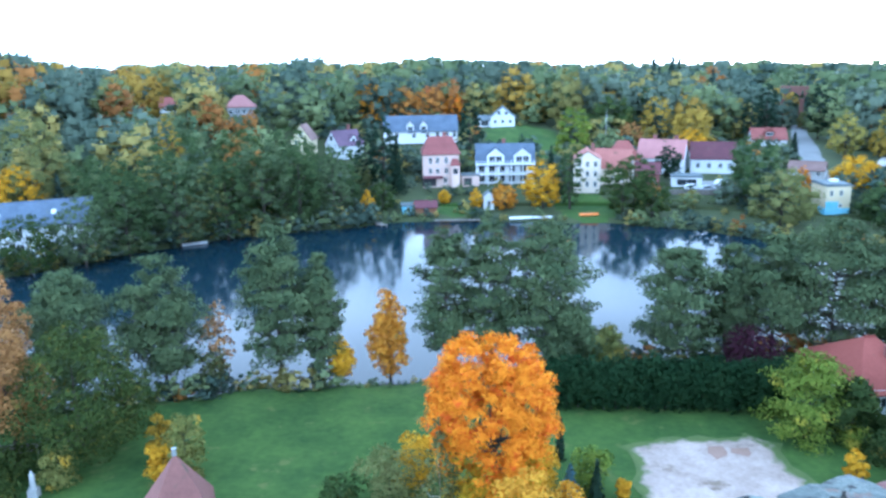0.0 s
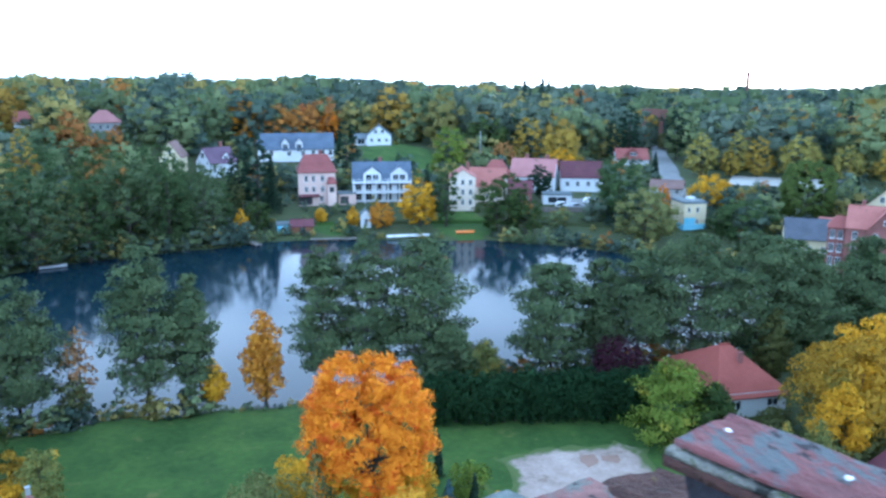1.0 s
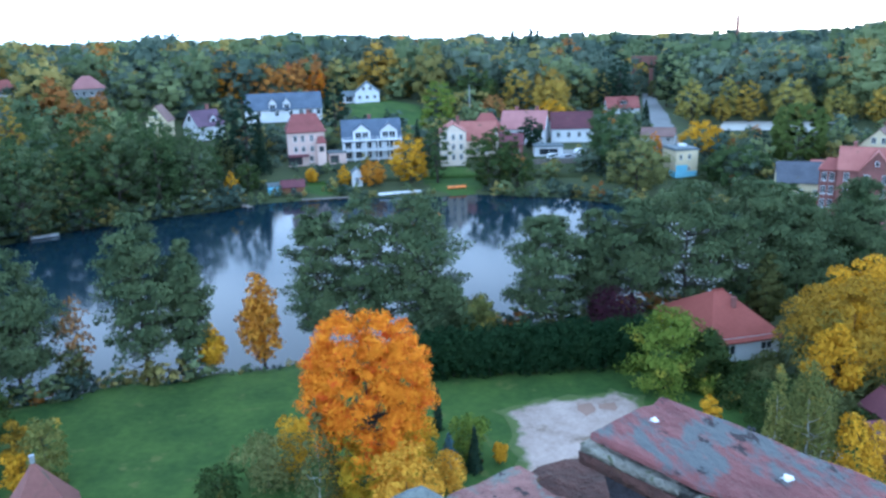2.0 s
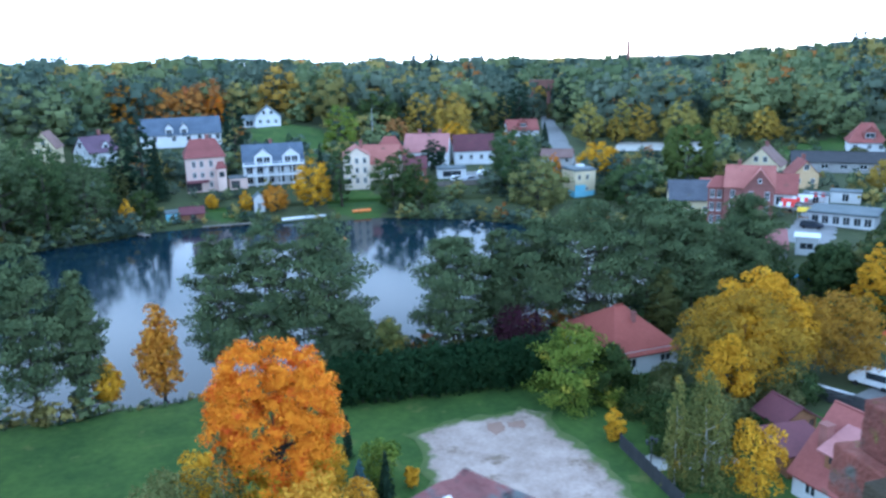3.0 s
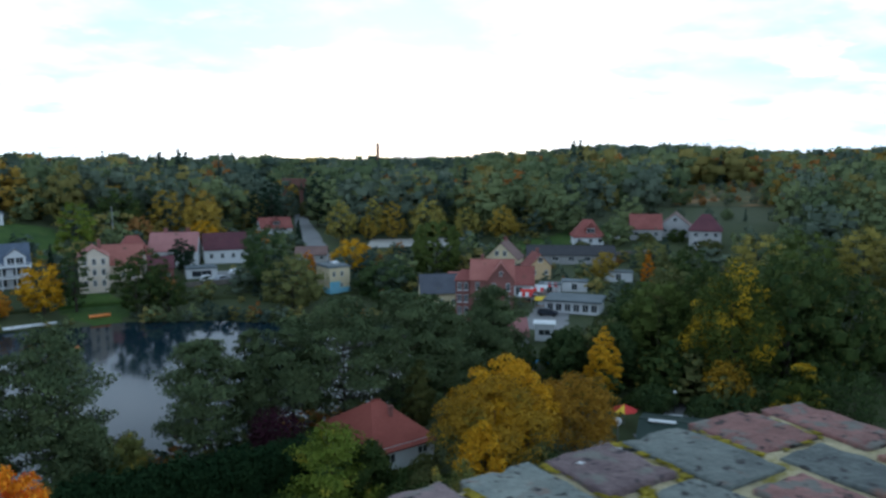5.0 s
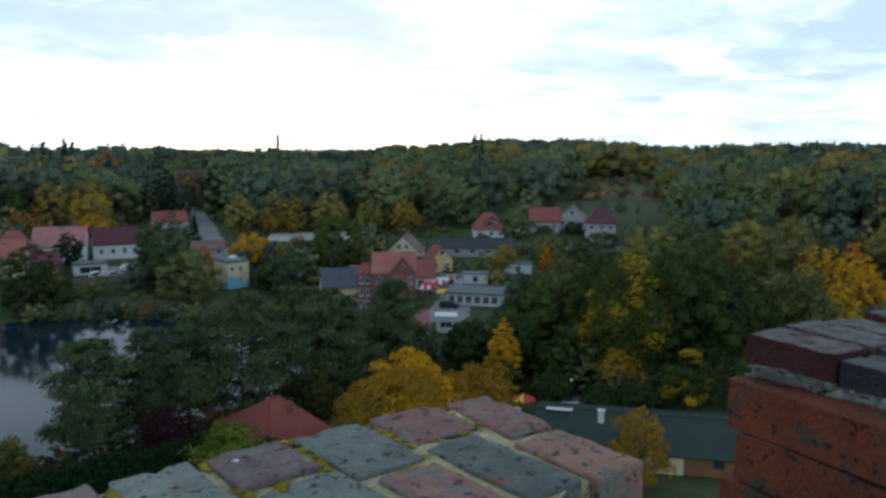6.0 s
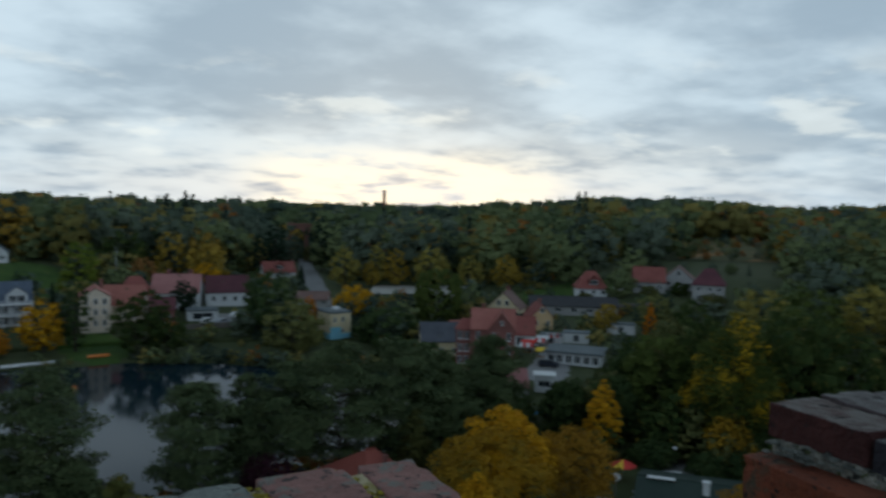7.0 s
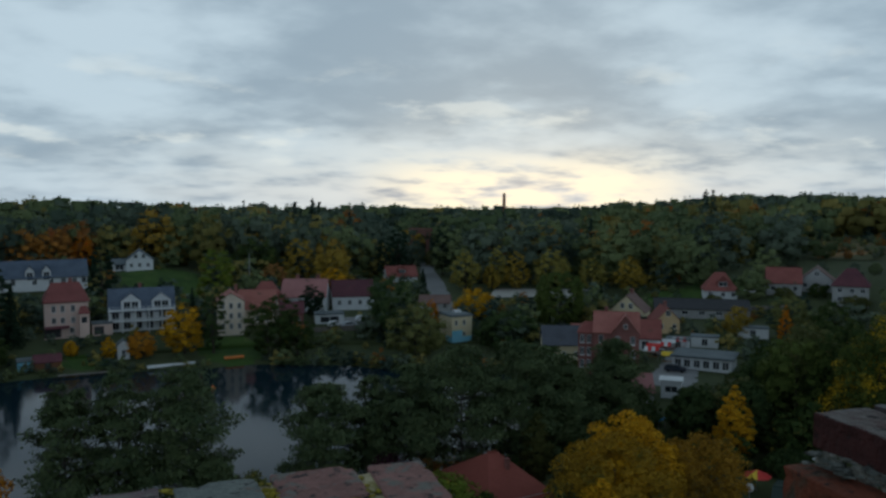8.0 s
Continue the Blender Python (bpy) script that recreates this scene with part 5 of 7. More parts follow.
q = house("house", "large house with a long faded pink roof", 63.2, 227, -24, 12.8, 10, 4.7, "gable", 4.4, RENDER_WHITE, TILE_PINK, grid_wins("f", (-5, -2, 1, 4), (1.6,), 1.0, 1.5), chimneys=((-2.5, 1.0, 1.0, 10.0), (3.5, 1.0, 1.0, 10.0)))
q = house("house", "house with a brownish red roof and white gable", 77.0, 226.0, -14, 12, 9, 4.2, "gable", 4.0, RENDER_WHITE, TILE_MAROON, grid_wins("f", (-4, -1, 2, 4.5), (1.2,), 1.1, 1.5), gable_wins=(("r", 0, 5.0, 1.0, 1.3),))
q = house("garage", "small red brick garage with a maroon roof", 53.9, 207, -14, 6.0, 6, 3.6, "gable", 2.4, BRICK_WALL, TILE_MAROON, [("f", -1.2, 0.2, 2.4, 2.2, "garage"), ("f", 1.8, 1.0, 0.8, 1.1)], category="garage")
part("sign", boxes((-3.0, 2.0, -3.3, -3.2, -1.3, 0.0)), TRIM_WHITE, q, "plain white board")
q = house("house", "cream flat-roofed waterside house with a light blue base", 88.6, 179, 2, 5.6, 7.0, 5.8, "flat", 0.5, RENDER_CREAM, FELT,
          grid_wins("f", (-1.6, 0.6), (3.6,), 0.8, 1.3) + grid_wins("f", (0.6,), (0.9,), 0.7, 1.0), over=0.25)
part("plinth", boxes((-2.86, 2.86, -3.56, 3.56, -0.6, 0.85)), RENDER_BLUE, q, "light blue painted base")
part("painted_wall", boxes((-2.84, 0.1, -3.55, -3.51, 0.86, 2.4)), RENDER_BLUE, q, "light blue painted base")
part("roof_hatch", boxes((0.0, 1.6, 0, 1.6, 6.05, 6.8)), TRIM_WHITE, q)
q = house("house", "low house with red roofs beside the road", 109, 267, -10, 11, 8, 2.4, "gable", 3.2, RENDER_WHITE, TILE_RED, grid_wins("f", (-4, 0, 3), (0.9,), 1.2, 1.2))
dormer(q, 0, -3.6, 3.2, 3.0, 1.4, 2, 1.4, TILE_RED, TILE_RED, 1)
q = house("house", "low grey house with a brown roof by the road", 98.5, 213, -30, 9, 6, 2.6, "gable", 1.8, RENDER_GREY, TILE_BROWN, grid_wins("f", (-3, 0, 3), (0.9,), 1.1, 1.2))
q = house("shed", "low pale shed with a flat grey roof", 63.6, 205.5, -12, 7.6, 5, 2.4, "flat", 0.4, RENDER_WHITE, FELT, [("f", 0, 0.3, 5.0, 1.7)], category="shed", over=0.2)

# the near right bank
q = house("house", "red brick house with orange tile roof and cross gable", 101.7, 129.3, -38, 10.2, 9, 8.6, "gable", 3.4, BRICK_WALL, TILE_ORANGE,
          grid_wins("f", (-3.4,), (0.9, 3.6, 6.2), 1.0, 1.6) + grid_wins("l", (-2.4, 1.6), (1.0, 3.6, 6.2), 0.95, 1.6), over=0.35, chimneys=((-2.4, 1.6, 0.7, 12.6),))


def brick_wing(t, x0, x1, y0, y1, h, rows, us, peak=None):
    """A brick wing with real openings; with a peak, a gable and two roof slopes that run back into the main roof."""
    w = x1 - x0
    holes = [(u - 0.5, u + 0.5, zz, zz + 1.6) for zz in rows for u in us]
    bm = bmesh.new()
    wall_panel(bm, x0, y0, 1, 0, w, h, holes)
    part("wall", bm, BRICK_WALL, t)
    for ox, oy, uy in ((x1, y0, 1), (x0, y1, -1)):
        bm = bmesh.new()
        wall_panel(bm, ox, oy, 0, uy, y1 - y0, h, [])
        part("wall", bm, BRICK_WALL, t)
    for zz in rows:
        for u in us:
            window(t, "f", lambda side, k, out: (k, y0 - out, 0), x0 + u, zz, 1.0, 1.6)
            part("sill", boxes((x0 + u - 0.58, x0 + u + 0.58, y0 - 0.09, y0 - 0.005, zz - 0.1, zz)), TRIM_WHITE, t)
    m = (x0 + x1) / 2
    if peak:
        bm = bmesh.new()
        bm.faces.new([bm.verts.new(c) for c in ((x0, y0, h), (x1, y0, h), (m, y0, peak - 0.2))])
        part("gable", bm, BRICK_WALL, t)
        ob = part("window", boxes((m - 0.4, m + 0.4, y0 - 0.08, y0 - 0.01, h + 0.7, h + 1.6)), TRIM_WHITE, t)
        part("pane", boxes((m - 0.3, m + 0.3, y0 - 0.10, y0 - 0.085, h + 0.8, h + 1.5)), GLASS, ob)
        k = (peak - h) / (w / 2)
        for sx in (-1, 1):
            e = m + sx * (w / 2 + 0.35)
            bm = bmesh.new()
            pts = [(e, y0 - 0.3, h - 0.35 * k), (m, y0 - 0.3, peak), (m, 0.2, peak), (e, y1 + 0.3, h - 0.35 * k)]
            slab(bm, pts if sx < 0 else pts[::-1], 0.17)
            bmesh.ops.recalc_face_normals(bm, faces=bm.faces[:])
            part("roof_slope", bm, TILE_ORANGE, t)


brick_wing(q, -1.0, 5.1, -5.5, -4.49, 8.6, (0.9, 3.6, 6.2), (1.4, 4.7), 11.95)
brick_wing(q, -8.6, -5.2, -3.0, 2.0, 8.0, (0.9, 3.4, 5.9), (0.95, 2.45))
bm = bmesh.new()
slab(bm, [(-8.9, -3.3, 8.0), (-5.2, -3.3, 8.0), (-5.2, -0.5, 9.9), (-7.4, -0.5, 9.9)], 0.14)
slab(bm, [(-5.2, 2.3, 8.0), (-8.9, 2.3, 8.0), (-7.4, -0.5, 9.9), (-5.2, -0.5, 9.9)], 0.14)
slab(bm, [(-8.9, 2.3, 8.0), (-8.9, -3.3, 8.0), (-7.4, -0.5, 9.9)], 0.14)
part("wing_roof", bm, TILE_RED, q)
q.matrix_basis = q.matrix_basis @ Matrix.Translation((-0.9, 0, 0)) @ Matrix.Diagonal((0.87, 0.92, 1.0, 1.0))
q = house("house", "cream gabled house with a brown tile roof", 138, 172.5, -50, 9.0, 9, 3.3, "gable", 4.2, RENDER_CREAM, TILE_BROWN, grid_wins("f", (-3.6, 0, 3.6), (1.2,), 1.0, 1.3), ridge="y", gable_wins=(("f", -1.1, 4.0, 0.9, 1.3), ("f", 1.1, 4.0, 0.9, 1.3)), chimneys=((0.0, 2, 0.8, 8.4),))
q = house("house", "small yellow house with a red roof", 136, 156.5, -24, 5.8, 7, 3.3, "gable", 3.0, RENDER_YELLOW, TILE_RED, grid_wins("f", (-1.6, 1.6), (1.0,), 1.0, 1.2), ridge="y", gable_wins=(("f", 0, 4.3, 1.0, 1.2),), chimneys=((0.6, 1.5, 0.7, 7.2),))
q = house("house", "white annex with a brick-red lean roof", 120, 144, -40, 6.6, 7, 3.4, "gable", 3.4, RENDER_WHITE, TILE_RED, [("f", 0, 0.4, 1.6, 2.0)])
q = house("shop", "low white market building with a flat grey roof", 118.5, 123.5, -52, 11.4, 8.4, 2.5, "flat", 0.35, RENDER_WHITE, FELT, grid_wins("f", (-4.6, -2.8, -0.9, 0.9, 2.8, 4.6), (0.5,), 1.3, 1.6), over=0.5, category="shop")
q = house("house", "grey-roofed house with cream walls", 102, 151, -28, 9.2, 8, 4.4, "gable", 3.4, RENDER_CREAM, TILE_GREY, grid_wins("f", (-2.8, 0, 2.8), (1.2,), 1.0, 1.4))
q = house("house", "house with red mansard roof and pale walls", 177, 180, -36, 9.0, 8.4, 3.2, "hip", 4.6, RENDER_WHITE, TILE_RED, grid_wins("f", (-3, 0.5, 3.4), (0.9,), 1.2, 1.3), hip=0.3)
dormer(q, 0.5, -3.9, 3.8, 3.2, 1.8, 2.5, 1.6, TILE_RED, TILE_RED, 1)
q = house("warehouse", "long low warehouse with a dark brown roof", 160, 169.5, -38, 25, 9, 2.6, "gable", 2.1, RENDER_GREY, PAINT_DARK, grid_wins("f", (-9, -4.5, 0, 4.5, 9), (0.7,), 1.8, 1.2), category="warehouse")
for px, py, pw in ((127, 141, 5.0), (134, 140, 6.0), (150, 141, 7.0)):
    house("shed", "small white flat-roofed shed", px, py, -45, pw, 3.6, 2.3, "flat", 0.3, RENDER_WHITE, FELT, [("f", 0, 0.3, 1.4, 1.7)], category="shed", over=0.2)
q = house("house", "house on the slope with a red roof and balcony", 195, 172.5, -44, 9.6, 8, 3.4, "gable", 4.0, RENDER_GREY, TILE_RED, grid_wins("f", (-3, 0, 3), (0.8,), 1.3, 1.4))
q = house("house", "white gabled house on the slope", 204.5, 168.5, -52, 9, 9, 3.2, "gable", 3.6, RENDER_GREY, TILE_BROWN, grid_wins("f", (-3, 0, 3), (0.8,), 1.2, 1.3), ridge="y", gable_wins=(("f", 0, 4.3, 1.1, 1.2),))
q = house("house", "unfinished grey block house with a maroon roof", 199.5, 153, -54, 9.0, 9, 5.6, "hip", 4.2, RENDER_GREY, TILE_MAROON, grid_wins("f", (-2.6, 0.4, 3.0), (0.8, 3.3), 1.2, 1.3), hip=0.25)
q = house("kiosk", "small white kiosk with a flat roof and blue signs", 96.8, 108.6, -42, 3.4, 3.0, 2.9, "flat", 0.3, RENDER_WHITE, TRIM_WHITE, [("f", 0, 0.9, 2.2, 1.2)], category="kiosk", over=0.35)
q = house("shed", "low shed with a pink tile roof", 90.8, 110.4, -30, 4.6, 6, 2.2, "gable", 2.3, RENDER_GREY, TILE_PINK, category="shed")
q = house("house", "orange rendered little house behind the big tree", 113.5, 160, -35, 4.6, 5, 3.2, "gable", 1.8, RENDER_YELLOW, TILE_ORANGE, grid_wins("f", (-1.1, 1.1), (1.0,), 0.9, 1.2))

# the left bank and hill
q = house("building", "large white waterside building with a slate roof", -82, 158, 24, 23, 12, 6.4, "gable", 3.9, RENDER_WHITE, TILE_SLATE, grid_wins("f", (-9, -6, -3, 0, 3, 6, 9), (1.0, 4.0), 1.3, 1.8), category="building")
for u in (-7, 3):
    bm = bmesh.new()
    slab(bm, [(u, -3.6, 8.06), (u + 0.9, -3.6, 8.06), (u + 0.9, -2.6, 8.71), (u, -2.6, 8.71)], 0.12)
    part("skylight", bm, TRIM_WHITE, q, "white framed skylight")
q = house("villa", "villa with a pinkish red hipped roof on the hill", -76.2, 308, 14, 11.0, 9.5, 4.0, "hip", 3.8, RENDER_GREY, TILE_PINK, grid_wins("f", (-3.6, -1.2, 1.2, 3.6), (1.2,), 1.1, 1.5), category="villa", hip=0.25)
q = house("house", "small white house with a red roof on the hill", -112, 334, 18, 7.4, 7, 2.8, "gable", 3.4, RENDER_WHITE, TILE_RED, grid_wins("f", (-2, 2), (0.9,), 1.1, 1.2))

# close below the tower
c = house("cottage", "white cottage with a big hipped red tile roof", 46.6, 82.4, 4, 8.5, 12.4, 2.95, "hip", 3.55, RENDER_WHITE, TILE_COTTAGE,
          [("f", 2.6, 1.1, 1.5, 1.0), ("f", -2.0, 0.9, 1.4, 1.2)], over=0.5, hip_len=0.6, category="cottage")
part("chimney", boxes((0.35, 0.8, -2.6, -2.15, 4.4, 6.2), (0.29, 0.86, -2.66, -2.09, 6.2, 6.3)), BRICK_WALL, c, "slim brick chimney")
part("ridge", boxes((-0.65, 0.65, -0.13, 0.13, 6.42, 6.58)), TILE_COTTAGE, c)
house("cabin", "brown timber cabin with a maroon roof", 52.0, 58.9, 3, 4.0, 3.6, 2.1, "gable", 1.2, WOOD_BROWN, TILE_MAROON, grid_wins("f", (-1.3, -0.3, 0.7, 1.5), (0.9,), 0.7, 0.9, WOOD_BROWN), category="cabin", over=0.5, ridge="y")
house("shed", "shed with a low maroon felt roof", 48.4, 53.2, -4, 4.4, 4.2, 2.2, "shed", 0.7, WOOD_BROWN, TILE_MAROON, category="shed", over=0.3)
q = house("house", "white house with a steep red tile roof and dormer", 50.2, 45.4, 9, 9.4, 9.4, 2.6, "gable", 4.7, RENDER_WHITE, TILE_RED, grid_wins("f", (-2.2, 2.2), (0.8,), 1.1, 1.3) + grid_wins("l", (-3, 0, 3), (0.7,), 1.1, 1.3), ridge="y", over=0.5)
part("chimney", boxes((-3.2, -2.4, 3.0, 3.8, 3.0, 6.4), (-3.28, -2.32, 2.92, 3.88, 6.4, 6.55)), BRICK_WALL, q, "brick chimney with a pale cap")
ob = part("dormer", boxes((-3.9, -1.0, 0.3, 2.5, 3.2, 5.0)), WOOD_BROWN, q, "dormer clad in brown boards")
for a in (0.7, 1.5):
    part("pane", boxes((-3.93, -3.905, a, a + 0.6, 3.9, 4.7)), GLASS, ob)
bm = bmesh.new()
slab(bm, [(-4.5, 2.9, 4.95), (-4.5, -0.1, 4.95), (-0.3, -0.1, 6.6), (-0.3, 2.9, 6.6)], 0.12)
part("dormer_roof", bm, TILE_PINK, q)
# brown wall colour stands in for the shadowed porch recess beside the cream stretch
q = house("outbuilding", "long low building with a dark green felt roof", 80.3, 55.0, -52, 23, 15, 2.4, "gable", 1.8, WOOD_BROWN, FELT_GREEN, grid_wins("f", (-9, -3, 3, 9), (1.0,), 1.2, 1.3, PAINT_DARK), category="outbuilding", over=0.5)
part("roof_board", boxes((-10.6, -7.4, -0.9, -0.2, 4.22, 4.36)), TRIM_WHITE, q, "white board lying on the ridge")
part("roof_vent", boxes((-4.3, -3.6, -2.6, -1.9, 3.2, 5.0), (-4.4, -3.5, -2.7, -1.8, 5.0, 5.12)), TRIM_WHITE, q, "white boxed roof vent")
part("painted_wall", boxes((0.9, 2.38, -7.56, -7.51, -0.5, 2.38), (3.62, 5.2, -7.56, -7.51, -0.5, 2.38), (2.38, 3.62, -7.56, -7.51, -0.5, 0.98)), RENDER_CREAM, q, "cream painted stretch of wall")
q = house("turret", "small turret with a pointed red tile roof", -21.4, 57.0, 20, 4.6, 4.6, 2.8, "hip", 4.2, RENDER_GREY, TILE_TURRET, category="turret", hip=0.0, over=0.5)
part("finial", boxes((-0.18, 0.18, -0.18, 0.18, 6.9, 7.5)), METAL_GREY, q, "grey metal finial")


# ---- trees, shrubs and hedges ----
build_forest()


def alder(x, y, h, w, seed, count=9000, leaf=None, label="tall dark green alder at the water's edge"):
    return tree("alder", label, x, y, h, w, leaf or L_ALDER, "sprays", seed, count, 0.33, group="shore alders", foot=h * 0.17, lobes=int(56 + h * 2.0), limb_n=50, trunk_r=0.2, lean=0.5)


for i, (x, y, h, w) in enumerate(((-32.7, 87.5, 16.8, 10.5), (-43.1, 86.0, 15.5, 12.3), (-19.5, 88.4, 19.7, 9.8), (-14.6, 89.2, 16.3, 5.8), (0.4, 91.6, 18.6, 8.4), (5.7, 92.0, 19.7, 7.8),
                                  (12.2, 91.6, 18.6, 12.6), (14.6, 88.8, 8.1, 7.5), (29.0, 93.0, 14.4, 12.3), (35.3, 94.0, 14.7, 6.2), (40.5, 93.0, 15.9, 10.3), (47.2, 92.0, 17.5, 14.2), (55.8, 91.0, 17.5, 14.5),
                                  (63.4, 92.0, 15.0, 11.3), (74.1, 94.6, 15.5, 10.5))):
    alder(x, y, h, w, 20 + i, int(5600 + 1050 * w))
for i, (x, y, h, w) in enumerate(((66.0, 100.5, 15, 11), (78, 101, 13.5, 10), (-55, 84, 14, 13), (-62, 79, 15, 13))):
    alder(x, y, h, w, 60 + i, 14000, L_DARK, "dense dark green tree on the shore")

tree("maple", "big round maple in orange autumn leaf", 3.3, 54.1, 17.4, 9.3, L_MAPLE, "maple", 3, 46000, 0.2, foot=0.8, lobes=260, lobe=0.115, limb_n=14, flat=0.8, lean=0.5, hollow=0.62, shell=0.66, blend=0.45, core=1, fill=0.5, skirt=(L_TURNING, 0.42))
tree("maple", "broad dark green maple with yellowing leaves", -35.6, 71.0, 12.6, 13.6, L_BROAD, "dome", 4, 26000, 0.23, foot=0.6, lobes=90, lobe=0.145, flat=0.6, lean=0.4, hollow=0.8, shell=0.45)
# olive skirt: the shading low in this crown is put into leaf colour
tree("maple", "large golden yellow maple beside the cottage", 53.6, 67.8, 11.2, 14.2, L_GOLD, "dome", 5, 22000, 0.27, foot=1.2, lobes=60, lobe=0.165, flat=0.62, lean=0.4, hollow=0.88, shell=0.45, skirt=(L_OLIVE, 0.42))
tree("maple", "bright yellow maple top behind the golden maple", 57.6, 70.5, 12.5, 11.5, L_YELLOW, "dome", 6, 16000, 0.27, foot=2, lobes=80, lobe=0.14, flat=0.65, lean=0.4, hollow=0.88, shell=0.45)
tree("maple", "bright yellow branch of a maple by the cottage", 48.6, 63.6, 8.8, 5.2, L_YELLOW, "egg", 66, 6000, 0.26, foot=1.5, lobes=34, lobe=0.22)
tree("maple", "orange-brown autumn maple over the yard", 66.4, 68.4, 9.4, 10.2, L_BRONZE, "dome", 7, 15000, 0.25, foot=1.5, lobes=110, lobe=0.14, lean=0.4, hollow=0.84, shell=0.4)
tree("tree", "narrow bright yellow tree", 82.9, 80.0, 11.0, 5.6, L_YELLOW, "alder", 8, 8000, 0.25, foot=0.8, lobes=80, lobe=0.14, hollow=0.8, shell=0.3, flat=0.7)
tree("tree", "russet brown tree with thinning leaves", -40.7, 68.9, 14.1, 7.0, L_RUST, "egg", 9, 9000, 0.25, lobes=36, lobe=0.22)
tree("tree", "russet brown tree with thinning leaves", -45.2, 76.4, 17.7, 6.5, L_RUST, "egg", 10, 9000, 0.25, lobes=36, lobe=0.22)
tree("tree", "sparse reddish tree nearly bare of leaves", -26.5, 88.2, 11.8, 4.8, L_RUST, "egg", 11, 700, 0.35, lobes=22, lobe=0.24, limb_n=20)
tree("tree", "slim orange-yellow tree on the meadow's edge", -6.6, 89.6, 11.8, 5.0, L_AMBER, "egg", 12, 5200, 0.34, foot=0.6, lobes=60, lobe=0.24, shell=0.1)
tree("shrub", "small yellow tree by the water", -12.4, 89.0, 6.0, 3.4, L_YELLOW, "egg", 13, 2200, 0.34, category="shrub", foot=0.8)
tree("shrub", "yellow-green bush under the alders", -27.1, 87.4, 5.2, 3.6, L_OLIVE, "round", 14, 1200, 0.36, category="shrub", foot=0.3)
tree("tree", "thuja cypress of dull green", 54.3, 84.8, 9.8, 4.2, L_CYPRESS, "egg", 15, 6000, 0.24, foot=0.3, lobes=40, lobe=0.24, core=1)
tree("shrub", "dark purple-leaved shrub behind the hedge", 34.6, 85.6, 6.4, 6.8, L_PURPLE, "round", 16, 5000, 0.25, category="shrub", foot=0.5)
tree("shrub", "small round olive tree behind the hedge", 19.0, 87.6, 6.2, 4.4, L_WEEP, "round", 17, 3200, 0.26, category="shrub", foot=0.5, core=1)
tree("shrub", "lime green and yellow climber-grown bush", 35.4, 71.6, 8.6, 9.4, L_LIME, "sprays", 18, 10000, 0.27, category="shrub", foot=0.3, lobes=46, limb_n=30)
tree("shrub", "mid green thicket beside the lime bush", 39.4, 71.0, 6.2, 6.0, L_GREEN, "sprays", 118, 8000, 0.25, category="shrub", foot=0.2, lobes=40, limb_n=10)
tree("shrub", "mid green bush by the cottage wall", 40.6, 72.6, 4.4, 4.2, L_GREEN, "round", 19, 6000, 0.25, category="shrub", foot=0.2, lobes=30)
tree("birch", "weeping birch with thin olive leaves", 38.5, 52.6, 11.0, 5.6, L_WEEP, "egg", 21, 9500, 0.2, foot=1.2, lobes=50, lobe=0.18, droop=6.0, bark=BIRCH_BARK, flat=1.3, trunk_r=0.11, limb_n=8)
tree("birch", "slim birch with a hanging yellow curtain of leaves", 36.2, 53.4, 10.6, 2.4, L_BIRCH, "egg", 121, 2600, 0.2, foot=1.2, lobes=24, lobe=0.2, droop=5.0, bark=BIRCH_BARK, flat=1.6, trunk_r=0.08, limb_n=6)
tree("birch", "thin birch before the orange maple", -0.6, 51.0, 13.0, 3.4, L_OLIVE, "egg", 22, 3200, 0.22, foot=1.2, lobes=34, lobe=0.2, droop=2.4, bark=BIRCH_BARK, trunk_r=0.09, limb_n=5)
tree("tree", "pale yellow maple crown", 5.3, 47.6, 10.6, 6.2, L_PALE, "dome", 23, 9000, 0.22, foot=1.0, lobes=40, lobe=0.2)
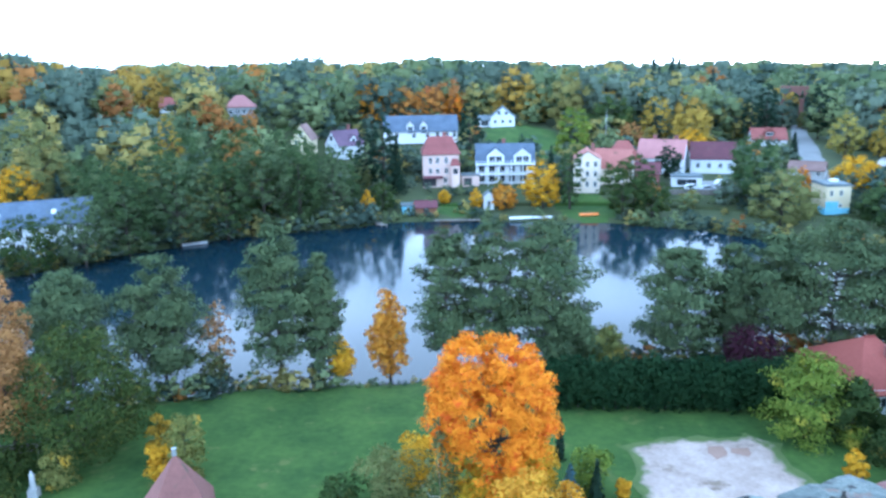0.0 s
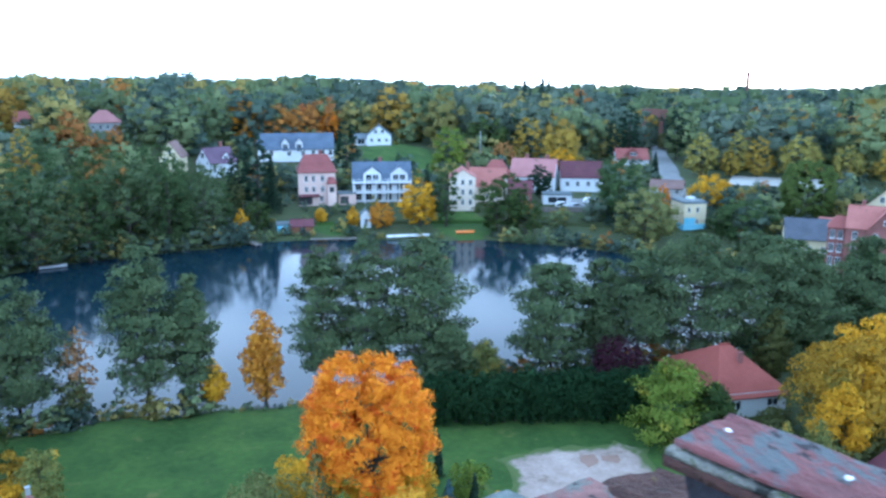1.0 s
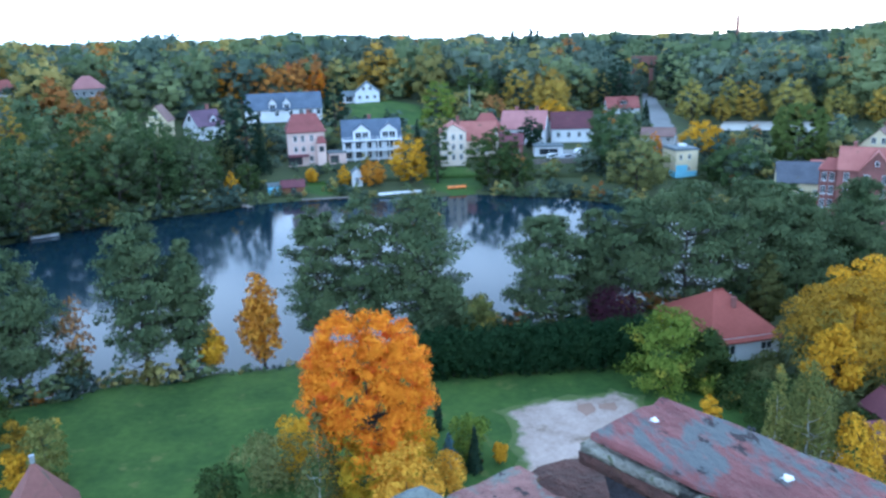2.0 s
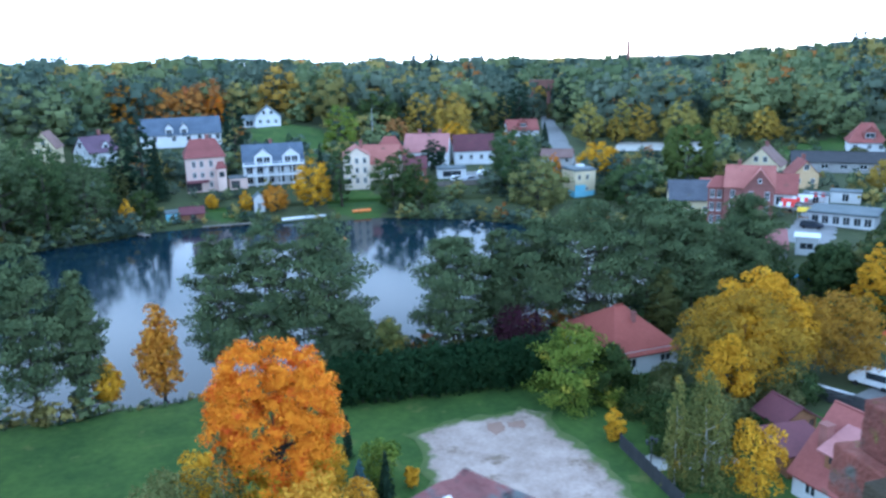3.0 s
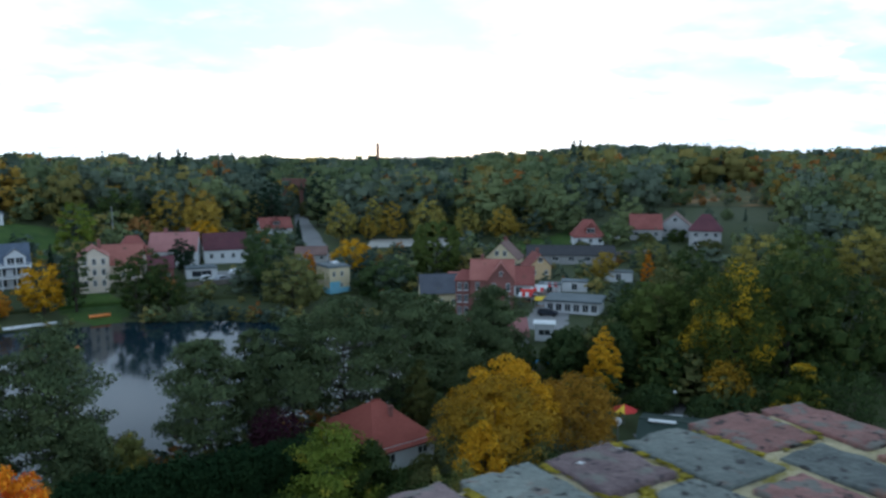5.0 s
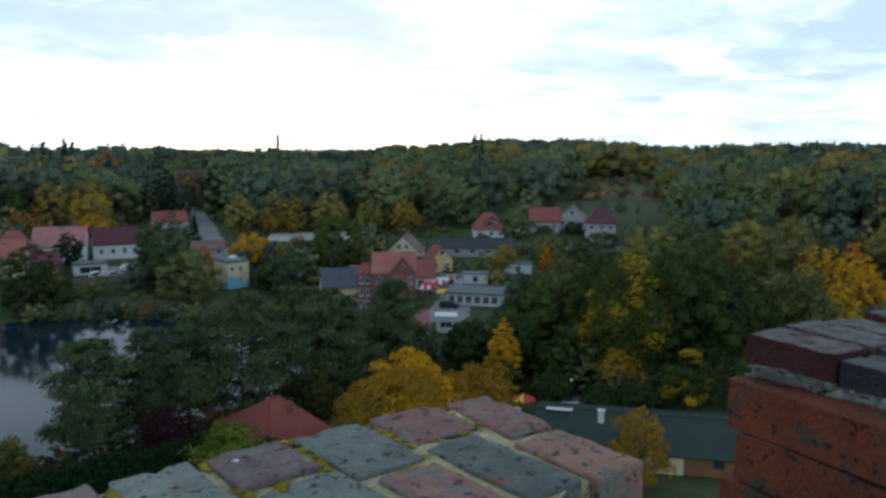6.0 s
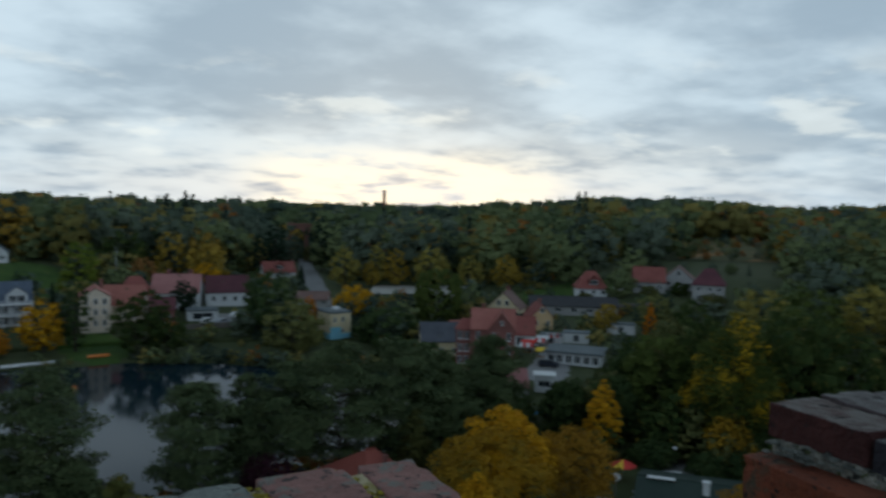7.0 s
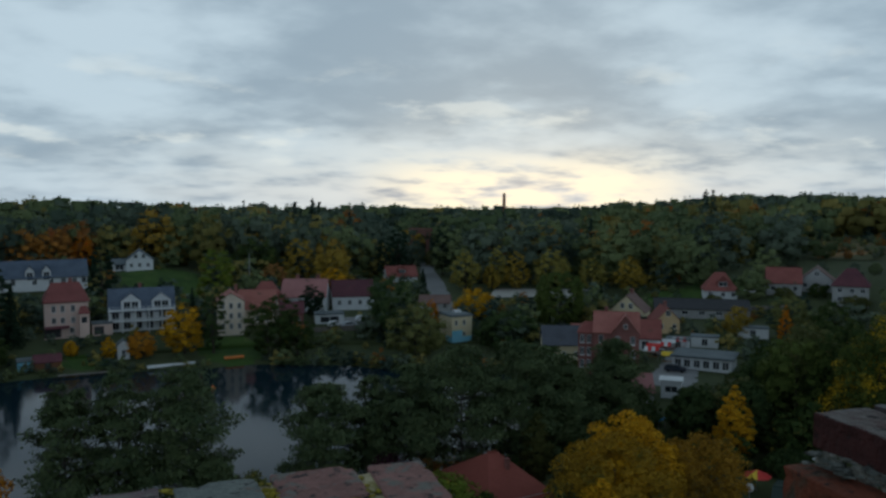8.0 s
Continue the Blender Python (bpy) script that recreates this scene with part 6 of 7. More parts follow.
for i, (x, y, h, w, leaf, label) in enumerate((
        (-2.4, 63.4, 4.9, 4.8, L_YELLOW, "yellow autumn shrub"), (-5.0, 61.3, 4.2, 6.0, L_WILLOW, "grey-olive shrub"), (7.9, 61.5, 5.4, 3.8, L_YELLOW, "yellow autumn shrub"),
        (12.5, 62.9, 3.8, 3.8, L_LIME, "yellow-green shrub"), (15.0, 61.0, 2.0, 1.3, L_YELLOW, "little orange sapling"), (35.4, 62.2, 3.6, 2.0, L_YELLOW, "little yellow sapling"),
        (41.4, 49.6, 6.6, 4.6, L_YELLOW, "sparse yellow tree"), (-23.8, 65.9, 6.4, 4.0, L_BIRCH, "tall olive and yellow shrub"), (-25.8, 65.0, 3.6, 2.8, L_YELLOW, "small yellow shrub"),
        (-27.2, 69.5, 4.6, 2.6, L_GOLD, "narrow gold shrub"), (-34.8, 64.8, 3.9, 3.2, L_BIRCH, "small yellow-green shrub"), (-39.6, 66.4, 3.2, 4.6, L_BROAD, "dark green shrub"), (-42.0, 64.0, 3.6, 5.0, L_BROAD, "dark green shrub"), (-38.6, 61.4, 2.6, 4.4, L_BROAD, "low dark shrub"), (-45.5, 67.5, 4.2, 5.0, L_BROAD, "dark green shrub"), (-9.0, 60.2, 2.6, 4.0, L_GREEN, "low green shrub"), (2.0, 58.5, 3.0, 4.5, L_OLIVE, "low olive shrub"),
        (9.8, 57.8, 3.4, 3.2, L_PALE, "pale yellow shrub"), (44.6, 67.6, 2.6, 5.0, L_OLIVE, "olive shrub by the fence"), (41.0, 62.4, 3.6, 5.6, L_GREEN, "low green thicket"), (45.0, 61.0, 4.0, 6.0, L_OLIVE, "low olive thicket"))):
    tree("shrub", label + " in the garden", x, y, h, w, leaf, "round", 100 + i, int(600 + 100 * w * h), 0.235, category="shrub", foot=0.2, lobes=18, lobe=0.28)
for i, (x, y, h, w, leaf) in enumerate(((40.5, 66.5, 2.4, 4.5, L_GREEN), (43.5, 71.0, 2.0, 4.0, L_GREEN), (47.5, 72.5, 2.2, 4.0, L_OLIVE), (46.0, 64.5, 3.0, 4.5, L_GREEN), (50.0, 63.0, 3.0, 4.5, L_OLIVE), (43.0, 58.5, 2.6, 4.5, L_OLIVE),
                                        (39.0, 69.5, 1.8, 3.5, L_LIME), (54.0, 62.0, 3.4, 4.5, L_OLIVE), (38.5, 58.5, 1.6, 3.0, L_GREEN), (47.5, 58.5, 2.4, 4.0, L_GREEN), (58, 64, 3.0, 4.5, L_DARK))):
    tree("shrub", "green undergrowth bush beside the cottage", x, y, h, w, leaf, "round", 400 + i, int(800 + 120 * w * h), 0.25, category="shrub", foot=0.05, lobes=22, lobe=0.26, group="cottage undergrowth")
tree("spruce", "small blue spruce in the garden", 10.5, 61.6, 3.2, 2.4, L_BLUE, "cone", 31, 900, 0.3, foot=0.1)
tree("spruce", "small dark spruce in the garden", 12.5, 60.2, 4.4, 2.0, L_CONIFER, "cone", 32, 900, 0.3, foot=0.1)
tree("spruce", "slender dark young conifer beside the maple", 10.6, 68.0, 4.6, 1.4, L_CONIFER, "cone", 33, 500, 0.3, foot=0.1)

# right of the yard
tree("chestnut", "chestnut with yellow leaves over dark green", 98.8, 70.2, 20.5, 13.4, L_CHEST, "egg", 41, 16000, 0.36, lobes=80, lobe=0.19, foot=1.0, lean=0.4, hollow=0.84, shell=0.4)
for i, (x, y, h, w, leaf) in enumerate(((99.4, 84.2, 15.0, 14.0, L_MOSSY), (108.7, 67.5, 20.5, 19.0, L_GREEN), (89.1, 84.0, 9.6, 8.5, L_DARK), (117.1, 62.9, 17.0, 15.0, L_GREEN), (106, 80, 17, 14, L_GREEN), (112, 92, 14, 13, L_OLIVE),
                                        (122, 75, 18, 16, L_MOSSY), (128, 58, 15, 14, L_OLIVE), (134, 86, 15, 15, L_WILLOW), (86, 91, 7.5, 8, L_DARK), (124, 100, 12, 12, L_GREEN), (106, 96, 9, 9, L_DARK))):
    tree("tree", "dense dark green tree beyond the yard", x, y, h, w, leaf, "dome", 120 + i, 7800, 0.38, foot=1.2, lobes=90, lobe=0.14, shell=0.3, hollow=0.76, core=1, group="trees beyond the yard")
tree("shrub", "yellow-green bush at the wood's edge", 94.7, 56.6, 9.0, 7.2, L_CHEST, "sprays", 43, 5000, 0.34, category="shrub", foot=0.3, lobes=26)
for i, (x, y, h, w) in enumerate(((88.5, 66.0, 3.4, 6), (91.5, 62.5, 3.8, 6), (95, 59.5, 3.2, 6), (97.5, 64.5, 5, 7), (86, 73, 3.5, 6), (92, 77, 5, 8), (100, 58, 6, 7), (103, 54, 7, 8), (96, 75, 8, 9))):
    tree("shrub", "dark green bush beyond the yard", x, y, h, w, L_DARK, "round", 150 + i, 3000, 0.3, category="shrub", foot=0.1, lobes=40, lobe=0.19, group="bushes beyond the yard")
tree("shrub", "yellow bush under the chestnut", 93.0, 66.4, 7.2, 7.0, L_GOLD, "round", 44, 2000, 0.42, category="shrub", foot=0.3, lobes=26)
tree("maple", "rusty gold maple before the low building", 70.8, 47.9, 9.0, 7.4, L_BRONZE, "dome", 45, 6500, 0.26, foot=1.2, lobes=70, lobe=0.15, hollow=0.8)

# across the lake
FAR = (
    (-15.0, 203.3, 20.7, 8.0, L_CONIFER, "column"), (-19.5, 206, 17, 7.5, L_CONIFER, "column"), (-11.5, 205, 15, 7.0, L_CONIFER, "cone"), (8.7, 239.9, 18.1, 8.6, L_CONIFER, "column"), (31.0, 190.3, 16.2, 7.2, L_DARK, "column"),
    (28.6, 207.0, 11.5, 4.0, L_CONIFER, "cone"), (24.6, 191.8, 11.5, 10.5, L_YELLOW, "round"), (15.1, 191.7, 6.3, 6.6, L_AMBER, "round"), (8.3, 192.6, 5.6, 3.4, L_YELLOW, "egg"), (-17.8, 186.4, 6.7, 3.5, L_YELLOW, "egg"), (-20.9, 204.0, 9.8, 5.3, L_OLIVE, "egg"),
    (0.5, 197, 3.6, 3.2, L_YELLOW, "round"), (40.1, 241.7, 15.9, 12.6, L_LIME, "dome"),
)
FAR_B = (
    (57.8, 270.9, 14.0, 18.6, L_GREEN, "dome"), (71.1, 265.7, 15.3, 12.1, L_TAWNY, "dome"), (79.9, 254.7, 13.3, 16.0, L_TAWNY, "dome"), (60.3, 255.0, 8.5, 9.0, L_RUST, "round"), (61.2, 214.0, 9.6, 7.5, L_CONIFER, "egg"), (75.6, 240.2, 9.7, 8.8, L_YELLOW, "round"),
    (72.9, 167.9, 12.3, 15.5, L_WILLOW, "dome"), (74.3, 187.7, 15.9, 15.8, L_DARK, "dome"), (99.0, 223.3, 11.0, 5.4, L_CONIFER, "cone"), (101.1, 192.8, 8.3, 11.3, L_YELLOW, "dome"), (41.9, 182.4, 12.6, 12.0, L_GREEN, "full"), (48.4, 180.4, 8.6, 9.0, L_GREEN, "round"),
    (84.6, 185, 9.0, 5.0, L_ORANGE, "egg"), (45.6, 186.0, 13.5, 10.0, L_GREEN, "full"), (113, 278, 20.0, 8.0, L_CONIFER, "column"), (105, 272, 16.0, 7.0, L_CONIFER, "column"), (132.5, 281, 20.0, 8.5, L_CONIFER, "column"), (139, 284, 17.0, 8.0, L_DARK, "full"), (143.0, 316, 7.0, 6.0, L_OLIVE, "round"),
)
FAR_C = (
    (96.5, 166.6, 9.4, 16.0, L_DARK, "dome"), (119.8, 236.0, 14.0, 11.7, L_FADING, "egg"), (128.0, 232.3, 8.5, 6.8, L_TAWNY, "egg"), (135.8, 229.6, 13.1, 9.9, L_TAWNY, "egg"), (145.0, 222.7, 14.0, 14.1, L_FADING, "dome"),
    (164.9, 207.2, 11.6, 11.7, L_TAWNY, "egg"), (130.6, 233.4, 14.9, 7.6, L_FADING, "egg"), (136.6, 183.8, 9.3, 5.2, L_CONIFER, "cone"), (-25.0, 291.0, 15.5, 14.0, L_AMBER, "dome"), (-13.5, 289.0, 15.0, 16.0, L_RUSTY, "dome"), (-4.0, 291.0, 15.5, 14.0, L_RUSTY, "dome"), (4.5, 293, 13.5, 9, L_ORANGE, "egg"), (147.9, 143.8, 7.0, 7.7, L_TAWNY, "round"),
    (155, 214, 12, 10, L_FADING, "egg"),
)
FAR_D = (
    (-50.5, 169, 16.6, 9.0, L_WILLOW, "egg"), (-59.7, 168.2, 18.6, 18.7, L_DARK, "dome"), (-66.6, 158.5, 13.9, 14.9, L_ALDER, "dome"), (-43.5, 178.8, 17.0, 16.0, L_GREEN, "dome"), (-33.7, 186.4, 17.5, 16.3, L_DARK, "dome"), (-24.5, 190.5, 16.6, 12.3, L_DARK, "dome"),
    (-91.8, 177.7, 26.7, 18.1, L_WILLOW, "egg"), (-92.4, 171.7, 15.2, 11.2, L_YELLOW, "round"), (-80.4, 204.8, 15.4, 7.1, L_TAWNY, "egg"), (-69.7, 203.4, 21.4, 8.4, L_TAWNY, "egg"), (-68, 147, 14.5, 12.0, L_ALDER, "egg"), (-76, 142, 11.5, 11.0, L_GREEN, "round"), (-63, 155.5, 17.2, 12.6, L_DARK, "full"),
    (-55, 163, 19.0, 13.1, L_ALDER, "full"), (-46.5, 168.8, 17.8, 11.6, L_DARK, "full"), (-39.5, 173.2, 20.1, 13.1, L_ALDER, "full"), (-32, 177.4, 19.5, 12.6, L_DARK, "full"), (-25, 180.6, 17.8, 10.0, L_ALDER, "egg"), (-58, 176, 21.8, 14.7, L_DARK, "full"), (-47, 184, 21.8, 14.7, L_GREEN, "full"), (-37, 192, 20.7, 14.7, L_DARK, "full"), (-72, 168, 18.0, 15.0, L_DARK, "full"), (-14.5, 192, 7.0, 7.0, L_GREEN, "round"),
)
FAR_E = (
    (140.2, 56.5, 11.8, 8.2, L_YELLOW, "egg"), (175.6, 75.6, 12.6, 6.8, L_YELLOW, "column"), (182.7, 71.4, 13.2, 6.3, L_AMBER, "column"), (155.9, 57.4, 12.7, 8.3, L_YELLOW, "egg"), (137.0, 63.7, 11.9, 9.8, L_OLIVE, "egg"), (217.1, 79.4, 11.0, 9.9, L_TAWNY, "egg"),
    (158.3, 106.9, 15.3, 16.3, L_FADING, "dome"), (168.0, 101.1, 16.0, 18.1, L_MOSSY, "dome"), (182.4, 96.0, 15.5, 14.7, L_FADING, "dome"), (182.3, 84.9, 17.0, 15.7, L_WILLOW, "dome"), (155.7, 134.9, 10.2, 10.3, L_WILLOW, "round"), (149.9, 118.4, 12.2, 10.9, L_GREEN, "dome"),
    (142.2, 124.4, 11.6, 3.4, L_ORANGE, "egg"), (189, 167, 3.4, 6.0, L_OLIVE, "round"), (198, 162.5, 3.6, 6.5, L_GREEN, "round"), (194, 147.5, 4.2, 8.0, L_OLIVE, "round"), (202, 158, 3.6, 5.0, L_GREEN, "round"), (171, 176, 2.6, 5.0, L_OLIVE, "round"), (160, 60.5, 14, 7, L_YELLOW, "column"), (168, 66, 13, 6, L_YELLOW, "column"), (150, 66, 12.5, 4.4, L_FADING, "column"), (163, 73, 13.5, 4.2, L_GOLD, "column"), (172, 71, 14, 4.4, L_YELLOW, "column"), (147, 58, 12, 4.0, L_GOLD, "column"),
)
for n, (x, y, h, w, leaf, form) in enumerate(FAR + FAR_B + FAR_C + FAR_D + FAR_E):
    kind = "conifer" if leaf is L_CONIFER else "tree"
    hue = {L_CONIFER: "dark conifer", L_DARK: "dark green tree", L_YELLOW: "bright yellow tree", L_TAWNY: "golden brown tree", L_LIME: "lime green tree", L_GREEN: "green tree", L_RUST: "rust-coloured tree",
           L_WILLOW: "pale olive willow", L_FADING: "fading yellow-green tree", L_GOLD: "golden tree", L_OLIVE: "olive autumn tree", L_ORANGE: "orange autumn tree", L_ALDER: "grey-green tree", L_MOSSY: "round moss green tree", L_AMBER: "amber autumn tree", L_RUSTY: "brown-orange autumn tree"}[leaf]
    tree(kind, hue + (" on the far bank" if math.hypot(x, y) < 195 and x < 84 else " among the village gardens" if x < 148 else " below the wooded hill"), x, y, h, w, leaf, form, 200 + n, int(900 + (22 if leaf is L_CONIFER or x < -16 else 11) * h * w), 0.34 if x < -16 else 0.40, foot=h * 0.06, lobes=84 if x < -16 else 46, lobe=0.11 if x < -16 else 0.145, lean=0.5, hollow=0.75, shell=0.3, core=1, blend=0.9, fill=0.46 if x < -16 else 0.6)


tree("tree", "dense moss green tree with a clipped round crown", 115.8, 173.1, 14.6, 12.8, L_MOSSY, "full", 333, 9000, 0.30, foot=0.4, lobes=220, lobe=0.09, lean=0.35, hollow=0.85, shell=0.75, core=1, blend=1.8, fill=0.8)


def build_hedge():
    """A tall clipped hedge of conifers: each bush a thing of its own in the row."""
    for i in range(19):
        u = i / 18
        x, y = 11.6 + 23.4 * u, 79.2 - 1.6 * u
        rng = random.Random(300 + i)
        tree("thuja", "tall dense dark green hedge conifer", x, y + rng.uniform(-0.3, 0.3), 5.9 + rng.uniform(-0.35, 0.25), 3.0, L_HEDGE, "column", 300 + i, 3200, 0.26, "hedge", "hedge beside the lot",
             foot=0.1, lobes=26, lobe=0.34, limb_n=0)


build_hedge()
build_shrubbery()


# ---- the tower top: worn brick merlons of a round tower ----
TX, TY, TR = 1.66, -2.72, 3.70
TOP = 37.54


def brick_mesh(name, w, l, h, seed):
    """A hand-made brick with flat faces and sharp, chipped edges; its top at z = 0, its middle at the origin."""
    bm = boxes((-w / 2, w / 2, -l / 2, l / 2, -h, 0))
    bmesh.ops.subdivide_edges(bm, edges=[e for e in bm.edges if e.calc_length() > 0.05], cuts=6, use_grid_fill=True)
    bmesh.ops.bevel(bm, geom=[e for e in bm.edges if e.calc_face_angle(0) > 0.5], offset=0.0022, segments=1, affect="EDGES")
    bmesh.ops.triangulate(bm, faces=[f for f in bm.faces if len(f.verts) > 4])
    off = Vector((seed * 3.1, seed * 1.7, 0))
    for v in bm.verts:
        rim = max(abs(v.co.x) / (w / 2), abs(v.co.y) / (l / 2)) > 0.93 and v.co.z > -h * 0.4
        chip = max(0.0, noise.noise(v.co * 38 + off) - 0.10)
        if rim:
            v.co.x, v.co.y, v.co.z = v.co.x * (1 - chip * 0.09), v.co.y * (1 - chip * 0.06), v.co.z - chip * 0.011
        v.co.z += 0.0018 * noise.noise(v.co * 24 - off)
        v.co.x += 0.0012 * noise.noise(v.co * 30 + off * 2)
    bmesh.ops.recalc_face_normals(bm, faces=bm.faces[:])
    me = bpy.data.meshes.new(name)
    bm.to_mesh(me)
    bm.free()
    return me


BRICKS = {}


def brick(parent, x, y, top, rz, w, l, h=0.072, mat=None, tilt=0.0, lean=0.0, seed=0):
    key = (round(w, 3), round(l, 3), round(h, 3), seed % 5, mat.name)
    if key not in BRICKS:
        BRICKS[key] = brick_mesh("brick", w, l, h, seed % 5 + int(w * 100))
        BRICKS[key].materials.append(mat)
    ob = new("brick", BRICKS[key])
    ob.parent = parent
    ob.matrix_basis = pose(x, y, top, tilt, lean, rz)
    return ob


def rough_block(name, parent, ring, z0, z1, mat, seed, amount=0.012, cut=0.05):
    """Mortar or rubble core: a prism cut fine and roughened."""
    bm = bmesh.new()
    prism(bm, ring, z0, z1)
    for _ in range(4):
        long = [e for e in bm.edges if e.calc_length() > cut]
        if not long or len(bm.faces) > 6000:
            break
        bmesh.ops.subdivide_edges(bm, edges=long, cuts=1, use_grid_fill=True)
    bmesh.ops.triangulate(bm, faces=bm.faces[:])
    bm.normal_update()
    for v in bm.verts:
        k = noise.noise(v.co * 19 + Vector((seed, 0, 0))) + 0.5 * noise.noise(v.co * 47)
        v.co += v.normal * k * amount
    return part(name, bm, mat, parent, smooth=True)


def polar(theta, r):
    return TX + r * math.sin(radians(theta)), TY + r * math.cos(radians(theta))


def arc(t0, t1, r0, r1, n=5):
    return [polar(t0 + (t1 - t0) * i / n, r1) for i in range(n + 1)][::-1] + [polar(t0 + (t1 - t0) * i / n, r0) for i in range(n + 1)]


rb = random.Random(8)
parapet = thing("wall_parapet", "weathered brick parapet with broken merlons, moss and lichen", "parapet", TX, TY, 36.4, kind="structure")
parapet.matrix_basis = Matrix()

# the middle merlon: bricks of two lengths in two broken rows: near edge, far edge, left, right, thickness, hue
rough_block("mortar", parapet, [(1.452, 1.005), (1.462, 0.64), (2.105, 0.64), (2.135, 0.95)], 37.500, 37.5335, MORTAR, 1, 0.003, 0.016)
for i, (x0, x1, y0, y1, thick, hue, rz) in enumerate((
        (1.414, 1.532, 0.885, 1.030, 0.020, 2, 1), (1.548, 1.652, 0.838, 1.018, 0.030, 1, -2), (1.670, 1.782, 0.888, 1.006, 0.030, 2, -2), (1.800, 1.912, 0.826, 0.998, 0.030, 1, -1), (1.930, 2.050, 0.868, 0.992, 0.030, 0, -5), (2.064, 2.150, 0.796, 0.972, 0.066, 0, -8),
        (1.428, 1.538, 0.640, 0.868, 0.020, 2, 2), (1.556, 1.668, 0.650, 0.822, 0.030, 0, 1), (1.684, 1.796, 0.705, 0.870, 0.030, 1, 2), (1.686, 1.800, 0.620, 0.690, 0.030, 0, 2), (1.814, 1.908, 0.640, 0.808, 0.030, 0, -1), (1.926, 2.018, 0.640, 0.850, 0.066, 1, -2), (2.032, 2.124, 0.622, 0.780, 0.066, 3, -2))):
    brick(parapet, (x0 + x1) / 2, (y0 + y1) / 2, TOP + rb.uniform(-0.002, 0.002), rz, x1 - x0, y1 - y0, thick, OLD_BRICK[hue], rb.uniform(-1, 1), rb.uniform(-1, 1), i)
rough_block("rubble_core", parapet, [(1.432, 1.022), (1.440, 0.63), (2.03, 0.64), (2.06, 0.95)], 37.440, 37.517, LICHEN, 3, 0.011, 0.014)
rough_block("mortar", parapet, [(1.46, 0.98), (1.48, 0.66), (2.09, 0.645), (2.125, 0.94)], 37.36, 37.50, BRICK_MAROON, 5, 0.006, 0.05)
for row in range(9):
    z = 37.39 - 0.085 * row
    for i in range(7):
        th = -4.2 + i * 1.95 + (0.9 if row % 2 else 0)
        x, y = polar(th, 3.70)
        brick(parapet, x, y - 0.06, z, -th, 0.118, 0.13, 0.074, BRICK_ORANGE, rb.uniform(-2, 2), rb.uniform(-2, 2), i)
    for i in range(3):
        brick(parapet, 1.452 + 0.010 * i - 0.013 * row - (0.006 if row % 2 else 0), 0.985 - 0.125 * i + (0.03 if row % 2 else 0), z + 0.085, 90 + rb.uniform(-4, 4), 0.118, 0.13, 0.081, BRICK_RUSTY, rb.uniform(-3, 3), rb.uniform(-3, 3), i)
rough_block("mortar", parapet, [(1.47, 0.98), (1.49, 0.66), (2.07, 0.63), (2.11, 0.93)], 36.62, 37.375, MORTAR, 4, 0.008, 0.08)

# the broken merlon with one tilted top brick
for i, th in enumerate((-25.2, -23.2, -21.2, -19.2, -17.3)):
    x, y = polar(th, 3.79)
    brick(parapet, x + 0.055, y - 0.11, 37.515 + (0, 0.004, -0.004, 0.0, -0.02)[i], 25, 0.118, 0.25, 0.075, OLD_BRICK[(1, 0, 1, 1, 0)[i]], rb.uniform(-2, 3), rb.uniform(-3, 3), i)
rough_block("broken_brick", parapet, [(0.595, 0.905), (0.690, 0.945), (0.90, 0.56), (0.72, 0.46)], 37.40, 37.492, BRICK_BROKEN, 15, 0.010, 0.02)
for i, (x, y) in enumerate(((0.694, 0.627), (0.820, 0.416))):
    brick(parapet, x, y, 37.652 - 0.003 * i, 31, 0.104, 0.238, 0.008, BRICK_MAUVE, 0.5, 0.8 - i, 2 + i)
rough_block("mortar", parapet, [(0.582, 0.708), (0.668, 0.748), (0.92, 0.33), (0.832, 0.28)], 37.622, 37.633, BRICK_BROKEN, 6, 0.004, 0.012)
rough_block("mortar", parapet, [(0.583, 0.706), (0.667, 0.746), (0.921, 0.331), (0.833, 0.281)], 37.6345, 37.6415, LICHEN, 8, 0.002, 0.010)
rough_block("broken_brick", parapet, [(0.606, 0.700), (0.664, 0.735), (0.90, 0.34), (0.842, 0.29)], 37.46, 37.630, BRICK_BLACK, 16, 0.009, 0.022)
rough_block("mortar", parapet, arc(-26, -14.5, 3.40, 3.74), 36.6, 37.455, MORTAR, 7, 0.012, 0.09)

# the right merlon: top course set back over large orange bricks, one burnt black
brick(parapet, 2.992, 0.800, 37.532, -9, 0.125, 0.215, 0.066, BRICK_MAROON, 0, 0, 1)
brick(parapet, 3.125, 0.775, 37.534, -12, 0.125, 0.22, 0.066, BRICK_CAPPED, 1, 1, 2)
brick(parapet, 3.262, 0.745, 37.53, -14, 0.125, 0.22, 0.066, BRICK_CAPPED, -1, 1, 3)
brick(parapet, 3.395, 0.70, 37.54, -16, 0.125, 0.22, 0.066, BRICK_MAROON, 1, 0, 4)
brick(parapet, 2.955, 0.575, 37.522, -9, 0.120, 0.22, 0.066, BRICK_BLACK, 0, 1, 0)
for i in range(3):
    brick(parapet, 3.085 + 0.13 * i, 0.55 - 0.03 * i, 37.53, -12 - 2 * i, 0.12, 0.22, 0.066, BRICK_CAPPED, rb.uniform(-2, 2), rb.uniform(-2, 2), i)
rough_block("mortar", parapet, [(2.926, 0.885), (2.880, 0.44), (3.40, 0.32), (3.44, 0.74)], 37.436, 37.468, LICHEN, 9, 0.010, 0.016)
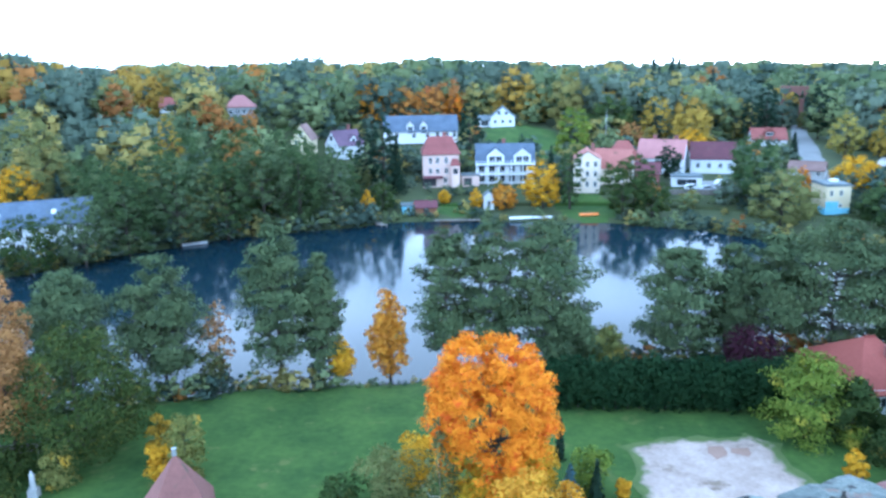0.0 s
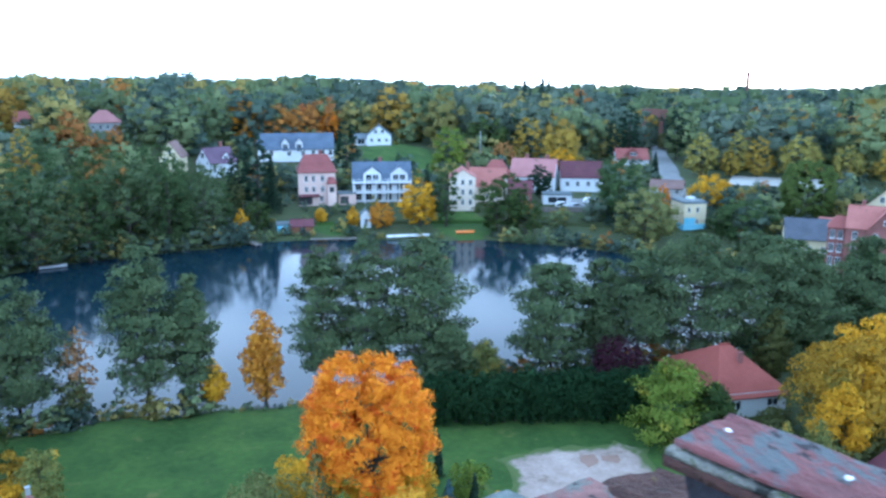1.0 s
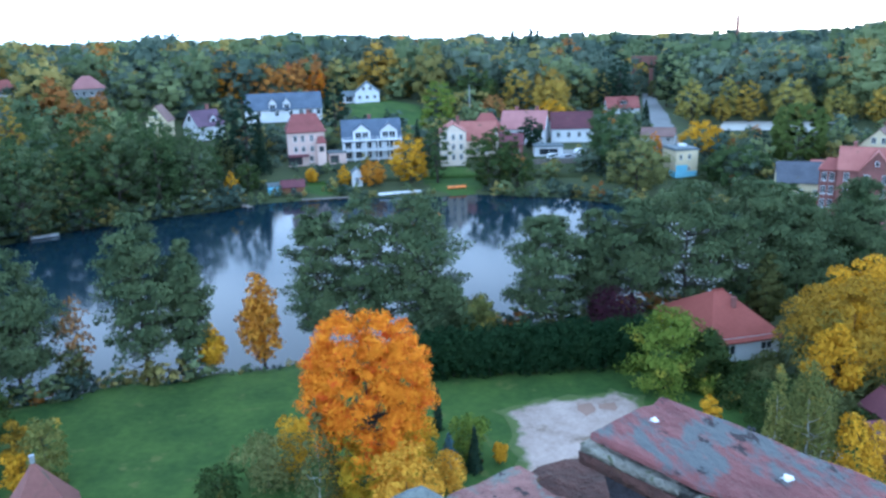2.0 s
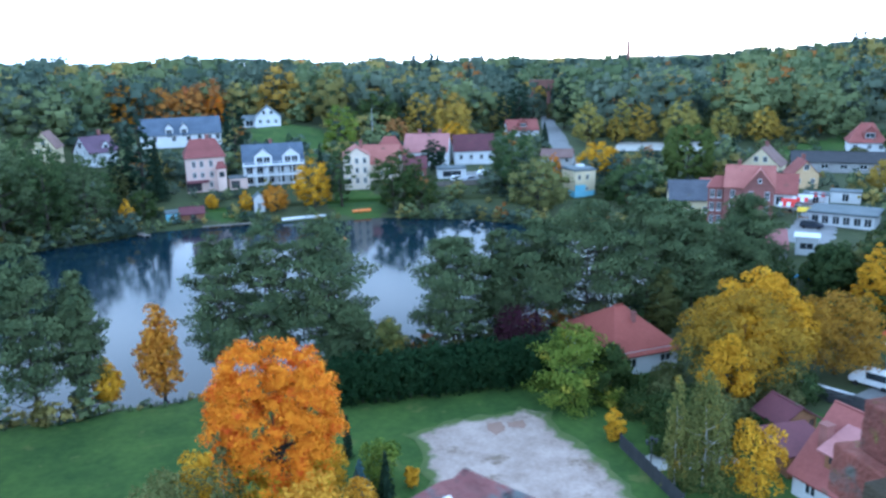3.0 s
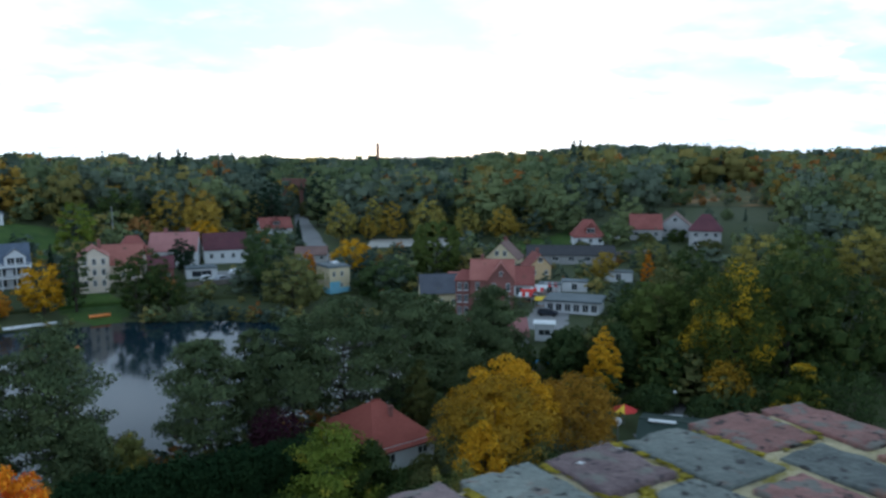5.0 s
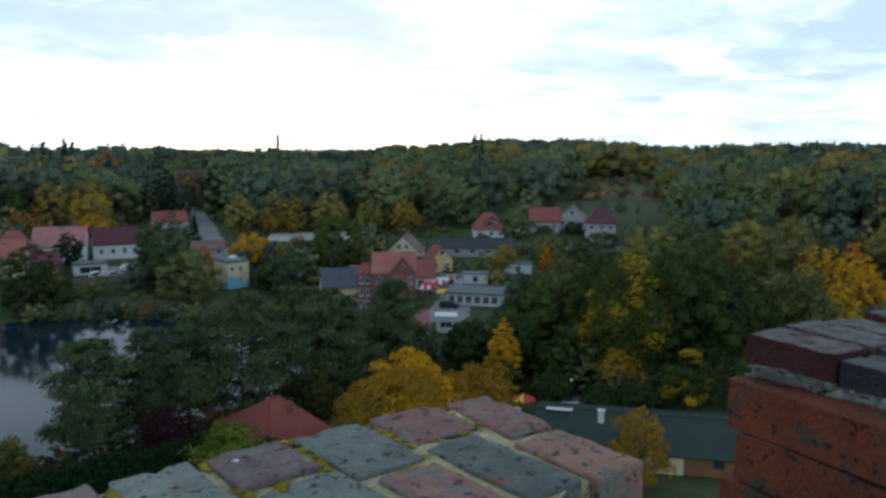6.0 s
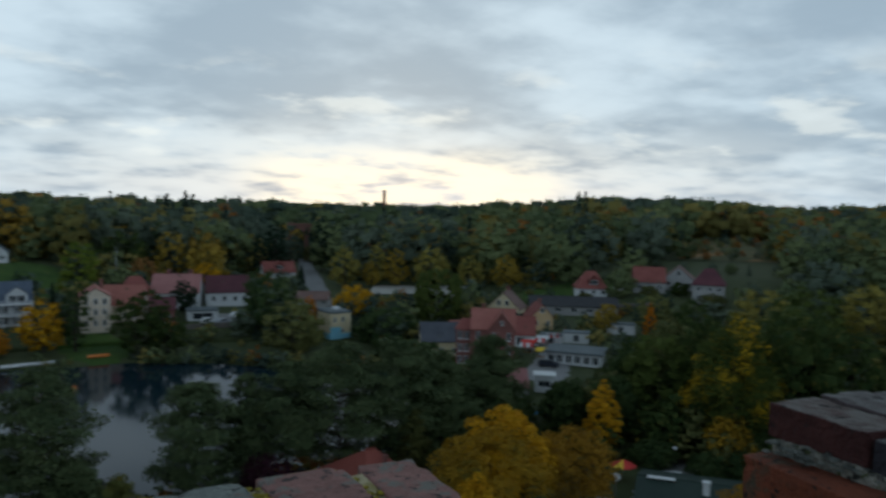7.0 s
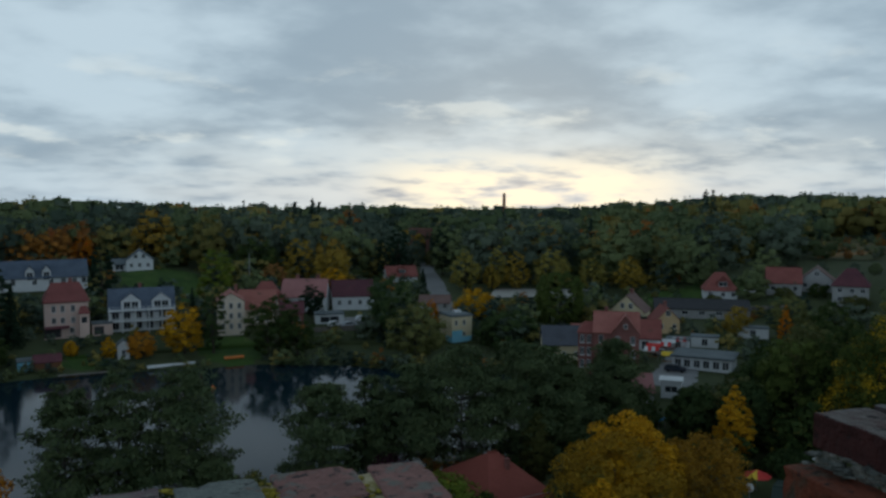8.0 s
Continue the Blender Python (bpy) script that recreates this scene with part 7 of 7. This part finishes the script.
for row in range(7):
    z = 37.447 - 0.118 * row
    k = 0.03 if row % 2 else 0.0
    brick(parapet, 2.894 - 0.006 * row, 0.682 - k, z - 0.002, -13, 0.15, 0.445, 0.112, BRICK_ORANGE, rb.uniform(-1, 1), rb.uniform(-1, 1), row + 1)
    brick(parapet, 2.795 - 0.006 * row, 0.255 - k, z, -13, 0.15, 0.395, 0.112, BRICK_ORANGE, rb.uniform(-1, 1), rb.uniform(-1, 1), row + 2)
rough_block("mortar", parapet, [(2.90, 0.84), (2.76, 0.10), (3.42, 0.10), (3.46, 0.70)], 36.6, 37.440, MORTAR, 10, 0.004, 0.09)

# moss cushions in the joints
rm = random.Random(4)


def tuft(x, y, z, r, mat):
    bm = bmesh.new()
    bmesh.ops.create_icosphere(bm, subdivisions=2, radius=r)
    for v in bm.verts:
        v.co *= 1 + 1.3 * noise.noise(v.co * (1.9 / r) + Vector((x * 40, y * 40, 0)))
        v.co.z *= 0.10
    ob = part("moss", bm, mat, parapet, smooth=True)
    ob.matrix_basis = pose(x, y, z, 0, 0, rm.uniform(0, 360))


for i in range(6):
    x0 = 1.425 + i * 0.1235
    for k in range(12):
        tuft(x0 + rm.uniform(-0.006, 0.010), 1.03 - 0.01 * i - rm.uniform(0.0, 0.13), TOP - 0.003, rm.uniform(0.003, 0.009), MOSS)
for k in range(40):
    tuft(1.45 + rm.uniform(0.0, 0.68), 0.912 - 0.05 * rm.random(), TOP - 0.004, rm.uniform(0.004, 0.011), MOSS if k % 4 else LICHEN_PALE)
for k in range(34):
    tuft(2.918 + rm.uniform(-0.03, 0.006), 0.880 - 0.0066 * k + rm.uniform(-0.008, 0.008), 37.464 + rm.uniform(-0.01, 0.012), rm.uniform(0.004, 0.012) * (1.4 - k * 0.025), LICHEN_PALE)
for k in range(20):
    tuft(0.40 + 0.016 * k + rm.uniform(-0.02, 0.02), 0.83 - 0.010 * k + rm.uniform(-0.05, 0.03), 37.513, rm.uniform(0.006, 0.016), MOSS if k % 3 else LICHEN)
for sx, sy, sz in ((1.70, 0.97, 37.543), (0.705, 0.60, 37.656), (0.648, 0.705, 37.656)):
    tuft(sx, sy, sz, 0.0038, TRIM_WHITE)


# the rest of the ring, the platform and the shaft
def ring_wall(name, t0, t1, r0, r1, z0, z1, mat, label, n=24):
    bm = bmesh.new()
    prism(bm, arc(t0, t1, r0, r1, n), z0, z1)
    return tagged(part(name, bm, mat, None), label, "tower wall", kind="structure")


TOWER_BRICK = material("tower_brick", (0.16, 0.055, 0.04), (0.30, 0.11, 0.08), 0.8, 7.0, 0.95, 0.6)
ring_wall("wall_tower_sill", -180, 179.99, 3.28, 3.72, 36.0, 36.62, TOWER_BRICK, "brick sill wall of the round tower top", 48)
for k in range(9):
    t0 = 34 + k * 33
    ring_wall("wall_merlon", t0, t0 + 16, 3.30, 3.71, 36.61, 37.5, TOWER_BRICK, "brick merlon of the round tower", 6)
bm = bmesh.new()
prism(bm, [polar(t, 3.29) for t in range(0, 360, 10)][::-1], 36.2, 36.4)
tagged(part("floor", bm, MORTAR), "worn mortar floor of the tower platform", "floor", kind="structure")
bm = bmesh.new()
prism(bm, [polar(t, 3.62) for t in range(0, 360, 8)][::-1], -0.5, 36.02)
tagged(part("wall_tower", bm, TOWER_BRICK), "round brick shaft of the castle tower", "tower", kind="structure")


# ---- small things ----
def vehicle(name, label, x, y, rz, paint, length=4.2, height=1.45, width=1.75, van=False):
    t = thing(name, label, "car", x, y, gz(x, y) + 0.12, rz)
    L, W, H2 = length / 2, width / 2, height
    prof = [(-L, 0.3), (L, 0.3), (L, 0.75), (L * 0.55, 0.9), (L * 0.2, H2), (-L * 0.75, H2), (-L * 0.97, 0.95)]
    if van:
        prof = [(-L, 0.3), (L, 0.3), (L, 0.9), (L * 0.78, 1.1), (L * 0.5, H2), (-L * 0.97, H2), (-L, 1.0)]
    bm = bmesh.new()
    rows = []
    for s, k in ((-1, 1.0), (1, 1.0)):
        rows.append([bm.verts.new((px, s * W * (1.0 if pz < 0.95 else 0.86), pz)) for px, pz in prof])
    n = len(prof)
    bm.faces.new(rows[0])
    bm.faces.new(rows[1][::-1])
    for i in range(n):
        j = (i + 1) % n
        bm.faces.new((rows[0][j], rows[0][i], rows[1][i], rows[1][j]))
    bmesh.ops.bevel(bm, geom=bm.edges[:], offset=0.06, segments=2, affect="EDGES")
    part("body", bm, paint, t)
    g = H2 - 0.1
    for s in (-1, 1):
        y0 = s * (W * 0.935 + 0.01)
        bm = boxes((-L * 0.7, L * 0.22, min(y0, y0 + s * 0.02), max(y0, y0 + s * 0.02), 0.98, g))
        part("side_window", bm, GLASS, t)
        for a in (-0.62, 0.64):
            bm = bmesh.new()
            bmesh.ops.create_cone(bm, cap_ends=True, segments=16, radius1=0.31, radius2=0.31, depth=0.2)
            ob = part("wheel", bm, RUBBER, t)
            ob.matrix_basis = pose(a * L, s * (W - 0.08), 0.2, 90, 0, 0)
    bm = bmesh.new()
    x1, x2 = (L * 0.80, L * 0.53) if van else (L * 0.56, L * 0.24)
    slab(bm, [(x1, -W * 0.74, 1.08 if van else 0.95), (x1, W * 0.74, 1.08 if van else 0.95), (x2, W * 0.72, g), (x2, -W * 0.72, g)], 0.02)
    for v in bm.verts:
        v.co.x += 0.05
        v.co.z += 0.03
    part("windscreen", bm, GLASS, t)
    return t


vehicle("van", "white van parked under yellow trees", 68.0, 64.4, 115, CAR_WHITE, 4.6, 1.85, 1.85, True)
for i, (x, y, rz, paint, lab) in enumerate(((65.0, 217.5, 70, CAR_SILVER, "silver car parked in a yard"), (68.2, 215.2, 70, CAR_DARK, "dark car parked in a yard"), (63.6, 199.5, 20, CAR_WHITE, "white car by the wall"), (66.6, 197.6, 20, CAR_SILVER, "silver car by the wall"),
                                             (72.5, 204, 30, CAR_WHITE, "white car in the village yard"), (186.5, 177.0, 10, CAR_WHITE, "white car on the slope road"), (109.5, 122.0, -50, CAR_DARK, "dark car on the village street"), (118, 136, -48, CAR_SILVER, "silver car at the market"))):
    vehicle("car", lab, x, y, rz, paint)


def boat(label, x, y, rz, length, mat, covered=False, z=None):
    t = thing("boat", label, "boat", x, y, max(gz(x, y), 0.0) + 0.02 if z is None else z, rz)
    bm = bmesh.new()
    n, w = 9, length * 0.17
    rows = []
    for i in range(n):
        u = i / (n - 1)
        k = w * math.sin(math.pi * (0.12 + 0.88 * (1 - u)) * 0.5) * (0.12 if i == n - 1 else 1)
        px = -length / 2 + length * u
        lift = 0.18 * u * u
        rows.append([bm.verts.new(p) for p in ((px, -k, 0.5 + lift), (px, -k * 0.75, 0.05), (px, 0, -0.08), (px, k * 0.75, 0.05), (px, k, 0.5 + lift), (px, k * 0.82, 0.44 + lift), (px, 0, 0.62 + lift if covered else 0.15), (px, -k * 0.82, 0.44 + lift))])
    for a, b in zip(rows, rows[1:]):
        for j in range(8):
            bm.faces.new((a[j], b[j], b[(j + 1) % 8], a[(j + 1) % 8]))
    bm.faces.new(rows[0][::-1])
    bm.faces.new(rows[-1])
    part("hull", bm, mat, t, smooth=True)
    if not covered:
        for u in (-0.2, 0.12):
            part("thwart", boxes((length * u, length * u + 0.22, -w * 0.8, w * 0.8, 0.36, 0.41)), WOOD_BROWN, t)
    return t


boat("white covered boat on a trailer", 61.0, 64.2, -58, 6.4, TRIM_WHITE, True, z=1.3)
bm = boxes((-2.6, 2.8, -0.08, 0.08, -0.45, -0.33), (-0.5, -0.3, -0.9, 0.9, -0.45, -0.3))
tr = thing("boat_trailer", "steel trailer under the white boat", "trailer", 61.0, 64.2, 1.3, -58)
part("frame", bm, METAL_GREY, tr)
for s in (-1, 1):
    bm = bmesh.new()
    bmesh.ops.create_cone(bm, cap_ends=True, segments=14, radius1=0.32, radius2=0.32, depth=0.2)
    ob = part("wheel", bm, RUBBER, tr)
    ob.matrix_basis = pose(-0.4, s * 0.9, -0.22, 90, 0, 0)
boat("white boat lying in the yard", 84.6, 69.6, -35, 4.2, TRIM_WHITE)
boat("white rowing boat at the bank", 18.5, 183.2, 4, 5.6, TRIM_WHITE)
boat("white rowing boat at the bank", 23.6, 182.9, -5, 4.6, TRIM_WHITE)
boat("orange boat drawn up on the lawn", 34.5, 183.6, 0, 4.4, PAINT_ORANGE)
boat("white boat under the bank trees", -27.5, 181.4, 12, 5.0, TRIM_WHITE, True)
boat("grey rowing boat moored at the wooded bank", -52.4, 164.0, 20, 5.2, METAL_GREY)

bm = bmesh.new()
bmesh.ops.create_uvsphere(bm, u_segments=14, v_segments=9, radius=0.55)
bu = thing("buoy", "orange buoy floating on the lake", "buoy", 25.9, 159.6, 0.05)
part("float", bm, PAINT_ORANGE, bu, smooth=True)
part("mast", boxes((-0.05, 0.05, -0.05, 0.05, 0.4, 1.0)), PAINT_RED, bu)


def jetty(x, y, rz, length, width=1.4):
    t = thing("jetty", "grey weathered plank jetty", "jetty", x, y, 0.0, rz)
    n = int(length / 0.35)
    for i in range(n):
        u = i * 0.35
        ob = part("plank", boxes((-width / 2, width / 2, u, u + 0.31, 0.42, 0.48)), WOOD_GREY, t)
    for i in range(int(length / 2.4) + 1):
        for s in (-1, 1):
            part("post", boxes((s * width * 0.45 - 0.07, s * width * 0.45 + 0.07, i * 2.4, i * 2.4 + 0.14, -1.6, 0.7)), WOOD_GREY, t)


jetty(-13.4, 178.6, 30, 6.0)
jetty(8.8, 183.0, 88, 11.0)
jetty(45.4, 97.2, -20, 5.0)

# garden sheds by the far water
house("shed", "dark brown boat shed with a felt roof", -4.0, 189.4, 4, 5.2, 3.6, 2.1, "gable", 1.2, WOOD_BROWN, TILE_MAROON, [("f", 0, 0.2, 1.2, 1.8, "garage")], category="shed", over=0.35)
house("shed", "small bluish hut beside the boat shed", -8.4, 190.0, 6, 2.8, 2.6, 1.9, "shed", 0.5, RENDER_BLUE, FELT, [("f", 0, 0.3, 0.9, 1.3)], category="shed", over=0.2)
house("shed", "white narrow hut with a grey roof", 11.4, 193.6, 2, 2.5, 2.6, 3.4, "gable", 1.0, RENDER_WHITE, FELT, [("f", 0, 0.2, 0.9, 1.9)], category="shed", ridge="y", over=0.25)
house("garage", "low pink garage between two houses", 7.6, 213.0, 3, 4.6, 5, 2.6, "flat", 0.3, RENDER_PINK, FELT, [("f", -0.8, 0.1, 2.2, 2.0, "garage")], category="garage", over=0.15)

# tall pole, factory chimney, viaduct
po = thing("pole", "tall slim grey mast in the village", "mast", 50.8, 246.5, gz(50.8, 246.5))
bm = bmesh.new()
tube(bm, (0, 0, -0.3), (0, 0, 13.5), 0.16, 0.09, 8)
part("shaft", bm, METAL_GREY, po)
fc = thing("factory_chimney", "far brick factory chimney on the skyline", "chimney", 443, 784, 0.0)
bm = bmesh.new()
tube(bm, (0, 0, 0), (0, 0, 41), 2.4, 1.6, 16)
part("shaft", bm, BRICK_WALL, fc)


def viaduct():
    """A brick railway viaduct across the road's gap: tall piers and round arches under a parapet."""
    t = thing("viaduct", "red brick viaduct with tall arches across the road", "viaduct", 146.0, 326.0, gz(146, 326), -24)
    pitch, top, r = 7.2, 15.2, 4.0
    for i in range(-1, 2):
        part("pier", boxes((i * pitch - 0.85, i * pitch + 0.85, -1.8, 1.8, -1, top - r)), BRICK_FAR, t)
    for i in range(-1, 1):
        bm = bmesh.new()
        x0, x1 = i * pitch, (i + 1) * pitch
        cx, n = (x0 + x1) / 2, 14
        for yy, flip in ((-1.75, False), (1.75, True)):
            up, lo = [], []
            for k in range(n + 1):
                a = math.pi * (1 - k / n)
                lo.append(bm.verts.new((cx + (pitch / 2 - 0.85) * math.cos(a), yy, top - r + 2.75 * math.sin(a))))
                up.append(bm.verts.new((x0 + pitch * k / n, yy, top)))
            for k in range(n):
                q4 = (lo[k], lo[k + 1], up[k + 1], up[k])
                bm.faces.new(q4[::-1] if flip else q4)
            if not flip:
                first = lo
            else:
                for k in range(n):
                    bm.faces.new((first[k + 1], first[k], lo[k], lo[k + 1]))
        part("arch", bm, BRICK_FAR, t)
    part("deck", boxes((-1.15 * pitch, 1.15 * pitch, -1.7, 1.7, top, top + 0.3)), BRICK_FAR, t)
    for y0 in (-2.0, 1.7):
        part("parapet", boxes((-1.15 * pitch, 1.15 * pitch, y0, y0 + 0.3, top, top + 1.1)), BRICK_FAR, t)


viaduct()


def parasol(x, y):
    t = thing("parasol", "red and yellow garden parasol in the yard", "parasol", x, y, gz(x, y))
    bm = bmesh.new()
    tube(bm, (0, 0, 0), (0, 0, 2.7), 0.04, 0.03, 8)
    part("pole", bm, METAL_GREY, t)
    for i in range(8):
        a0, a1 = 2 * math.pi * i / 8, 2 * math.pi * (i + 1) / 8
        bm = bmesh.new()
        hi = [bm.verts.new(p) for p in ((0, 0, 2.75), (1.75 * math.cos(a0), 1.75 * math.sin(a0), 1.95), (1.75 * math.cos(a1), 1.75 * math.sin(a1), 1.95))]
        lo = [bm.verts.new((v.co.x * 0.99, v.co.y * 0.99, v.co.z - 0.04)) for v in hi]
        bm.faces.new(hi)
        bm.faces.new(lo[::-1])
        for k in range(3):
            bm.faces.new((hi[(k + 1) % 3], hi[k], lo[k], lo[(k + 1) % 3]))
        part("canopy_panel", bm, PAINT_YELLOW if i % 4 == 0 or i == 1 else PAINT_RED, t)


parasol(78.6, 71.8)


def stall(x, y, rz, mats, label):
    t = thing("market_stall", label, "market stall", x, y, gz(x, y), rz, "market stalls")
    for sx in (-1, 1):
        for sy in (-1, 1):
            part("post", boxes((sx * 1.35 - 0.04, sx * 1.35 + 0.04, sy * 1.0 - 0.04, sy * 1.0 + 0.04, 0, 2.1)), METAL_GREY, t)
    for i in range(4):
        x0 = -1.5 + i * 0.75
        bm = bmesh.new()
        slab(bm, [(x0, -1.25, 2.05), (x0 + 0.75, -1.25, 2.05), (x0 + 0.75, 0, 2.75), (x0, 0, 2.75)], 0.04)
        slab(bm, [(x0 + 0.75, 1.25, 2.05), (x0, 1.25, 2.05), (x0, 0, 2.75), (x0 + 0.75, 0, 2.75)], 0.04)
        part("awning", bm, mats[i % 2], t)
    part("table", boxes((-1.3, 1.3, -0.9, -0.2, 0.75, 0.82)), WOOD_BROWN, t)


for x, y, mats in ((113.5, 134.0, (TRIM_WHITE, PAINT_RED)), (116.5, 137.0, (PAINT_RED, PAINT_RED)), (119.6, 137.2, (TRIM_WHITE, PAINT_RED)), (123.0, 139.6, (TRIM_WHITE, TRIM_WHITE)), (126.4, 140.0, (TRIM_WHITE, PAINT_RED))):
    stall(x, y, -42, mats, "market stall with a white and red awning")
stall(113.2, 128.2, -42, (PAINT_YELLOW, PAINT_YELLOW), "market stall with a yellow awning")

for x, y, w in ((84.6, 94.5, 3.0), (87.2, 93.0, 2.6)):
    t = thing("tent", "low tent under a blue tarpaulin", "tent", x, y, gz(x, y), 30)
    bm = bmesh.new()
    slab(bm, [(-w / 2, -1.6, 1.7), (w / 2, -1.6, 1.7), (w / 2, 0, 2.5), (-w / 2, 0, 2.5)], 0.05)
    slab(bm, [(w / 2, 1.6, 1.7), (-w / 2, 1.6, 1.7), (-w / 2, 0, 2.5), (w / 2, 0, 2.5)], 0.05)
    part("tarpaulin", bm, PAINT_BLUE, t)
    for sx in (-1, 1):
        for sy in (-1, 1):
            part("post", boxes((sx * (w / 2 - 0.1) - 0.04, sx * (w / 2 - 0.1) + 0.04, sy * 1.45 - 0.04, sy * 1.45 + 0.04, 0, 1.75)), WOOD_GREY, t)


def fence(x0, y0, x1, y1, h, label, mat, gap=0.16):
    """Posts, two rails and upright boards along a line."""
    length = math.hypot(x1 - x0, y1 - y0)
    t = thing("fence", label, "fence", x0, y0, gz(x0, y0), math.degrees(math.atan2(y1 - y0, x1 - x0)), kind="structure")
    slope = (gz(x1, y1) - gz(x0, y0)) / length
    part("rail", boxes((0, length, 0.02, 0.06, h * 0.22, h * 0.22 + 0.08), (0, length, 0.02, 0.06, h * 0.8, h * 0.8 + 0.08)), mat, t)
    for i in range(int(length / 2.2) + 1):
        u = min(i * 2.2, length)
        part("post", boxes((u - 0.06, u + 0.06, 0.06, 0.18, -0.3 + slope * u, h + slope * u)), mat, t)
    board = boxes((0, gap * 0.86, -0.012, 0.012, 0.05, h))
    me = bpy.data.meshes.new("board")
    board.to_mesh(me)
    board.free()
    me.materials.append(mat)
    for i in range(int(length / gap)):
        ob = new("board", me)
        ob.parent = t
        ob.matrix_basis = pose(i * gap, 0, slope * i * gap)


fence(35.3, 61.2, 34.9, 50.0, 1.5, "dark brown board fence beside the gravel lot", PAINT_DARK)
fence(-44, 70.6, -37, 71.6, 1.1, "low grey garden fence by the meadow", WOOD_GREY)
fence(58.6, 66.5, 63.6, 57.5, 1.5, "dark board fence along the yard", PAINT_DARK)
fence(150, 176, 186, 158, 1.2, "grey fence behind the village gardens", WOOD_GREY, 0.4)
fence(57, 196.5, 72, 193.5, 1.4, "grey wall-like fence above the lake bank", WOOD_GREY, 0.3)

st = thing("statue", "pale stone statue in the garden", "statue", -36.4, 63.2, gz(-36.4, 63.2))
bm = boxes((-0.4, 0.4, -0.4, 0.4, -0.1, 0.9))
for z0, z1, r0, r1 in ((0.9, 1.7, 0.30, 0.22), (1.7, 2.2, 0.26, 0.2), (2.2, 2.5, 0.13, 0.1)):
    tube(bm, (0, 0, z0), (0, 0, z1), r0, r1, 10)
part("figure", bm, RENDER_GREY, st)
dish = thing("satellite_dish", "small white satellite dish on a mast", "dish", 71.8, 66.5, 0.7)
bm = bmesh.new()
tube(bm, (0, 0, 0), (0, 0, 3.4), 0.05, 0.05, 8)
part("mast", bm, METAL_GREY, dish)
bm = bmesh.new()
bmesh.ops.create_cone(bm, cap_ends=True, segments=18, radius1=0.5, radius2=0.25, depth=0.14)
ob = part("bowl", bm, TRIM_WHITE, dish)
ob.matrix_basis = pose(0, 0, 3.5, 70, 0, -40)
lp = thing("street_lamp", "white globe lamp on a dark post", "street lamp", 87.0, 70.4, gz(87, 70.4))
bm = bmesh.new()
tube(bm, (0, 0, 0), (0, 0, 3.0), 0.06, 0.045, 8)
part("post", bm, PAINT_DARK, lp)
bm = bmesh.new()
bmesh.ops.create_uvsphere(bm, u_segments=12, v_segments=8, radius=0.22)
ob = part("globe", bm, TRIM_WHITE, lp, smooth=True)
ob.matrix_basis = pose(0, 0, 3.2)

gl = thing("garden_lamp", "black post lamp with two lanterns beside the fence", "street lamp", 35.6, 56.2, gz(35.6, 56.2))
bm = bmesh.new()
tube(bm, (0, 0, -0.2), (0, 0, 3.0), 0.07, 0.045, 8)
tube(bm, (-0.45, 0, 2.75), (0.45, 0, 2.75), 0.03, 0.03, 6)
part("post", bm, PAINT_DARK, gl)
for sx in (-0.45, 0.0, 0.45):
    z0 = 2.78 if sx else 3.0
    bm = bmesh.new()
    bmesh.ops.create_cone(bm, cap_ends=True, segments=6, radius1=0.09, radius2=0.16, depth=0.34)
    ob = part("lantern", bm, GLASS, gl, "glass lantern")
    ob.matrix_basis = pose(sx, 0, z0 + 0.18)
    bm = bmesh.new()
    bmesh.ops.create_cone(bm, cap_ends=True, segments=6, radius1=0.21, radius2=0.03, depth=0.16)
    cap = part("cap", bm, PAINT_DARK, ob)
    cap.matrix_basis = pose(0, 0, 0.26)

wp = thing("wooden_post", "grey wooden post with a crossbar in the garden", "post", -38.2, 68.0, gz(-38.2, 68.0))
part("upright", boxes((-0.06, 0.06, -0.06, 0.06, -0.3, 2.6)), WOOD_GREY, wp)
part("crossbar", boxes((-1.1, 1.1, -0.05, 0.05, 1.9, 2.0)), WOOD_GREY, wp)
